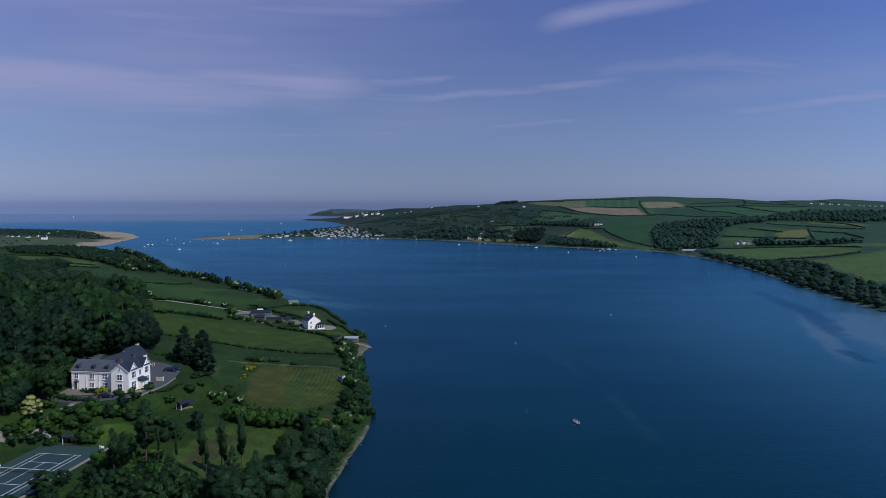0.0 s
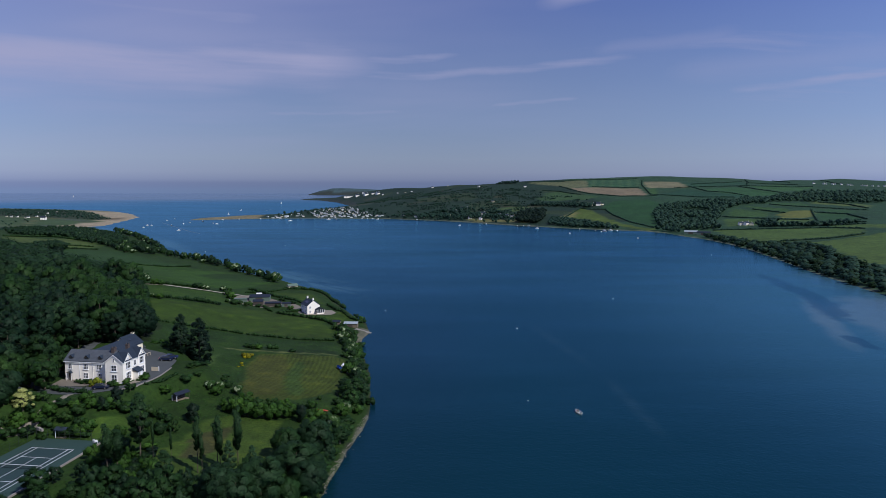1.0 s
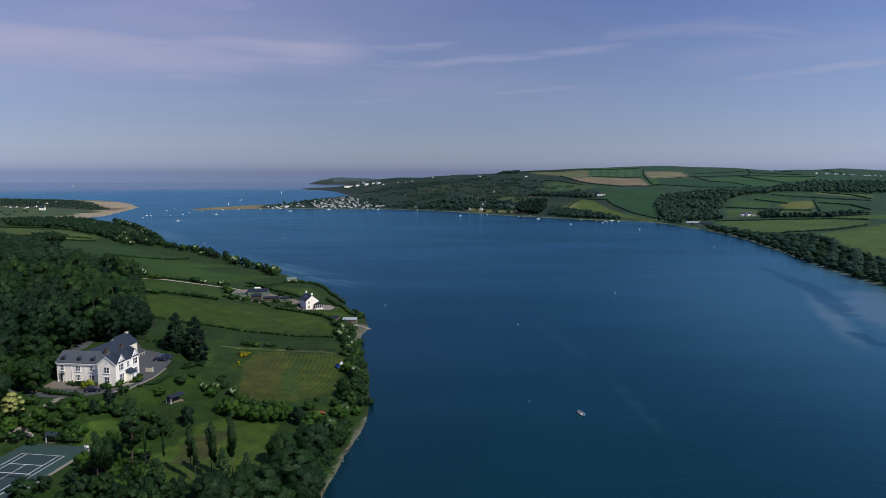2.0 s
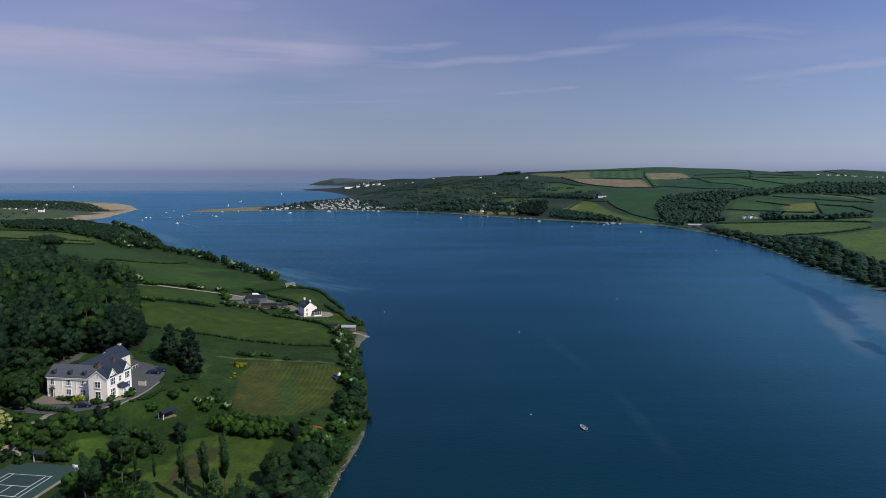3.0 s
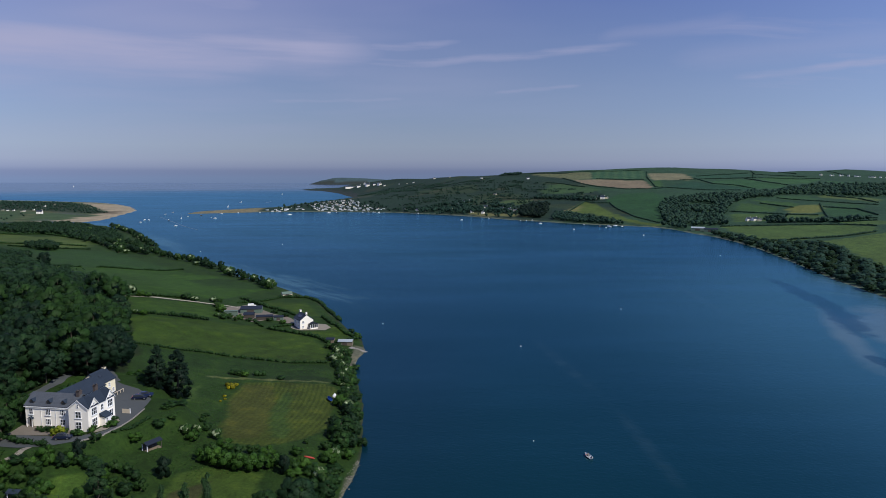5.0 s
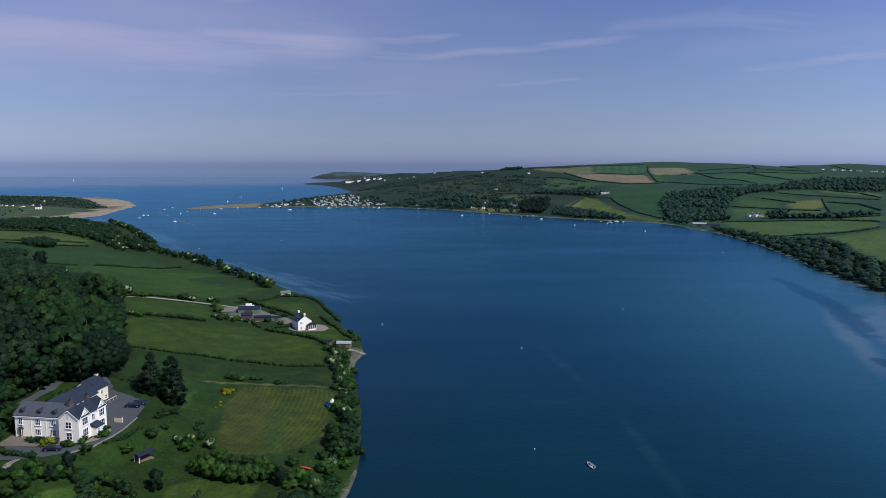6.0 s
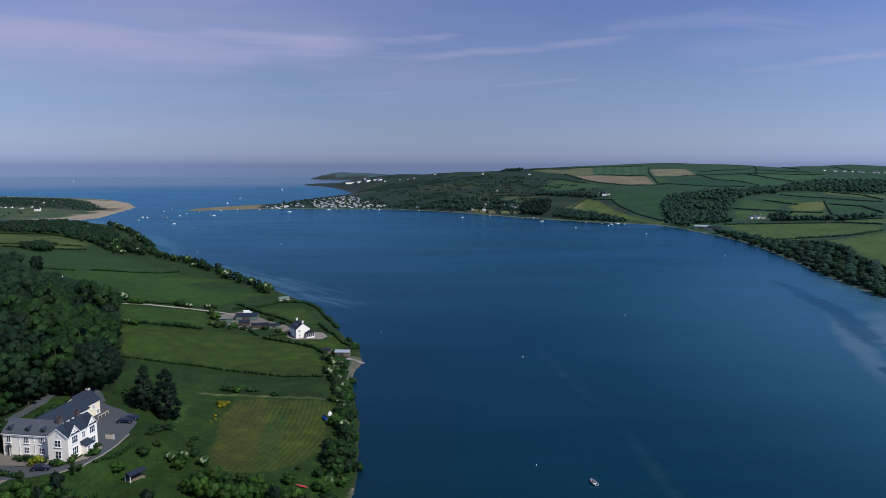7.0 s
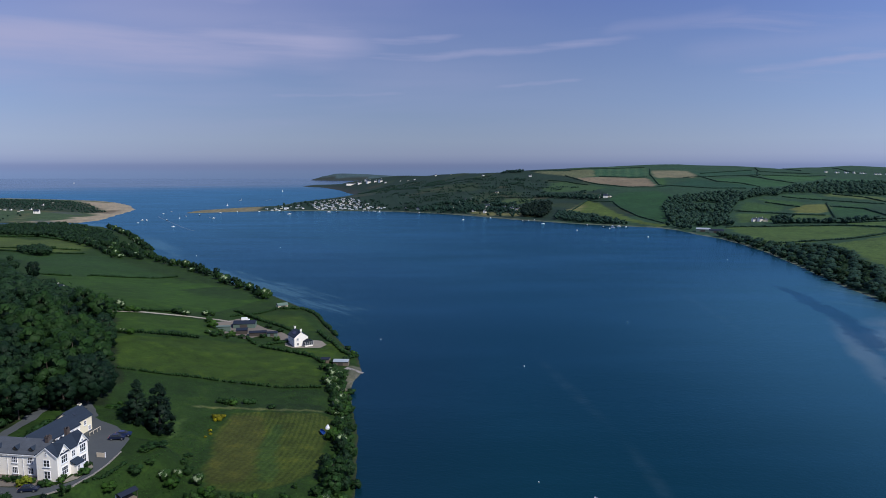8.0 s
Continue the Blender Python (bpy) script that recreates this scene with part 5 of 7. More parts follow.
tussocks("long_grass", [(-86, 256), (-79, 294), (-70, 247), (-65, 233), (-62, 218), (-74, 208), (-84, 216), (-83, 236)], 1.1, 401, "long rough grass on the slope below the house", LEAF_GRASS)
tussocks("rough_grass", [(-126, 316), (-94, 329), (-52, 331), (-46, 306), (-80, 306), (-90, 285), (-103, 272)], 1.3, 402, "rough tussocky grass between the fields", LEAF_GRASS)
tussocks("bank_grass", [(-74, 205), (-68, 214), (-48, 216), (-40, 232), (-31, 232), (-31, 212), (-45, 214)], 1.1, 403, "long grass round the hedge and shore", LEAF_GRASS)
tussocks("garden_grass", [(-112, 190), (-100, 205), (-84, 211), (-72, 205), (-72, 186), (-80, 178), (-84, 160), (-80, 150), (-70, 160), (-76, 184), (-80, 202), (-94, 202), (-94, 190)], 1.1, 404, "rough grass and weeds in the garden", LEAF_GRASS)

# ---------------------------------------------------------------- hedges of the west bank
BANK_HEDGE = "low field hedge with ragged hawthorn"
for i, (line, w, h, gap) in enumerate((
        (((-127, 312), (-101, 321), (-88, 322.5), (-65, 320.5), (-51, 327)), 1.3, 1.0, 0.22), (((-158, 359), (-152, 362), (-140, 366), (-130, 373), (-119, 378)), 2.5, 2.2, 0.0),
        (((-101, 397), (-95, 386), (-87, 379.5), (-73, 375), (-63, 371), (-56, 362)), 2.0, 1.7, 0.05), (((-80, 297), (-70, 298.5)), 2.4, 1.4, 0.3),
        (((-290, 539), (-268, 540)), 1.7, 1.1, 0.0), (((-259, 546), (-240, 575), (-218, 604)), 1.7, 1.1, 0.0), (((-437, 721), (-386, 718), (-364, 738)), 1.8, 1.4, 0.0), (((-96, 433), (-112, 447), (-128, 464)), 2.2, 1.8, 0.0),
        (((-70, 425), (-62, 408), (-55, 391), (-45, 378)), 1.8, 1.5, 0.0), (((-96, 433), (-88, 424), (-80, 416)), 1.8, 1.5, 0.0),
        (((-107, 481), (-92, 490), (-80, 474), (-70, 447), (-60, 424)), 2.4, 1.4, 0.0), (((-150, 430), (-164, 415), (-176, 406)), 1.8, 1.2, 0.1),
        (((-125, 447), (-112, 462), (-107, 478)), 1.6, 1.0, 0.3), 
        (((-383, 766), (-419, 752), (-460, 741), (-520, 720)), 2.2, 1.6, 0.0), (((-419, 841), (-450, 860), (-499, 888), (-540, 860)), 3.0, 2.2, 0.0),
        (((-70, 404), (-78, 398), (-88, 386)), 1.4, 1.1, 0.0), (((-43, 381), (-48, 370), (-53, 364)), 1.8, 1.5, 0.0),
        (((-106, 191.5), (-97, 190.6), (-90.5, 189.2)), 1.6, 1.8, 0.0), (((-87, 215), (-84, 219), (-82.5, 226)), 1.0, 0.7, 0.3),
        (((-112, 262), (-117, 250), (-117, 238)), 2.2, 1.4, 0.0), (((-128, 270), (-127.6, 250), (-127.8, 235), (-126.6, 220), (-123, 209)), 3.6, 3.4, 0.0),
        (((-130.5, 262), (-130.5, 245), (-130, 228), (-127, 213)), 4.0, 5.0, 0.0), (((-100, 206), (-108, 208), (-114, 211)), 1.6, 1.2, 0.2))):
    hedge(line, w, h, BANK_HEDGE, seed=200 + i, gaps=gap, group="field hedges")

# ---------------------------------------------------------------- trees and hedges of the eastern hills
SHORE_TREE = [tree_kind("shore_tree", "rounded tree in the belt along the river bank", "tree", 10, 5.0, 0.5, 14, 34, 0.58, (LEAF_HAZED, LEAF_WOOD)[i], 80 + i, limbs=2, r=0.3, lumps=0.38, group="river bank trees") for i in range(2)]
BELT = [(352, 952), (362, 940), (370, 905), (374, 850), (388, 826), (412, 800), (404, 752), (384, 690), (366, 630), (362, 560), (366, 470), (330, 440), (293, 446), (294, 500), (299, 530), (305, 590), (322, 680), (341, 780), (347, 862), (348, 929)]
for i, (x, y) in enumerate(scatter(BELT, 10.2, 22)):
    stand(SHORE_TREE[i % 2], x, y, pick.uniform(0.75, 1.12), pick.uniform(0.70, 1.0))
def ragged(ring, gap, seed):
    """A wood's places with glades and a broken edge."""
    return [q for q in scatter(ring, gap, seed) if float(ripple(np.float64(q[0]), np.float64(q[1]), 26)) > -0.62]


def thickets(ring, count, seed):
    """Patches of scrub, drawn out along the slope, inside a ring."""
    rng = np.random.default_rng(seed)
    out = []
    for x, y in strewn(ring, count, seed):
        size = rng.uniform(3, 13)
        out += [(x + rng.normal() * size, y + rng.normal() * size * 0.5) for _ in range(int(rng.integers(2, 4 + size)))]
    return out


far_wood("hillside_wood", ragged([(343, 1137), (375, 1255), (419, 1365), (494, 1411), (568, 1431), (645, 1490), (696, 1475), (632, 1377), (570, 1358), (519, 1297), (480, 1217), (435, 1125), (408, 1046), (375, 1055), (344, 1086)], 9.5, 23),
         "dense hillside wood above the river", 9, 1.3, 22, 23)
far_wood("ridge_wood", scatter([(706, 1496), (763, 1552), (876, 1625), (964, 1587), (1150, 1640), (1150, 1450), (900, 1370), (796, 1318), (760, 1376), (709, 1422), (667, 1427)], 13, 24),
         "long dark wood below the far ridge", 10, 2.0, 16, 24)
VILLAGE_SLOPE = [(-110, 1490), (-40, 1470), (30, 1520), (140, 1450), (136, 1330), (60, 1370), (-20, 1410)]
far_wood("valley_trees", scatter([(178, 1218), (198, 1278), (236, 1220), (268, 1153), (281, 1118), (252, 1126), (207, 1164)], 8, 27) + scatter([(175, 1514), (225, 1529), (304, 1448), (359, 1488), (323, 1459), (296, 1412), (239, 1469)], 9, 28)
         + scatter([(-9, 1426), (42, 1454), (115, 1364), (136, 1307), (72, 1357), (8, 1390)], 11, 25) + thickets(VILLAGE_SLOPE, 26, 43) + scatter([(325, 1090), (350, 1078), (352, 1030), (335, 1040)], 9, 29)
         + scatter([(464, 1046), (540, 1010), (600, 1020), (596, 1000), (540, 985), (460, 1030)], 9, 36) + scatter([(480, 1080), (500, 1100), (520, 1090), (500, 1060)], 8, 37),
         "dark clumps of trees on the lower slopes", 8, 1.5, 18, 30)
far_wood("conifer_copse", scatter([(132, 1262), (140, 1356), (169, 1400), (196, 1390), (186, 1309), (165, 1235)], 7, 26), "dark conifers in a copse above the village shore", 10, 1.4, 22, 26, LEAF_DARK)
MOORLAND = [(-60, 1470), (60, 1400), (150, 1300), (260, 1500), (330, 1560), (200, 1740), (60, 1960), (-130, 2250), (-260, 2350), (-230, 1800), (-140, 1600)]
far_wood("moor_scrub", thickets(MOORLAND, 34, 31) + thickets([(-60, 1900), (60, 1860), (200, 1800), (245, 1720), (205, 1590), (120, 1560), (20, 1480), (-40, 1560)], 34, 42),
         "gorse and heather scrub over the steep hillside", 3.6, 1.5, 6, 31)
far_wood("shore_scrub", strewn([(-370, 1480), (-290, 1500), (-200, 1480), (-110, 1475), (-160, 1600), (-250, 1610), (-330, 1540)], 17, 41) + strewn([(-120, 1458), (0, 1372), (110, 1260), (150, 1290), (40, 1420), (-100, 1500)], 15, 32) + scatter([(-380, 1500), (-300, 1520), (-240, 1600), (-180, 1640), (-300, 1640)], 16, 33),
         "trees and scrub along the village shore", 5.5, 1.5, 12, 32)
far_wood("bank_wood", scatter([(-608, 972), (-640, 1060), (-600, 1110), (-545, 1075), (-434, 948), (-376, 842), (-398, 806), (-473, 880), (-550, 888)], 8.5, 39) + scatter([(-425, 724), (-418, 742), (-402, 742), (-372, 700), (-384, 690)], 6, 40),
         "dense dark trees along the shore beyond the fields", 7, 1.2, 26, 39, LEAF_WOOD)
far_wood("dune_scrub", strewn([(-1500, 1900), (-1186, 1873), (-1009, 1826), (-911, 1751), (-778, 1562), (-669, 1399), (-692, 1362), (-770, 1405), (-820, 1413), (-901, 1434), (-1300, 1600)], 13, 34)
         + strewn([(-900, 1240), (-860, 1320), (-760, 1290), (-720, 1200), (-800, 1190)], 26, 35) + scatter([(-660, 1080), (-560, 1060), (-600, 1000), (-760, 960), (-900, 1100), (-800, 1180)], 24, 35),
         "dark scrub over the low dunes", 4.2, 1.6, 7, 34)
far_wood("hilltop_copse", scatter([(141, 1925), (160, 1960), (204, 1930), (196, 1900)], 7, 38), "small dark copse on the hilltop", 6, 1.6, 16, 38)
FAR_HEDGE = "dark hedgerow between hill fields"
for i, line in enumerate((
        ((296, 1811), (326, 1712), (346, 1647), (397, 1567), (447, 1551), (479, 1576)), ((547, 1943), (510, 1811), (496, 1725), (469, 1600)), ((615, 1767), (617, 1646), (655, 1613), (676, 1560)),
        ((469, 1600), (519, 1566), (561, 1531), (633, 1531)), ((569, 1733), (708, 1775), (804, 1817), (955, 1820)), ((744, 1778), (752, 1687), (780, 1611)),
        ((317, 1385), (310, 1291), (314, 1193), (333, 1118)), ((627, 1355), (652, 1291), (689, 1251), (721, 1197)), ((564, 1286), (575, 1236), (586, 1209)),
        ((481, 1216), (510, 1175), (535, 1134), (566, 1094)), ((739, 1387), (755, 1314), (742, 1231)), ((633, 1202), (662, 1156), (631, 1052)),
        ((394, 1032), (436, 1009), (526, 964), (550, 923)), ((375, 853), (429, 851), (462, 852), (521, 876)), ((647, 1241), (601, 1142), (555, 1044)),
        ((464, 1038), (509, 1016), (548, 990), (590, 987)), ((555, 1044), (583, 1023), (606, 1012)), ((220, 1290), (274, 1415), (292, 1393), (317, 1385)),
        ((222, 1909), (309, 1893), (408, 1937), (543, 1982)), ((642, 1825), (779, 1948), (855, 2017)), ((375, 1780), (491, 1772)),
        ((88, 1550), (187, 1509), (249, 1527)), ((245, 1754), (282, 1728), (322, 1654)), ((846, 1960), (771, 1790)),
        ((900, 2100), (860, 1980), (960, 1890)), ((1030, 2200), (980, 1990)), ((1290, 2400), (1180, 2050)))):
    hedge(line, 2.5, 2.2, FAR_HEDGE, leaf=0.9, per_metre=6, mat=LEAF_HAZED, seed=300 + i, group="hill hedges")


# ---------------------------------------------------------------- the white house
HOUSE = pose(-93.6, 215.2, 15.8, 0, 0, -8)
house = thing("country_house", HOUSE, "large white-rendered house with gables and slate roofs above the river", "house")


def facing(x, y, z, turn=0):
    """A place on a wall: turn 0 faces the front, 90 the river side."""
    return pose(x, y, z, 0, 0, turn)


def slated(name, bm, mat, label=""):
    return part(name, bm, mat, house, label)


def courses(parent, x0, x1, y0, y1, eave, top, ridge, mat, gap=0.42, over=0.25, sides=(0, 1)):
    """Slate courses: thin overlapping strips up each slope."""
    lo, hi = (y0, y1) if ridge == "x" else (x0, x1)
    a, b = (x0 - over, x1 + over) if ridge == "x" else (y0 - over, y1 + over)
    c = (lo + hi) / 2
    k = (top - eave) / (c - lo)
    n_rows = int((c - lo + over) / gap)
    for side in sides:
        for i in range(n_rows):
            p = lo - over + i * gap
            q = p + gap * 1.05
            z0, z1 = eave + k * (p - lo) + 0.25, eave + k * (q - lo) + 0.232
            if side:
                p, q = 2 * c - p, 2 * c - q
            part("slate_course", solid(bmesh.new(), [(p, z0 - 0.03), (p, z0), (q, z1), (q, z1 - 0.05)], ridge, a, b), mat, parent)


# main block by the river: a front gable and two gables on the river side
part("wall", gable_walls(-5.6, 0, 0, 11.3, 6.4, 8.45, "y", -0.8), RENDER_WHITE, house, "white rendered wall")
roof = slated("roof", pitched(-5.6, 0, 0, 11.3, 6.4, 8.45, "y"), SLATE, "dark slate roof")
courses(roof, -5.6, 0, 0, 11.3, 6.4, 8.45, "y", SLATE)
for v, half in ((2.4, 2.0), (9.2, 1.95)):
    part("gable", gable_walls(-3.2, 0.06, v - half, v + half, 6.3, 8.55, "x", -0.8), RENDER_WHITE, house, "white rendered gable")
    gr = part("gable_roof", pitched(-2.9, 0.06, v - half, v + half, 6.3, 8.55, "x", 0.2), SLATE, house, "dark slate gable roof")
    courses(gr, -2.9, 0.06, v - half, v + half, 6.3, 8.55, "x", SLATE, 0.42, 0.2)
    part("bargeboard", solid(solid(bmesh.new(), [(v - half - 0.25, 6.0), (v, 8.62), (v, 8.42), (v - half - 0.15, 5.9)], "x", 0.26, 0.32),
                             [(v + half + 0.25, 6.0), (v, 8.62), (v, 8.42), (v + half + 0.15, 5.9)], "x", 0.26, 0.32), PAINT_WHITE, house)
    window(house, facing(0.06, v, 0.9, 90), 2.2, 2.1, (2, 1))
    window(house, facing(0.06, v, 3.9, 90), 2.2, 2.0, (2, 1))
    window(house, facing(0.06, v, 6.5, 90), 0.7, 0.8, (1, 0), False)
window(house, facing(0.0, 5.8, 4.0, 90), 1.2, 1.7, (1, 1))
for z, w, h in ((0.6, 1.7, 2.0), (3.6, 1.7, 1.8)):
    window(house, facing(-2.8, 0, z), w, h, (1, 1))
window(house, facing(-2.8, 0, 6.3), 0.5, 1.1, (0, 1), False)
part("bargeboard", solid(solid(bmesh.new(), [(-5.85, 6.15), (-2.8, 8.52), (-2.8, 8.3), (-5.75, 6.05)], "y", -0.32, -0.26),
                         [(0.25, 6.15), (-2.8, 8.52), (-2.8, 8.3), (0.15, 6.05)], "y", -0.32, -0.26), PAINT_WHITE, house)
# porch on the river side
part("porch_roof", solid(bmesh.new(), [(-0.1, 3.3), (-0.1, 3.5), (1.9, 2.55), (1.9, 2.35)], "y", 4.3, 7.4), SLATE, house, "slate porch roof")
part("porch_wall", boxes((0.0, 1.6, 4.6, 7.1, -0.8, 2.35)), RENDER_WHITE, house)
window(house, facing(1.6, 5.4, 0.7, 90), 0.9, 1.4, (1, 1))
part("porch_door", boxes((1.58, 1.66, 6.1, 6.95, 0, 2.05)), PAINT_WHITE, house, "white panelled door")
# left wing, lower, with attic dormers
part("wing_wall", gable_walls(-19.6, -5.3, 1.7, 8.7, 5.75, 8.2, "x", -0.8), RENDER_WHITE, house, "white rendered wing wall")
wing = slated("wing_roof", pitched(-19.6, -5.0, 1.7, 8.7, 5.75, 8.2, "x"), SLATE_OLD, "weathered grey slate roof")
courses(wing, -19.6, -5.0, 1.7, 8.7, 5.75, 8.2, "x", SLATE_OLD)
part("gutter", boxes((-19.8, -5.7, 1.28, 1.42, 5.42, 5.56)), PAINT_WHITE, house, "white gutter")
for u in (-17.9, -12.9, -8.6):
    part("dormer", gable_walls(u - 0.6, u + 0.6, 2.1, 4.4, 6.75, 7.35, "y", 5.9), TIMBER_DARK, house, "small dark dormer")
    part("dormer_roof", pitched(u - 0.6, u + 0.6, 2.1, 4.4, 6.75, 7.35, "y", 0.15, 0.08), SLATE, house, "slate dormer roof")
    part("dormer_pane", boxes((u - 0.38, u + 0.38, 2.05, 2.12, 6.05, 6.70)), GLASS, house, "dark dormer glass")
    window(house, facing(u, 1.7, 3.3), 1.5 if u > -17 else 1.2, 1.7, (2, 1) if u > -17 else (1, 1))
for u in (-12.9, -8.6):
    window(house, facing(u, 1.7, 0.6), 1.5, 1.7, (2, 1))
part("front_door", boxes((-18.35, -17.45, 1.60, 1.72, 0.05, 2.1)), TIMBER_DARK, house, "dark front door")
part("door_canopy", solid(bmesh.new(), [(-18.7, 2.3), (-17.9, 2.8), (-17.1, 2.3), (-17.1, 2.2), (-17.9, 2.68), (-18.7, 2.2)], "y", 0.8, 1.72), SLATE, house)
for u in (-18.65, -17.15):
    part("canopy_post", boxes((u - 0.06, u + 0.06, 0.85, 0.97, 0, 2.25)), PAINT_WHITE, house)
for u in (-14.9, -5.65, -10.6):
    part("downpipe", rod(bmesh.new(), (u, 1.62, 0), (u, 1.62, 5.5), 0.05), PAINT_WHITE, house)
# long rear wing and the taller block behind it
part("rear_wall", gable_walls(-19.2, -11.6, 8.7, 24.2, 4.6, 7.1, "y", -0.8), RENDER_WHITE, house, "white rendered rear wall")
rear = slated("rear_roof", pitched(-19.2, -11.6, 8.7, 24.2, 4.6, 7.1, "y"), SLATE, "long dark slate roof")
courses(rear, -19.2, -11.6, 8.7, 24.2, 4.6, 7.1, "y", SLATE)
for v in (12.0, 15.0, 18.0, 21.0):
    window(house, facing(-11.6, v, 3.0, 90), 1.0, 1.2, (1, 1))
part("back_wall", gable_walls(-19.9, -13.2, 24.2, 31.4, 4.7, 7.5, "y", -0.8), RENDER_CREAM, house, "cream rendered wall")
back = slated("back_roof", pitched(-19.9, -13.2, 24.2, 31.4, 4.7, 7.5, "y"), SLATE, "dark slate roof with a skylight")
courses(back, -19.9, -13.2, 24.2, 31.4, 4.7, 7.5, "y", SLATE)
part("skylight", boxes((-0.35, 0.35, -0.45, 0.45, 0, 0.08)), GLASS, back, "pair of roof lights").matrix_basis = pose(-14.9, 26.6, 6.42, 0, 39.9, 0)
for v, z in ((25.6, 2.7), (28.4, 2.7), (30.2, 0.7)):
    window(house, facing(-13.2, v, z, 90), 1.0, 1.3, (1, 1))
part("deck", boxes((-13.0, -10.2, 26.0, 31.0, -0.5, 0.35)), TIMBER_PALE, house, "pale timber deck")
for v in (26.2, 27.8, 29.4, 30.8):
    part("deck_post", boxes((-10.35, -10.23, v, v + 0.12, 0.35, 1.4)), TIMBER_PALE, house)
part("deck_rail", boxes((-10.37, -10.21, 26.0, 31.0, 1.4, 1.5)), TIMBER_PALE, house)
# small link between the main block and the rear
part("link_wall", gable_walls(-9.0, -3.6, 11.3, 15.6, 3.6, 5.4, "x", -0.8), RENDER_WHITE, house, "white link building")
part("link_roof", pitched(-9.0, -3.6, 11.3, 15.6, 3.6, 5.4, "x"), SLATE, house, "slate link roof")
part("infill_wall", boxes((-11.6, -5.3, 8.5, 12.5, -0.8, 4.6)), RENDER_WHITE, house)
part("infill_roof", boxes((-11.7, -5.2, 8.6, 12.7, 4.62, 4.8)), SLATE, house, "flat lead roof")


def chimney(x, y, z, w, d, h, mat, pots):
    c = part("chimney", boxes((x - w / 2, x + w / 2, y - d / 2, y + d / 2, z - 2.2, z + h), (x - w / 2 - 0.07, x + w / 2 + 0.07, y - d / 2 - 0.07, y + d / 2 + 0.07, z + h - 0.22, z + h)), mat, house, "chimney stack")
    for i in range(pots):
        t = (i + 0.5) / pots - 0.5
        part("chimney_pot", rod(bmesh.new(), (x + t * w, y + (t * d if d > w else 0), z + h), (x + t * w, y + (t * d if d > w else 0), z + h + 0.4), 0.14, 0.11), BRICK_DARK, c)


chimney(-5.9, 4.9, 8.2, 0.9, 1.4, 1.1, BRICK_DARK, 2)
chimney(-5.4, 11.0, 7.0, 0.8, 1.1, 2.0, BRICK_DARK, 2)
chimney(-16.5, 31.0, 6.9, 0.7, 0.9, 1.0, RENDER_CREAM, 1)

# ---------------------------------------------------------------- drive, terrace, cars
def paved(name, ring, mat, label, lift=0.08):
    return tagged(drape(name, ring, mat, lift), label, "paving", kind="structure")


paved("drive", [(-107, 258), (-103, 254.5), (-96, 250), (-88.6, 242), (-87.4, 233), (-87.2, 226), (-87.6, 219), (-89.4, 213.2), (-93, 209.4), (-98, 206.4), (-103.5, 204.4), (-109, 203), (-114, 206), (-111, 213), (-104, 212.2),
                (-97, 212.6), (-91.8, 213.8), (-89.6, 217), (-89.2, 223), (-91.0, 226.6), (-94.6, 229.4), (-99.6, 232.5), (-101.4, 240), (-103.6, 247), (-107, 253)], TARMAC, "grey tarmac drive and parking in front of the house")
tagged(ribbon("lane", [(-112, 206), (-116, 201), (-122, 196), (-134, 190)], 3.2, TARMAC, 0.09), "narrow tarmac lane through the garden", "lane", kind="structure")
tagged(ribbon("back_drive", [(-107, 257), (-113, 266), (-121, 272)], 3.6, TARMAC, 0.09), "tarmac drive leading behind the house", "drive", kind="structure")
tagged(ribbon("upper_drive", [(-124.5, 278), (-124.6, 268), (-123.8, 252), (-124.0, 240), (-123.5, 226), (-119, 214), (-112, 209)], 3.4, TARMAC, 0.09), "tarmac drive below the wood", "drive", kind="structure")
paved("terrace", [(-93, 213.4), (-89.8, 217), (-89.6, 224), (-91.6, 226.5), (-91.8, 220)], GRAVEL, "gravel terrace in front of the porch", 0.12)
paved("forecourt", [(-114, 212.8), (-104, 212.6), (-98, 213.0), (-97.6, 217.4), (-105, 218.6), (-114, 219.8)], TRACK, "gravelled forecourt along the house front", 0.12)
kerb = thing("terrace_wall", pose(0, 0, 0), "low pale stone kerb round the drive", "wall")
edge = along([(-87.0, 233), (-86.8, 226), (-87.2, 219), (-89.0, 212.8), (-92.6, 209.0)], 1.1)
for i, (p, d) in enumerate(edge):
    b = part("kerbstone", boxes((-0.5, 0.5, -0.14, 0.14, -0.25, 0.28)), STONE, kerb)
    b.matrix_basis = pose(p.x, p.y, ground_z(p.x, p.y), 0, 0, math.degrees(math.atan2(d.y, d.x)))
screen = thing("garden_screen", pose(-91.9, 230.2, 15.55, 0, 0, -8), "low pale timber screen beside the parking", "fence")
for i in range(4):
    part("board", boxes((i * 0.6, i * 0.6 + 0.56, -0.04, 0.04, 0, 1.25)), TIMBER_PALE, screen)
part("post", boxes((2.4, 2.55, -0.08, 0.08, 0, 1.5)), PAINT_WHITE, screen)


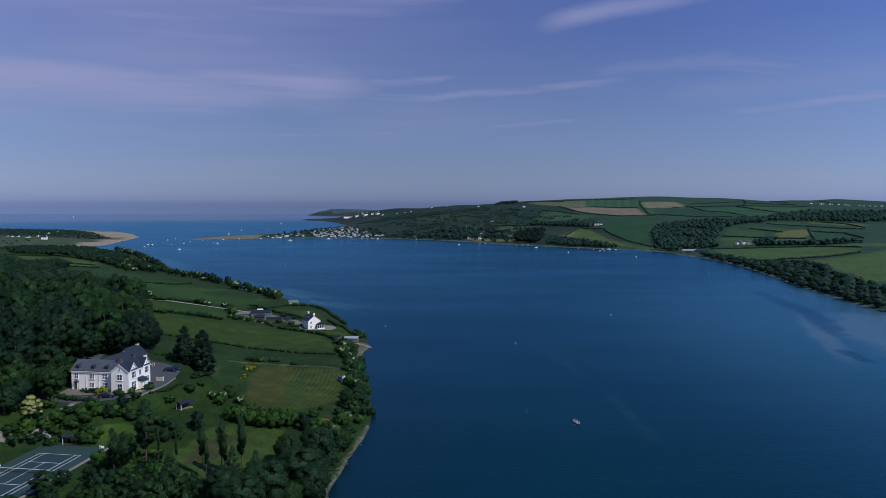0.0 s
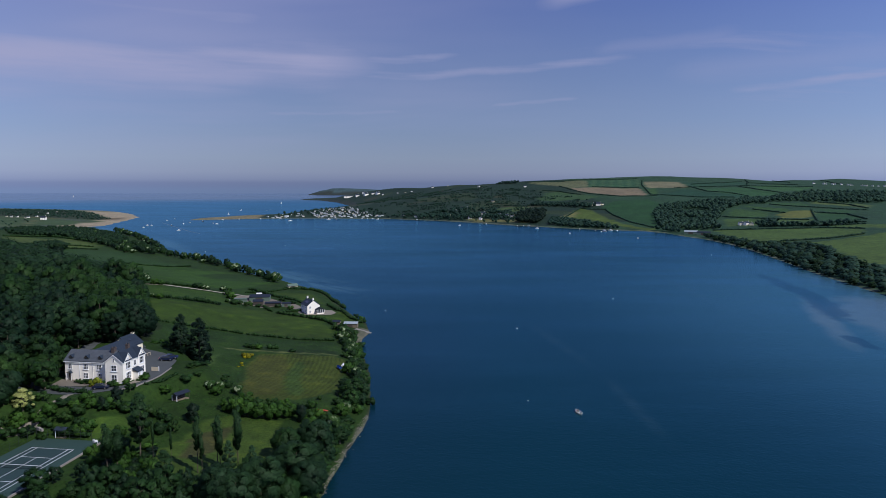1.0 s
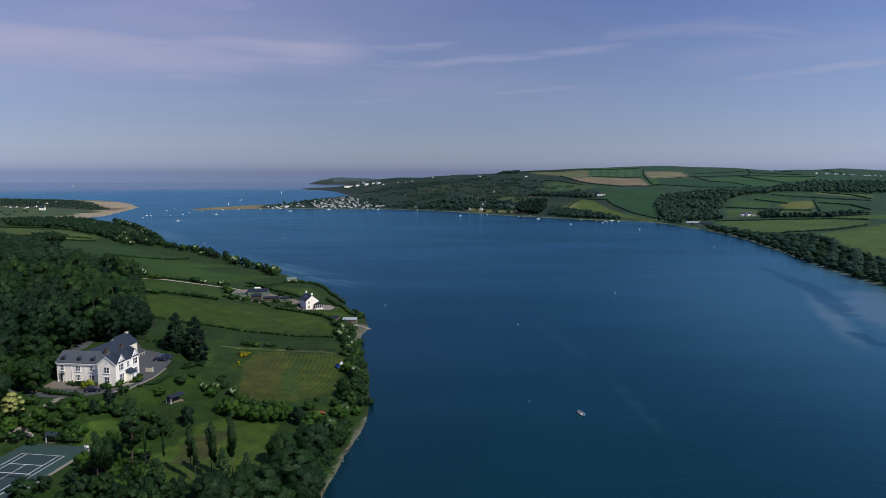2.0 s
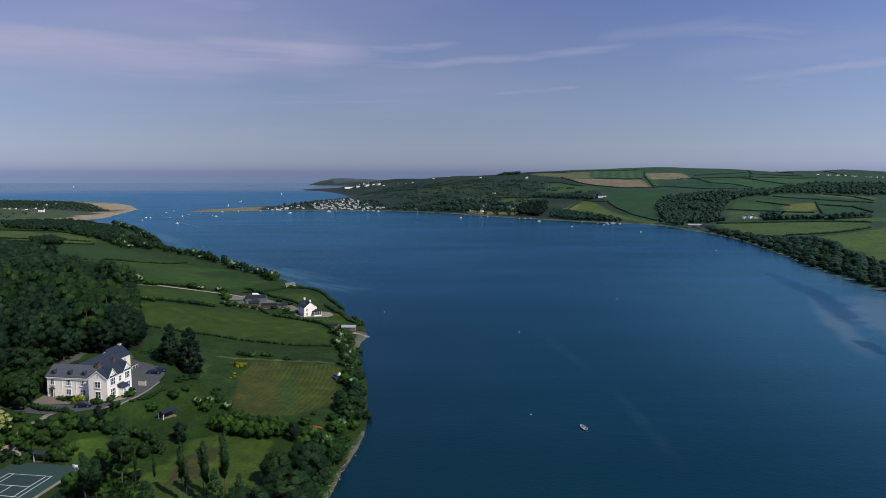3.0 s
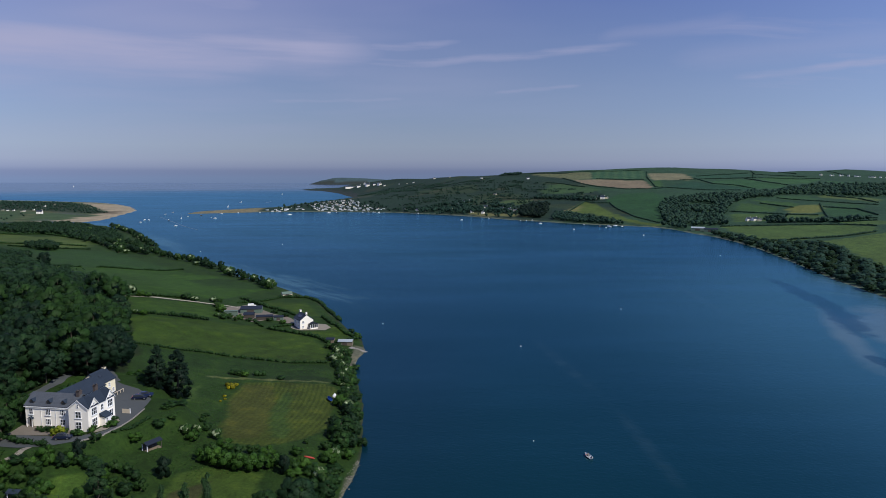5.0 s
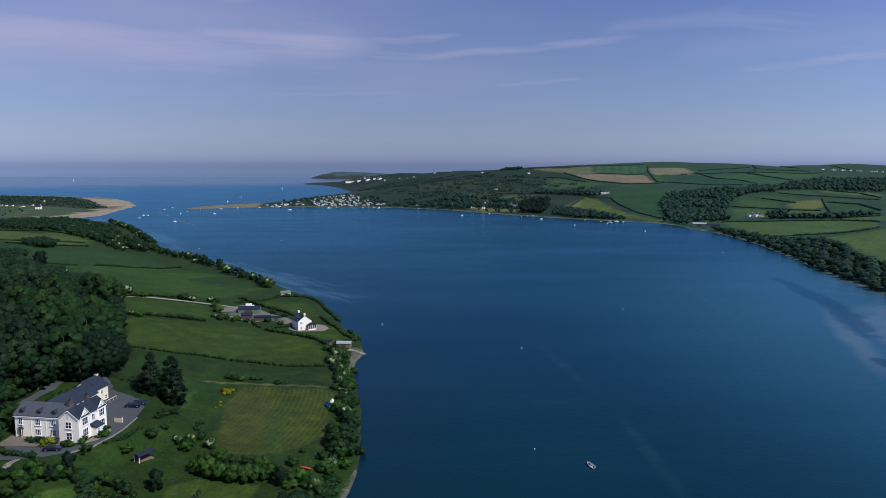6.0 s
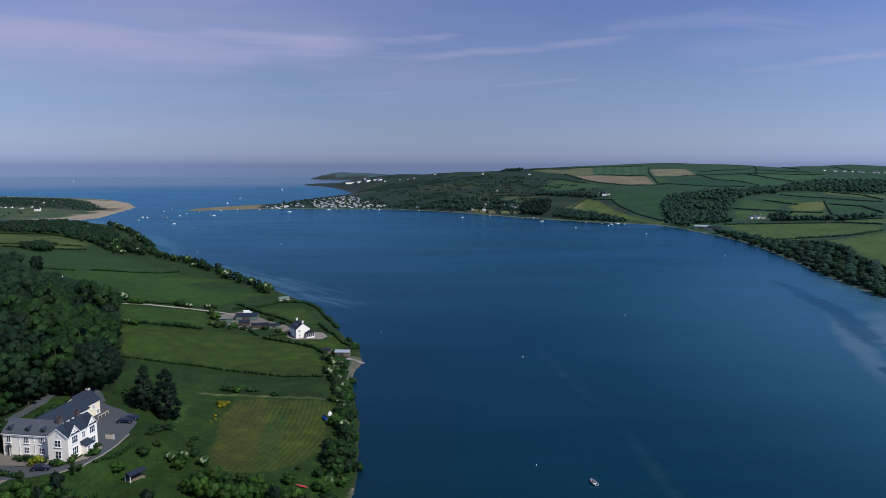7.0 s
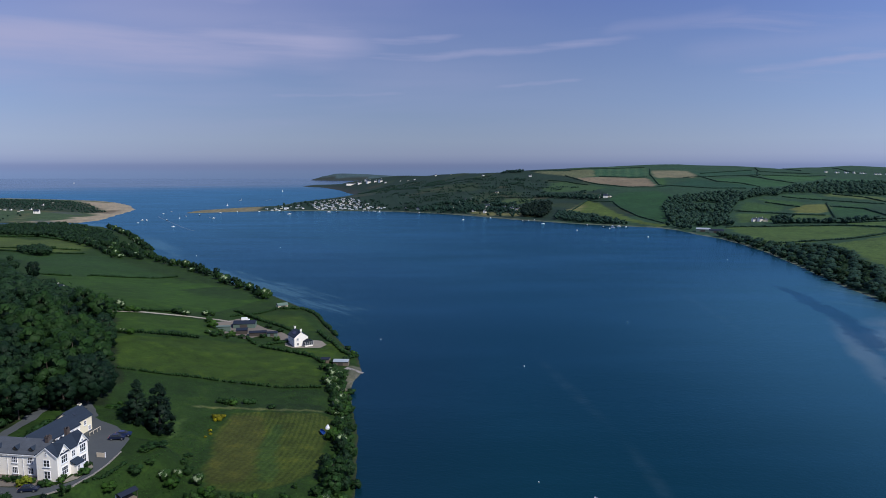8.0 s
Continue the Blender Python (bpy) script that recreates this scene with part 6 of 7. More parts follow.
def car(x, y, turn, paint, label):
    root = thing("car", pose(x, y, ground_z(x, y) + 0.1, 0, 0, turn), label, "car")
    bm = bmesh.new()
    solid(bm, [(-2.15, 0.32), (2.1, 0.32), (2.18, 0.62), (2.0, 0.80), (0.95, 0.92), (-2.0, 0.98), (-2.2, 0.72)], "y", -0.88, 0.88)
    bmesh.ops.bevel(bm, geom=bm.edges[:], offset=0.07, segments=2, affect="EDGES")
    part("body", bm, paint, root)
    bm = bmesh.new()
    solid(bm, [(-1.85, 0.94), (1.15, 0.88), (0.35, 1.42), (-1.35, 1.46)], "y", -0.74, 0.74)
    bmesh.ops.bevel(bm, geom=bm.edges[:], offset=0.06, segments=2, affect="EDGES")
    cab = part("cabin", bm, GLASS, root, "dark glazed cabin")
    part("roof_panel", boxes((-1.25, 0.28, -0.66, 0.66, 1.43, 1.49)), paint, cab)
    for sx in (-1.32, 1.35):
        for sy in (-0.82, 0.82):
            w = part("wheel", rod(bmesh.new(), (sx, sy - 0.10, 0.32), (sx, sy + 0.10, 0.32), 0.32, sides=14), RUBBER, root, "black tyre")
            part("rim", rod(bmesh.new(), (sx, sy - 0.115, 0.32), (sx, sy + 0.115, 0.32), 0.19, sides=10), METAL, w)
    for sy in (-0.6, 0.6):
        part("headlight", boxes((2.06, 2.16, sy - 0.18, sy + 0.18, 0.58, 0.72)), GLASS, root)
        part("tail_light", boxes((-2.2, -2.1, sy - 0.2, sy + 0.2, 0.72, 0.88)), RED, root)
    return root


car(-91.6, 241.0, 12, CAR_DARK, "dark blue car parked on the tarmac")
car(-90.9, 243.4, 14, CAR_BLUE, "blue car parked beside another car")
car(-97.8, 210.4, 8, CAR_DARK, "dark blue car parked on the drive before the house")

# ---------------------------------------------------------------- tennis court
COURT = pose(-95.6, 182.1, 9.5, 0, 0, -7.6)
court = thing("tennis_court", COURT, "dark green hard tennis court with white lines", "tennis court")
part("apron", boxes((-9.0, 9.0, -30.0, 6.0, -0.3, 0.10)), COURT_GREEN, court, "green painted surround")
part("playing_surface", boxes((-5.485, 5.485, -23.77, 0, 0.10, 0.115)), COURT_DARK, court, "darker green playing surface")
for b in ((-5.53, 5.53, -0.10, 0.0), (-5.53, 5.53, -23.87, -23.77), (-5.53, -5.40, -23.77, -0.1), (5.40, 5.53, -23.77, -0.1), (-4.19, -4.06, -23.77, -0.1), (4.06, 4.19, -23.77, -0.1),
          (-4.06, 4.06, -5.55, -5.42), (-4.06, 4.06, -18.35, -18.22), (-0.06, 0.06, -18.22, -5.55)):
    part("court_line", boxes((b[0], b[1], b[2], b[3], 0.117, 0.122)), PAINT_WHITE, court, "white painted line")
net = part("net", boxes(*[(-6.2, 6.2, -11.90, -11.88, 0.14 + 0.11 * i, 0.155 + 0.11 * i) for i in range(8)], *[(-6.2 + 0.2 * i, -6.185 + 0.2 * i, -11.895, -11.885, 0.14, 1.02) for i in range(63)]), NETTING, court, "dark net")
part("net_band", boxes((-6.2, 6.2, -11.93, -11.85, 1.02, 1.09)), PAINT_WHITE, net)
for x in (-6.3, 6.3):
    part("net_post", rod(bmesh.new(), (x, -11.89, 0.1), (x, -11.89, 1.15), 0.06), METAL, court)
part("retaining_edge", boxes((9.0, 9.35, -30.0, 6.0, -0.9, 0.35)), STONE, court, "pale stone edging")
court_fence = thing("court_fence", COURT, "thin wire fence with posts round the court", "fence")
for i in range(13):
    y = 6.0 - 3 * i
    part("post", rod(bmesh.new(), (-9.1, y, 0), (-9.1, y, 2.7), 0.035, sides=6), NETTING, court_fence)
for i in range(7):
    part("post", rod(bmesh.new(), (-9.1 + 3 * i, 6.1, 0), (-9.1 + 3 * i, 6.1, 2.7), 0.035, sides=6), NETTING, court_fence)
for z in (0.6, 1.3, 2.0, 2.65):
    part("wire", boxes((-9.12, -9.08, -30, 6.1, z, z + 0.02)), NETTING, court_fence)
    part("wire", boxes((-9.1, 9.0, 6.08, 6.12, z, z + 0.02)), NETTING, court_fence)


def bench(x, y, z, turn):
    root = thing("garden_chair", pose(x, y, z, 0, 0, turn), "white plastic chair beside the court", "chair", group="court chairs")
    part("seat", boxes((-0.3, 0.3, -0.28, 0.28, 0.40, 0.46)), PAINT_WHITE, root)
    part("backrest", boxes((-0.3, 0.3, 0.25, 0.31, 0.46, 0.95)), PAINT_WHITE, root)
    for a in (-0.26, 0.26):
        for b in (-0.24, 0.26):
            part("leg", boxes((a - 0.03, a + 0.03, b - 0.03, b + 0.03, 0, 0.4)), PAINT_WHITE, root)
        part("armrest", boxes((a - 0.04, a + 0.04, -0.28, 0.28, 0.62, 0.66)), PAINT_WHITE, root)
    return root


for u, v, a in ((8.2, 4.6, 200), (7.5, 5.0, 160), (-8.6, -9.6, 80), (-8.5, -10.6, 100)):
    p = COURT @ Vector((u, v, 0.10))
    bench(p.x, p.y, p.z, a)

# ---------------------------------------------------------------- garden shelters
def shelter(name, x, y, turn, w, d, h, roof_mat, label, open_front=True):
    root = thing(name, pose(x, y, ground_z(x, y), 0, 0, turn), label, "shelter")
    for a in (-w / 2, w / 2):
        for b in (-d / 2, d / 2):
            part("post", boxes((a - 0.07, a + 0.07, b - 0.07, b + 0.07, -0.6, h)), PAINT_WHITE if a < 0 else TIMBER_DARK, root)
    part("back_wall", boxes((-w / 2, w / 2, d / 2 - 0.06, d / 2, 0, h - 0.05)), TIMBER_DARK, root, "dark timber back wall")
    part("roof", solid(bmesh.new(), [(-d / 2 - 0.35, h - 0.05), (0.0, h + 0.55), (d / 2 + 0.3, h), (d / 2 + 0.3, h + 0.1), (0.0, h + 0.67), (-d / 2 - 0.35, h + 0.06)], "x", -w / 2 - 0.3, w / 2 + 0.3), roof_mat, root, "dark slate roof")
    part("bench_seat", boxes((-w / 2 + 0.2, w / 2 - 0.2, d / 2 - 0.6, d / 2 - 0.08, 0.42, 0.48)), TIMBER, root)
    part("floor_slab", boxes((-w / 2, w / 2, -d / 2, d / 2, -0.4, 0.05)), TIMBER, root)
    return root


shelter("summerhouse", -77.4, 215.6, 62, 4.4, 1.9, 1.8, TIN_DARK, "open-fronted timber summerhouse on the grass slope")
shelter("garden_hut", -97.6, 189.9, -8, 2.6, 1.6, 1.9, SLATE, "small white-posted garden hut beside the tennis court")
for i, (x, y, h) in enumerate(((-122.6, 262.0, 8.0),)):
    pole = thing("utility_pole", pose(x, y, ground_z(x, y)), "wooden utility pole beside the drive", "pole", group="poles")
    part("shaft", rod(bmesh.new(), (0, 0, -0.5), (0, 0, h), 0.13, 0.09), TIMBER_DARK, pole)
    part("crossarm", boxes((-0.7, 0.7, -0.05, 0.05, h - 0.6, h - 0.5)), TIMBER_DARK, pole)
path_posts = thing("garden_steps", pose(-104.6, 190.2, ground_z(-104.6, 190.2), 0, 0, -30), "pale stone garden steps and wall", "wall")
for i in range(7):
    part("stone", boxes((i * 0.9 - 3, i * 0.9 - 2.15, -0.25 - 0.05 * (i % 2), 0.25, -0.3, 0.35 + 0.1 * (i % 3))), STONE, path_posts)
tagged(ribbon("garden_path", [(-103, 205), (-102, 198), (-105, 190.5), (-110, 186.5), (-116, 183)], 1.3, GRAVEL, 0.09), "pale gravel garden path", "path", kind="structure")


# ---------------------------------------------------------------- cottage by the shore
cottage = thing("cottage", pose(-72.0, 390.2, 2.9, 0, 0, 33), "white-rendered cottage with a dark slate roof near the shore", "house")
part("wall", gable_walls(-3.6, 3.6, 0, 9.0, 4.7, 7.4, "y", -0.6), RENDER_WHITE, cottage, "white rendered wall")
c_roof = part("roof", pitched(-3.6, 3.6, 0, 9.0, 4.7, 7.4, "y"), SLATE, cottage, "dark slate roof with solar panels")
for i in range(3):
    part("solar_panel", boxes((-0.8, 0.8, -0.55, 0.55, 0, 0.06)), SOLAR, c_roof).matrix_basis = pose(-1.9, 3.0 + i * 1.25, 6.28, 0, -37, 0)
for y in (0.5, 8.5):
    st = part("chimney", boxes((-0.4, 0.4, y - 0.45, y + 0.45, 6.4, 8.7), (-0.46, 0.46, y - 0.51, y + 0.51, 8.5, 8.7)), RENDER_WHITE, cottage, "white chimney stack")
    part("chimney_pot", rod(bmesh.new(), (0, y, 8.7), (0, y, 9.1), 0.14, 0.11), BRICK_DARK, st)
for x, z in ((-1.9, 3.1), (-1.9, 0.8)):
    window(cottage, pose(x, 0, z), 1.1, 1.2, (1, 1))
for y in (2.2, 6.6):
    for z in (0.8, 3.0):
        window(cottage, pose(-3.6, y, z, 0, 0, -90), 1.0, 1.2, (1, 1))
part("conservatory", boxes((1.0, 5.2, -2.4, 1.2, -0.5, 0.7)), RENDER_WHITE, cottage, "low conservatory wall")
part("conservatory_roof", pitched(1.0, 5.2, -2.4, 1.2, 2.5, 3.5, "y", 0.15, 0.08), TIN_DARK, cottage, "grey conservatory roof")
part("conservatory_glass", boxes((1.05, 5.15, -2.35, 1.15, 0.7, 2.5)), GLASS, cottage, "conservatory glazing")
part("conservatory_gable", gable_walls(1.05, 5.15, -2.34, -2.26, 2.5, 3.45, "y", 2.5), GLASS, cottage)
for x in (1.05, 2.05, 3.1, 4.15, 5.15):
    part("mullion", boxes((x - 0.07, x + 0.07, -2.44, -2.30, 0.7, 2.55)), PAINT_WHITE, cottage)
for y in (-1.2, 0.0, 1.1):
    part("mullion", boxes((5.10, 5.24, y - 0.07, y + 0.07, 0.7, 2.55)), PAINT_WHITE, cottage)
paved("yard", [(-80, 389), (-75, 386.5), (-62, 387), (-60, 393), (-64, 401), (-75, 409), (-83, 404)], GRAVEL, "pale gravel yard round the cottage", 0.1)
# tarmac laid where the cottage's shadow falls; the dark sheet stands for both
paved("cottage_drive", [(-83, 404), (-80.5, 391), (-75.5, 388), (-76.5, 398), (-79, 406)], TARMAC, "blue-grey tarmac drive with the cottage's shadow in its colour", 0.16)
paved("farmyard", [(-127, 421), (-119, 443), (-110, 437), (-97, 421), (-85, 412), (-79, 404), (-84, 399), (-96, 407), (-103, 396), (-106, 405), (-117, 410)], TRACK, "bare stony farmyard", 0.1)
tagged(ribbon("farm_track", [(-196, 398), (-178, 407), (-160, 413), (-141, 427), (-127, 432), (-117, 433)], 2.8, PALE_TRACK, 0.1), "pale stony farm track between the fields", "track", kind="structure")


def barn(name, x, y, turn, w, d, eave, top, wall, roof, label, lean=False, door=True):
    root = thing(name, pose(x, y, max(ground_z(x, y), 0.6), 0, 0, turn), label, "shed")
    eave, top = eave * 0.88, top * 0.86
    part("wall", gable_walls(-w / 2, w / 2, -d / 2, d / 2, eave, top, "x", -0.8), wall, root)
    part("roof", pitched(-w / 2, w / 2, -d / 2, d / 2, eave, top, "x", 0.25, 0.1), roof, root)
    if door:
        part("door", boxes((-w * 0.2, w * 0.15, -d / 2 - 0.06, -d / 2 + 0.02, 0, eave * 0.8)), TIMBER_DARK, root, "dark doorway")
    return root


barn("barn", -110.5, 426.0, 8, 11.5, 7.5, 2.9, 4.2, TIN_GREEN, TIN_DARK, "large farm barn with a dark metal roof")
barn("grey_shed", -107.8, 411.5, 8, 5.4, 4.6, 2.4, 3.4, TIMBER_DARK, TIN_DARK, "small dark farm shed in the yard")
barn("open_shed", -98.2, 407.0, 10, 8.6, 4.0, 2.2, 2.9, TIMBER_DARK, TIN_DARK, "long low open-fronted shed")
barn("green_shed", -90.4, 406.0, 10, 5.0, 3.4, 2.2, 2.8, TIN_GREEN, TIN_DARK, "low green metal shed")
barn("container", -119.0, 415.5, 8, 7.0, 2.8, 2.5, 2.75, TIN_GREEN, TIN_GREEN, "green metal storage container", door=False)
barn("boat_shed", -48.0, 363.6, -2, 6.6, 4.0, 2.1, 2.9, TIMBER, TIN_PALE, "shore shed with a pale metal roof")
barn("lean_shed", -55.4, 364.8, -2, 3.6, 3.6, 2.0, 2.6, TIMBER, TIN_DARK, "small shed beside the shore")
barn("shore_hut", -105.2, 488.5, 30, 6.4, 4.2, 2.2, 3.6, TIMBER_PALE, TIN_GREEN, "weathered hut above the beach")
barn("river_barn", 353, 1008, -20, 18, 10, 4.0, 6.0, TIN_GREEN, TIN_PALE, "pale metal barn by the river")
barn("river_shed", 362, 984, -20, 18, 10, 4.0, 5.6, TIN_GREEN, TIN_DARK, "dark metal shed by the river")
van = thing("van", pose(-113.5, 437.2, ground_z(-113.5, 437.2) + 0.1, 0, 0, 15), "white van parked behind the barn", "van")
bm = solid(bmesh.new(), [(-2.4, 0.35), (2.4, 0.35), (2.4, 1.1), (1.5, 1.25), (1.0, 2.1), (-2.4, 2.15)], "y", -0.95, 0.95)
bmesh.ops.bevel(bm, geom=bm.edges[:], offset=0.08, segments=2, affect="EDGES")
part("body", bm, HULL_WHITE, van)
part("windscreen", solid(bmesh.new(), [(1.52, 1.28), (1.56, 1.28), (1.08, 2.0), (1.04, 2.0)], "y", -0.8, 0.8), GLASS, van)
for sx in (-1.5, 1.5):
    for sy in (-0.9, 0.9):
        part("wheel", rod(bmesh.new(), (sx, sy - 0.1, 0.34), (sx, sy + 0.1, 0.34), 0.34, sides=12), RUBBER, van, "black tyre")
slip = thing("slipway", pose(-41.2, 356.8, 0, 0, 0, -22), "stone slipway running down into the river", "slipway")
for i in range(9):
    part("stone_course", boxes((i * 1.0 - 4.5, i * 1.0 - 3.52, -1.5 + 0.08 * i, 1.5 - 0.08 * i, -1.2, 1.45 - 0.16 * i), ), STONE, slip)
log_ob = thing("red_kayak", pose(-37.9, 225.2, ground_z(-37.9, 225.2) + 0.35, 0, 0, -25), "red kayak lying in the long grass", "kayak")
bm = bmesh.new()
bmesh.ops.create_uvsphere(bm, u_segments=12, v_segments=8, radius=1.0, matrix=Matrix.Diagonal((2.0, 0.36, 0.26, 1)))
part("hull", bm, RED, log_ob)


# ---------------------------------------------------------------- boats
def hull_mesh(long_, wide, deep, open_top=True):
    """A boat's shell: stations from stern to stem."""
    bm = bmesh.new()
    rings = []
    for i in range(9):
        t = i / 8
        w = wide / 2 * (1 - max(0, t - 0.35) ** 2.2 * 2.55) * (0.86 + 0.14 * min(1, t * 4))
        w = max(w, 0.03)
        sheer = deep * (0.92 + 0.25 * t * t)
        x = -long_ / 2 + long_ * t
        rings.append([bm.verts.new((x, s * w * k, z)) for s, k, z in ((-1, 1, sheer), (-1, 0.82, deep * 0.3), (0, 0, -deep * 0.25 + 0.2 * deep * t), (1, 0.82, deep * 0.3), (1, 1, sheer))])
    for a, b in zip(rings, rings[1:]):
        for k in range(4):
            bm.faces.new((a[k], b[k], b[k + 1], a[k + 1]))
    bm.faces.new(rings[0][::-1])
    if not open_top:
        for a, b in zip(rings, rings[1:]):
            bm.faces.new((a[4], b[4], b[0], a[0]))
    else:
        geom = bmesh.ops.solidify(bm, geom=bm.faces[:], thickness=0.06)
    bmesh.ops.recalc_face_normals(bm, faces=bm.faces[:])
    return bm


dinghy = thing("motor_dinghy", pose(42.2, 237.2, 0.05, 0, 0, 108) @ Matrix.Diagonal((0.8, 0.8, 0.8, 1)), "white open motor dinghy on the river", "boat")
part("hull", hull_mesh(4.6, 1.9, 0.75), HULL_WHITE, dinghy, "white hull")
part("deck_floor", boxes((-2.0, 1.3, -0.72, 0.72, 0.12, 0.18)), BOAT_INSIDE, dinghy, "dark grey floor")
part("console", boxes((-0.3, 0.3, -0.35, 0.35, 0.18, 0.95), (0.1, 0.3, -0.3, 0.3, 0.95, 1.25)), BOAT_INSIDE, dinghy)
for x in (-1.35, 0.95):
    part("thwart", boxes((x - 0.16, x + 0.16, -0.72, 0.72, 0.46, 0.54)), RED if x > 0 else HULL_WHITE, dinghy)
outboard = part("outboard", boxes((-2.62, -2.26, -0.2, 0.2, 0.45, 1.1)), HULL_DARK, dinghy, "dark outboard motor")
part("motor_leg", boxes((-2.50, -2.36, -0.06, 0.06, -0.4, 0.45)), HULL_DARK, outboard)


def small_buoy(x, y, r=0.32, mat=None):
    root = thing("mooring_buoy", pose(x, y, 0), "small pale mooring buoy", "buoy", group="mooring buoys")
    bm = bmesh.new()
    bmesh.ops.create_uvsphere(bm, u_segments=12, v_segments=8, radius=r, matrix=Matrix.Translation((0, 0, r * 0.5)))
    part("float", bm, mat or HULL_WHITE, root)
    part("ring", rod(bmesh.new(), (0, 0, r * 1.4), (0, 0, r * 1.85), 0.05), METAL, root)


for x, y in ((27.5, 248.9), (-258, 757), (-189, 830), (-35, 415), (107, 457), (275, 729), (36, 366)):
    small_buoy(x, y, 0.20 if y < 300 else 0.30)
for x, y, turn, mat, label, name in ((-40.2, 282.6, 96, HULL_WHITE, "upturned white rowing boat on the grass", "rowing_boat"), (-40.9, 276.4, 118, HULL_BLUE, "blue rowing boat on the grass", "blue_boat")):
    root = thing(name, pose(x, y, ground_z(x, y) + 0.6, 180 if mat == HULL_WHITE else 0, 0, turn) if mat == HULL_WHITE else pose(x, y, ground_z(x, y) + 0.35, 0, 0, turn), label, "boat")
    part("hull", hull_mesh(3.6, 1.5, 0.65, mat == HULL_BLUE), mat, root)
    part("keel", boxes((-1.4, 1.1, -0.05, 0.05, -0.24, -0.08)), mat, root)

YACHT = thing("moored_yacht", pose(-302, 1364, 0, 0, 0, 40), "white yacht at its mooring", "boat", group="moored boats")
part("hull", hull_mesh(8.5, 2.8, 1.2, False), HULL_WHITE, YACHT)
part("cabin", boxes((-1.5, 1.8, -0.9, 0.9, 1.2, 1.9)), HULL_WHITE, YACHT)
part("mast", rod(bmesh.new(), (0.6, 0, 1.2), (0.6, 0, 11), 0.09, 0.06), METAL, YACHT)
part("boom", rod(bmesh.new(), (0.6, 0, 2.4), (-3.2, 0, 2.5), 0.12, 0.12), HULL_BLUE, YACHT)
LAUNCH = thing("moored_launch", pose(-237, 1422, 0, 0, 0, 10), "small white motor launch at its mooring", "boat", group="moored boats")
part("hull", hull_mesh(7.5, 2.6, 1.3, False), HULL_WHITE, LAUNCH)
part("wheelhouse", boxes((-0.6, 1.4, -0.9, 0.9, 1.3, 2.7)), HULL_WHITE, LAUNCH)
part("screen", boxes((1.38, 1.44, -0.8, 0.8, 1.9, 2.5)), GLASS, LAUNCH)
WORK = thing("work_boat", pose(-56, 1387, 0, 0, 0, 70), "dark work boat at its mooring", "boat", group="moored boats")
part("hull", hull_mesh(8.5, 3.0, 1.4, False), HULL_DARK, WORK)
part("wheelhouse", boxes((0.2, 2.0, -0.9, 0.9, 1.4, 3.0)), HULL_WHITE, WORK)
for i, (x, y) in enumerate(((-501, 1163), (-518, 1217), (-511, 1217), (-548, 1378), (-476, 1217), (-555, 1434), (-415, 1091), (-472, 1262), (-478, 1309), (-466, 1344), (-424, 1278), (-412, 1262), (-509, 1642), (-553, 1882),
                            (-220, 1420), (-146, 1442), (-137, 1423), (26, 1225), (75, 1271), (125, 1199), (136, 1214), (146, 1216), (151, 1147), (184, 1036), (234, 1089), (238, 1068), (250, 1102), (260, 1102),
                            (259, 944), (-340, 1452), (-380, 1440), (-420, 1425), (-445, 1398), (-172, 1449), (-160, 1447), (-150, 1450), (-138, 1444), (246, 1080), (268, 1092), (215, 1118))):
    kind = (LAUNCH, LAUNCH, YACHT, LAUNCH, WORK)[i % 5]
    s = (0.55, 0.8, 0.62, 0.72, 0.5)[(i * 3) % 5]
    copy_thing(kind, pose(x, y, 0, 0, 0, (i * 67) % 360) @ Matrix.Diagonal((s, s, s, 1)))
pontoon = thing("pontoon", pose(338, 716, 0.1, 0, 0, 78), "white pontoon moored at the river bank", "pontoon")
part("float", boxes((-6, 6, -1.6, 1.6, -0.3, 0.7)), HULL_WHITE, pontoon)
part("rail", boxes((-6, 6, 1.5, 1.6, 0.7, 1.6)), PAINT_WHITE, pontoon)
SAIL = thing("sailing_boat", pose(-586, 2495, 0, 0, 0, 60) @ Matrix.Diagonal((0.65, 0.65, 0.65, 1)), "small boat under a white sail out at sea", "boat", group="sailing boats")
part("hull", hull_mesh(9, 2.8, 1.2, False), HULL_WHITE, SAIL)
part("sail", solid(bmesh.new(), [(-4, 2), (0.8, 2), (0.8, 13)], "y", -0.04, 0.04), HULL_WHITE, SAIL, "white triangular sail")
part("mast", rod(bmesh.new(), (0.9, 0, 1), (0.9, 0, 13.5), 0.1, 0.07), METAL, SAIL)
for x, y, turn, k in ((-1966, 3674, 20, 1.1), (-553, 1896, 80, 0.62), (-514, 1659, 40, 0.55)):
    copy_thing(SAIL, pose(x, y, 0, 0, 0, turn) @ Matrix.Diagonal((k, k, k, 1)))
for i, (line, w) in enumerate(((((-529, 1307), (-476, 1216), (-395, 1079), (-359, 1027)), 1.0), (((-487, 1953), (-484, 1881)), 2.0))):
    pts = along(line, 12)
    xs = np.array([[p.x - d.y * w * k, ] * 1 + [p.x + d.y * w * k] for (p, d), k in zip(pts, 0.35 + 0.65 * np.abs(np.sin(np.arange(len(pts)) * 1.9)))])
    ys = np.array([[p.y + d.x * w * k, ] * 1 + [p.y - d.x * w * k] for (p, d), k in zip(pts, 0.35 + 0.65 * np.abs(np.sin(np.arange(len(pts)) * 1.9)))])
    tagged(sheet("foam_line", xs[:, ::-1], ys[:, ::-1], xs * 0 + 0.03, FOAM), "faint line of foam on the river", "foam", kind="structure")


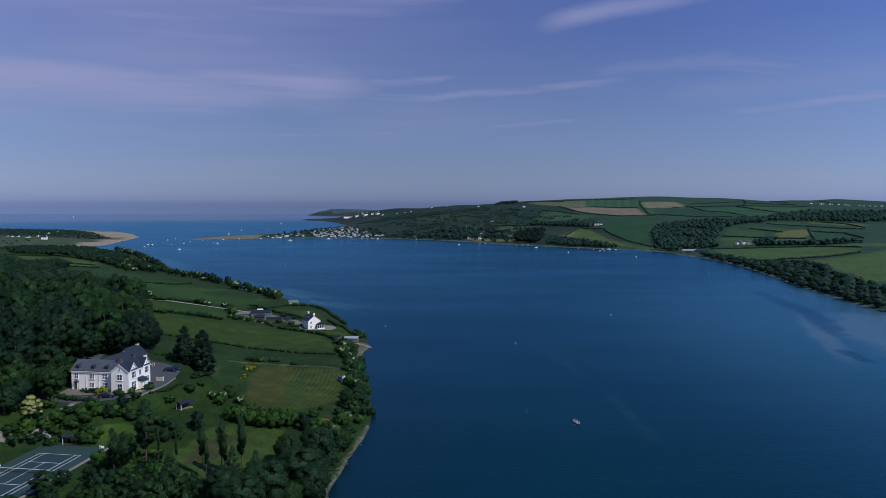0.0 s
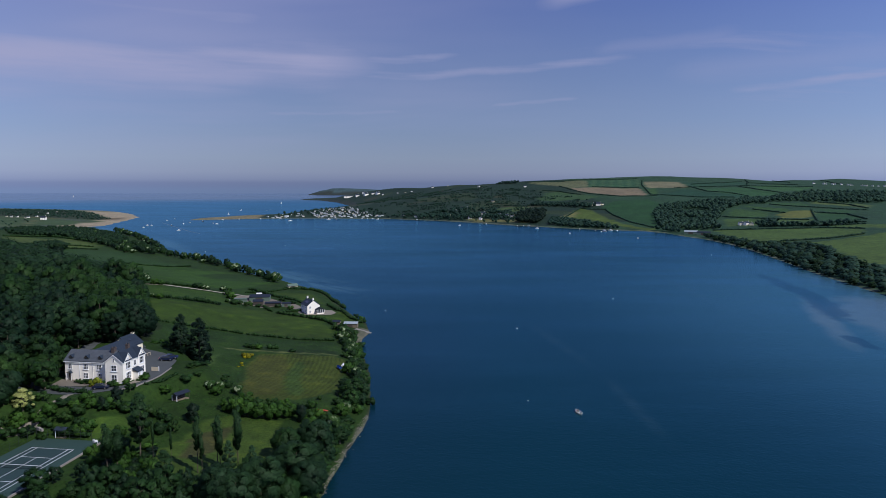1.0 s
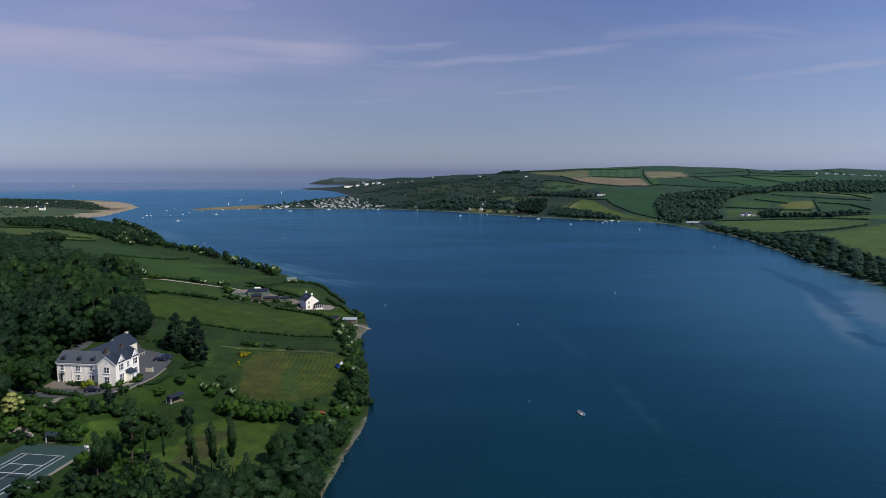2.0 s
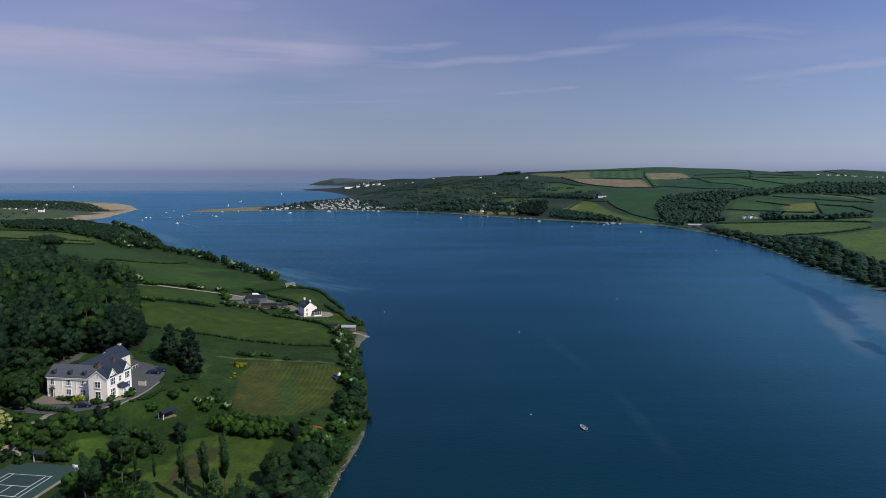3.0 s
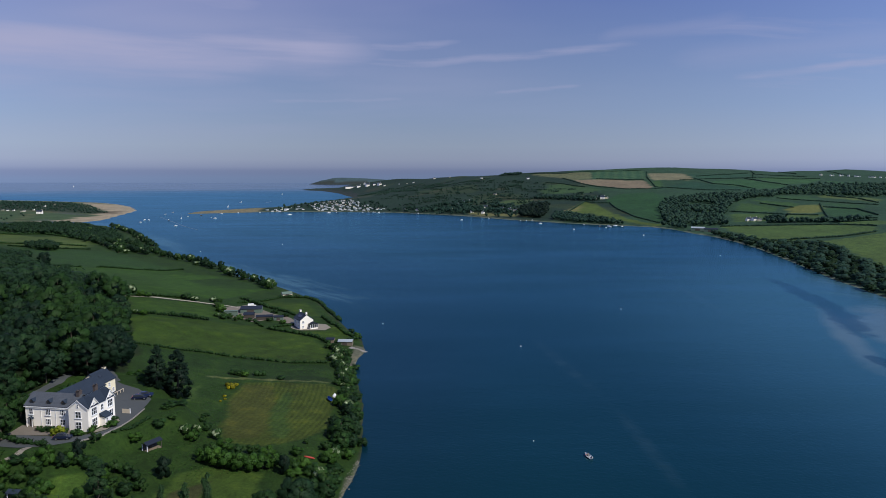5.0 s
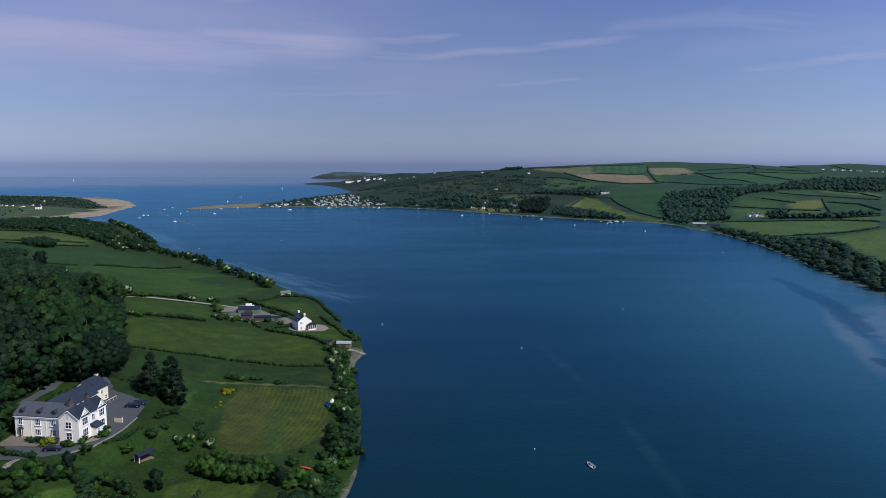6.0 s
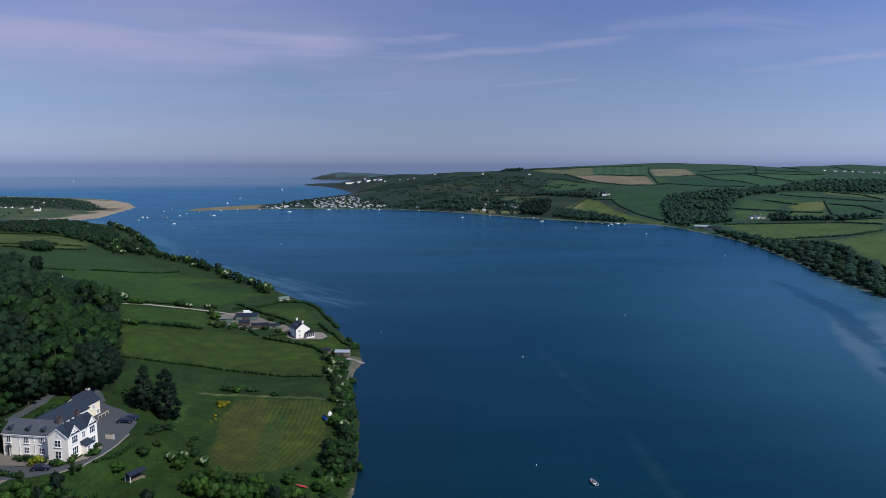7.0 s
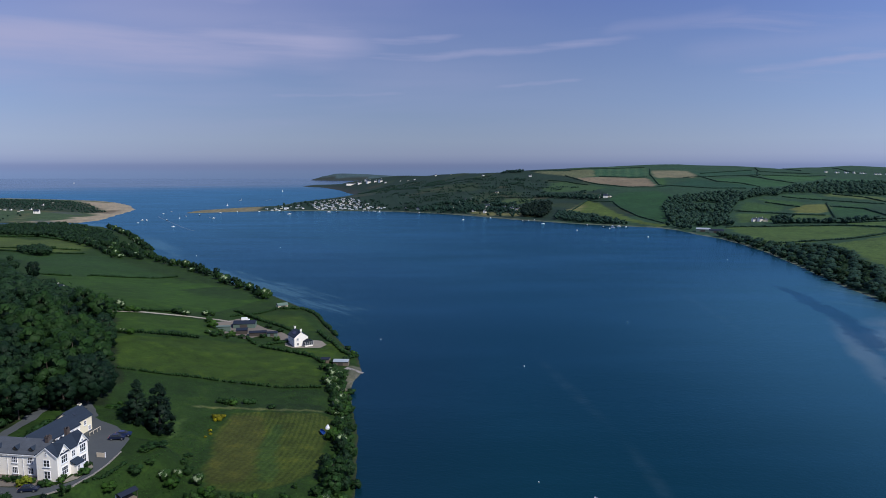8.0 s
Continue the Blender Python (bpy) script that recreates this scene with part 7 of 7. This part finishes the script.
# ---------------------------------------------------------------- villages and far houses
def far_house(name, x, y, turn, w, d, eave, top, wall, roof, label, group, chimneys=1):
    root = thing(name, pose(x, y, ground_z(x, y), 0, 0, turn), label, "house", group)
    part("wall", gable_walls(-w / 2, w / 2, -d / 2, d / 2, eave, top, "x", -2.0), wall, root)
    part("roof", pitched(-w / 2, w / 2, -d / 2, d / 2, eave, top, "x", 0.3, 0.15), roof, root)
    for i in range(chimneys):
        sx = w / 2 - 0.6 if i == 0 else -w / 2 + 0.6
        part("chimney", boxes((sx - 0.4, sx + 0.4, -0.4, 0.4, eave, top + 1.2)), wall, root)
    for i in range(3):
        for z in ((0.9,) if eave < 3.5 else (0.9, 3.4)):
            part("window", boxes((-w * 0.3 + w * 0.3 * i - 0.5, -w * 0.3 + w * 0.3 * i + 0.5, -d / 2 - 0.05, -d / 2 + 0.02, z, z + 1.2)), GLASS, root)
    return root


VILLAGE = [far_house("village_house", -262, 2545, 10, 10, 7, 4.6, 7.6, RENDER_WHITE, SLATE, "white village house with a slate roof", "village houses"),
           far_house("caravan", -338, 1492, 30, 9, 3.6, 2.6, 3.1, HULL_WHITE, TIN_PALE, "white static caravan in the holiday park", "village caravans", 0),
           far_house("village_bungalow", -240, 2520, -20, 9, 7, 2.8, 4.6, RENDER_CREAM, SLATE_OLD, "cream village bungalow with a weathered slate roof", "village houses")]
PARK = [(-305, 1556), (-292, 1640), (-254, 1661), (-211, 1632), (-191, 1576), (-160, 1519), (-121, 1491), (-166, 1472), (-225, 1475), (-274, 1487)]
for i, (x, y) in enumerate(scatter(PARK, 13.5, 90) + scatter([(-407, 1462), (-355, 1520), (-323, 1560), (-280, 1500), (-338, 1466)], 21, 91)):
    kind = VILLAGE[(1, 1, 2, 1, 0, 1, 1)[i % 7]]
    k = (0.66, 0.58, 0.50, 0.62, 0.46, 0.70, 0.56)[i % 7]
    copy_thing(kind, pose(x, y, ground_z(x, y), 0, 0, (10, -15, 40, 5, 70, -30, 20)[i % 7]) @ Matrix.Diagonal((k, k, k * 0.9, 1)))
for i, (x, y) in enumerate(((8, 1446), (22, 1469), (36, 1522), (51, 1539), (69, 1389), (77, 1416), (95, 1390), (107, 1384), (120, 1361), (130, 1349), (49, 1377), (69, 1351), (110, 1609), (96, 1960), (209, 1824),
                            (296, 1453), (306, 1446), (315, 1439), (324, 1442), (454, 1078), (461, 1074), (467, 1070), (-60, 1450), (-85, 1470), (-40, 1440),
                            (-215, 2428), (-160, 2370), (-132, 2338), (-110, 2320), (-40, 2280), (10, 2210))):
    k = (0.75, 0.9, 0.62, 0.7)[i % 4] * (0.7 if y > 1900 else 1.0)
    copy_thing(VILLAGE[0 if i % 3 else 2], pose(x, y, ground_z(x, y), 0, 0, (20, 65, -15, 40, 10)[i % 5]) @ Matrix.Diagonal((k, k, k, 1)))
for i in range(15):
    x, y = 1036 + 18 * i + (i * 7) % 11, 1966 + 8 * i - (i * 13) % 17
    copy_thing(VILLAGE[0], pose(x, y, ground_z(x, y), 0, 0, 15 + (i * 23) % 50) @ Matrix.Diagonal((0.6, 0.6, 0.6, 1)))
hotel = far_house("clifftop_hotel", -372, 2720, 22, 44, 9, 5.0, 7.5, RENDER_WHITE, SLATE_OLD, "long white hotel on the cliff top", "")
for i, (x, y, s) in enumerate(((-330, 2630, 1.3), (-290, 2570, 1.5), (-240, 2500, 1.4), (-310, 2660, 1.0))):
    copy_thing(VILLAGE[0], pose(x, y, ground_z(x, y), 0, 0, 20 + i * 17) @ Matrix.Diagonal((s, s, s, 1)))
for i, (x, y) in enumerate([(-886, 1411), (-866, 1395), (-855, 1396), (-821, 1367), (-825, 1383), (-830, 1420), (-995, 1644), (-953, 1634), (-905, 1588), (-954, 1716)]):
    copy_thing(VILLAGE[0 if i % 3 else 2], pose(x, y, ground_z(x, y), 0, 0, (10, 40, -20)[i % 3]) @ Matrix.Diagonal((0.46, 0.46, 0.36, 1)))
for x, y, s, turn in ((-221, 444, 0.62, 148), (-762, 1326, 0.95, 10)):
    copy_thing(VILLAGE[0], pose(x, y, ground_z(x, y), 0, 0, turn) @ Matrix.Diagonal((s, s, s, 1)))
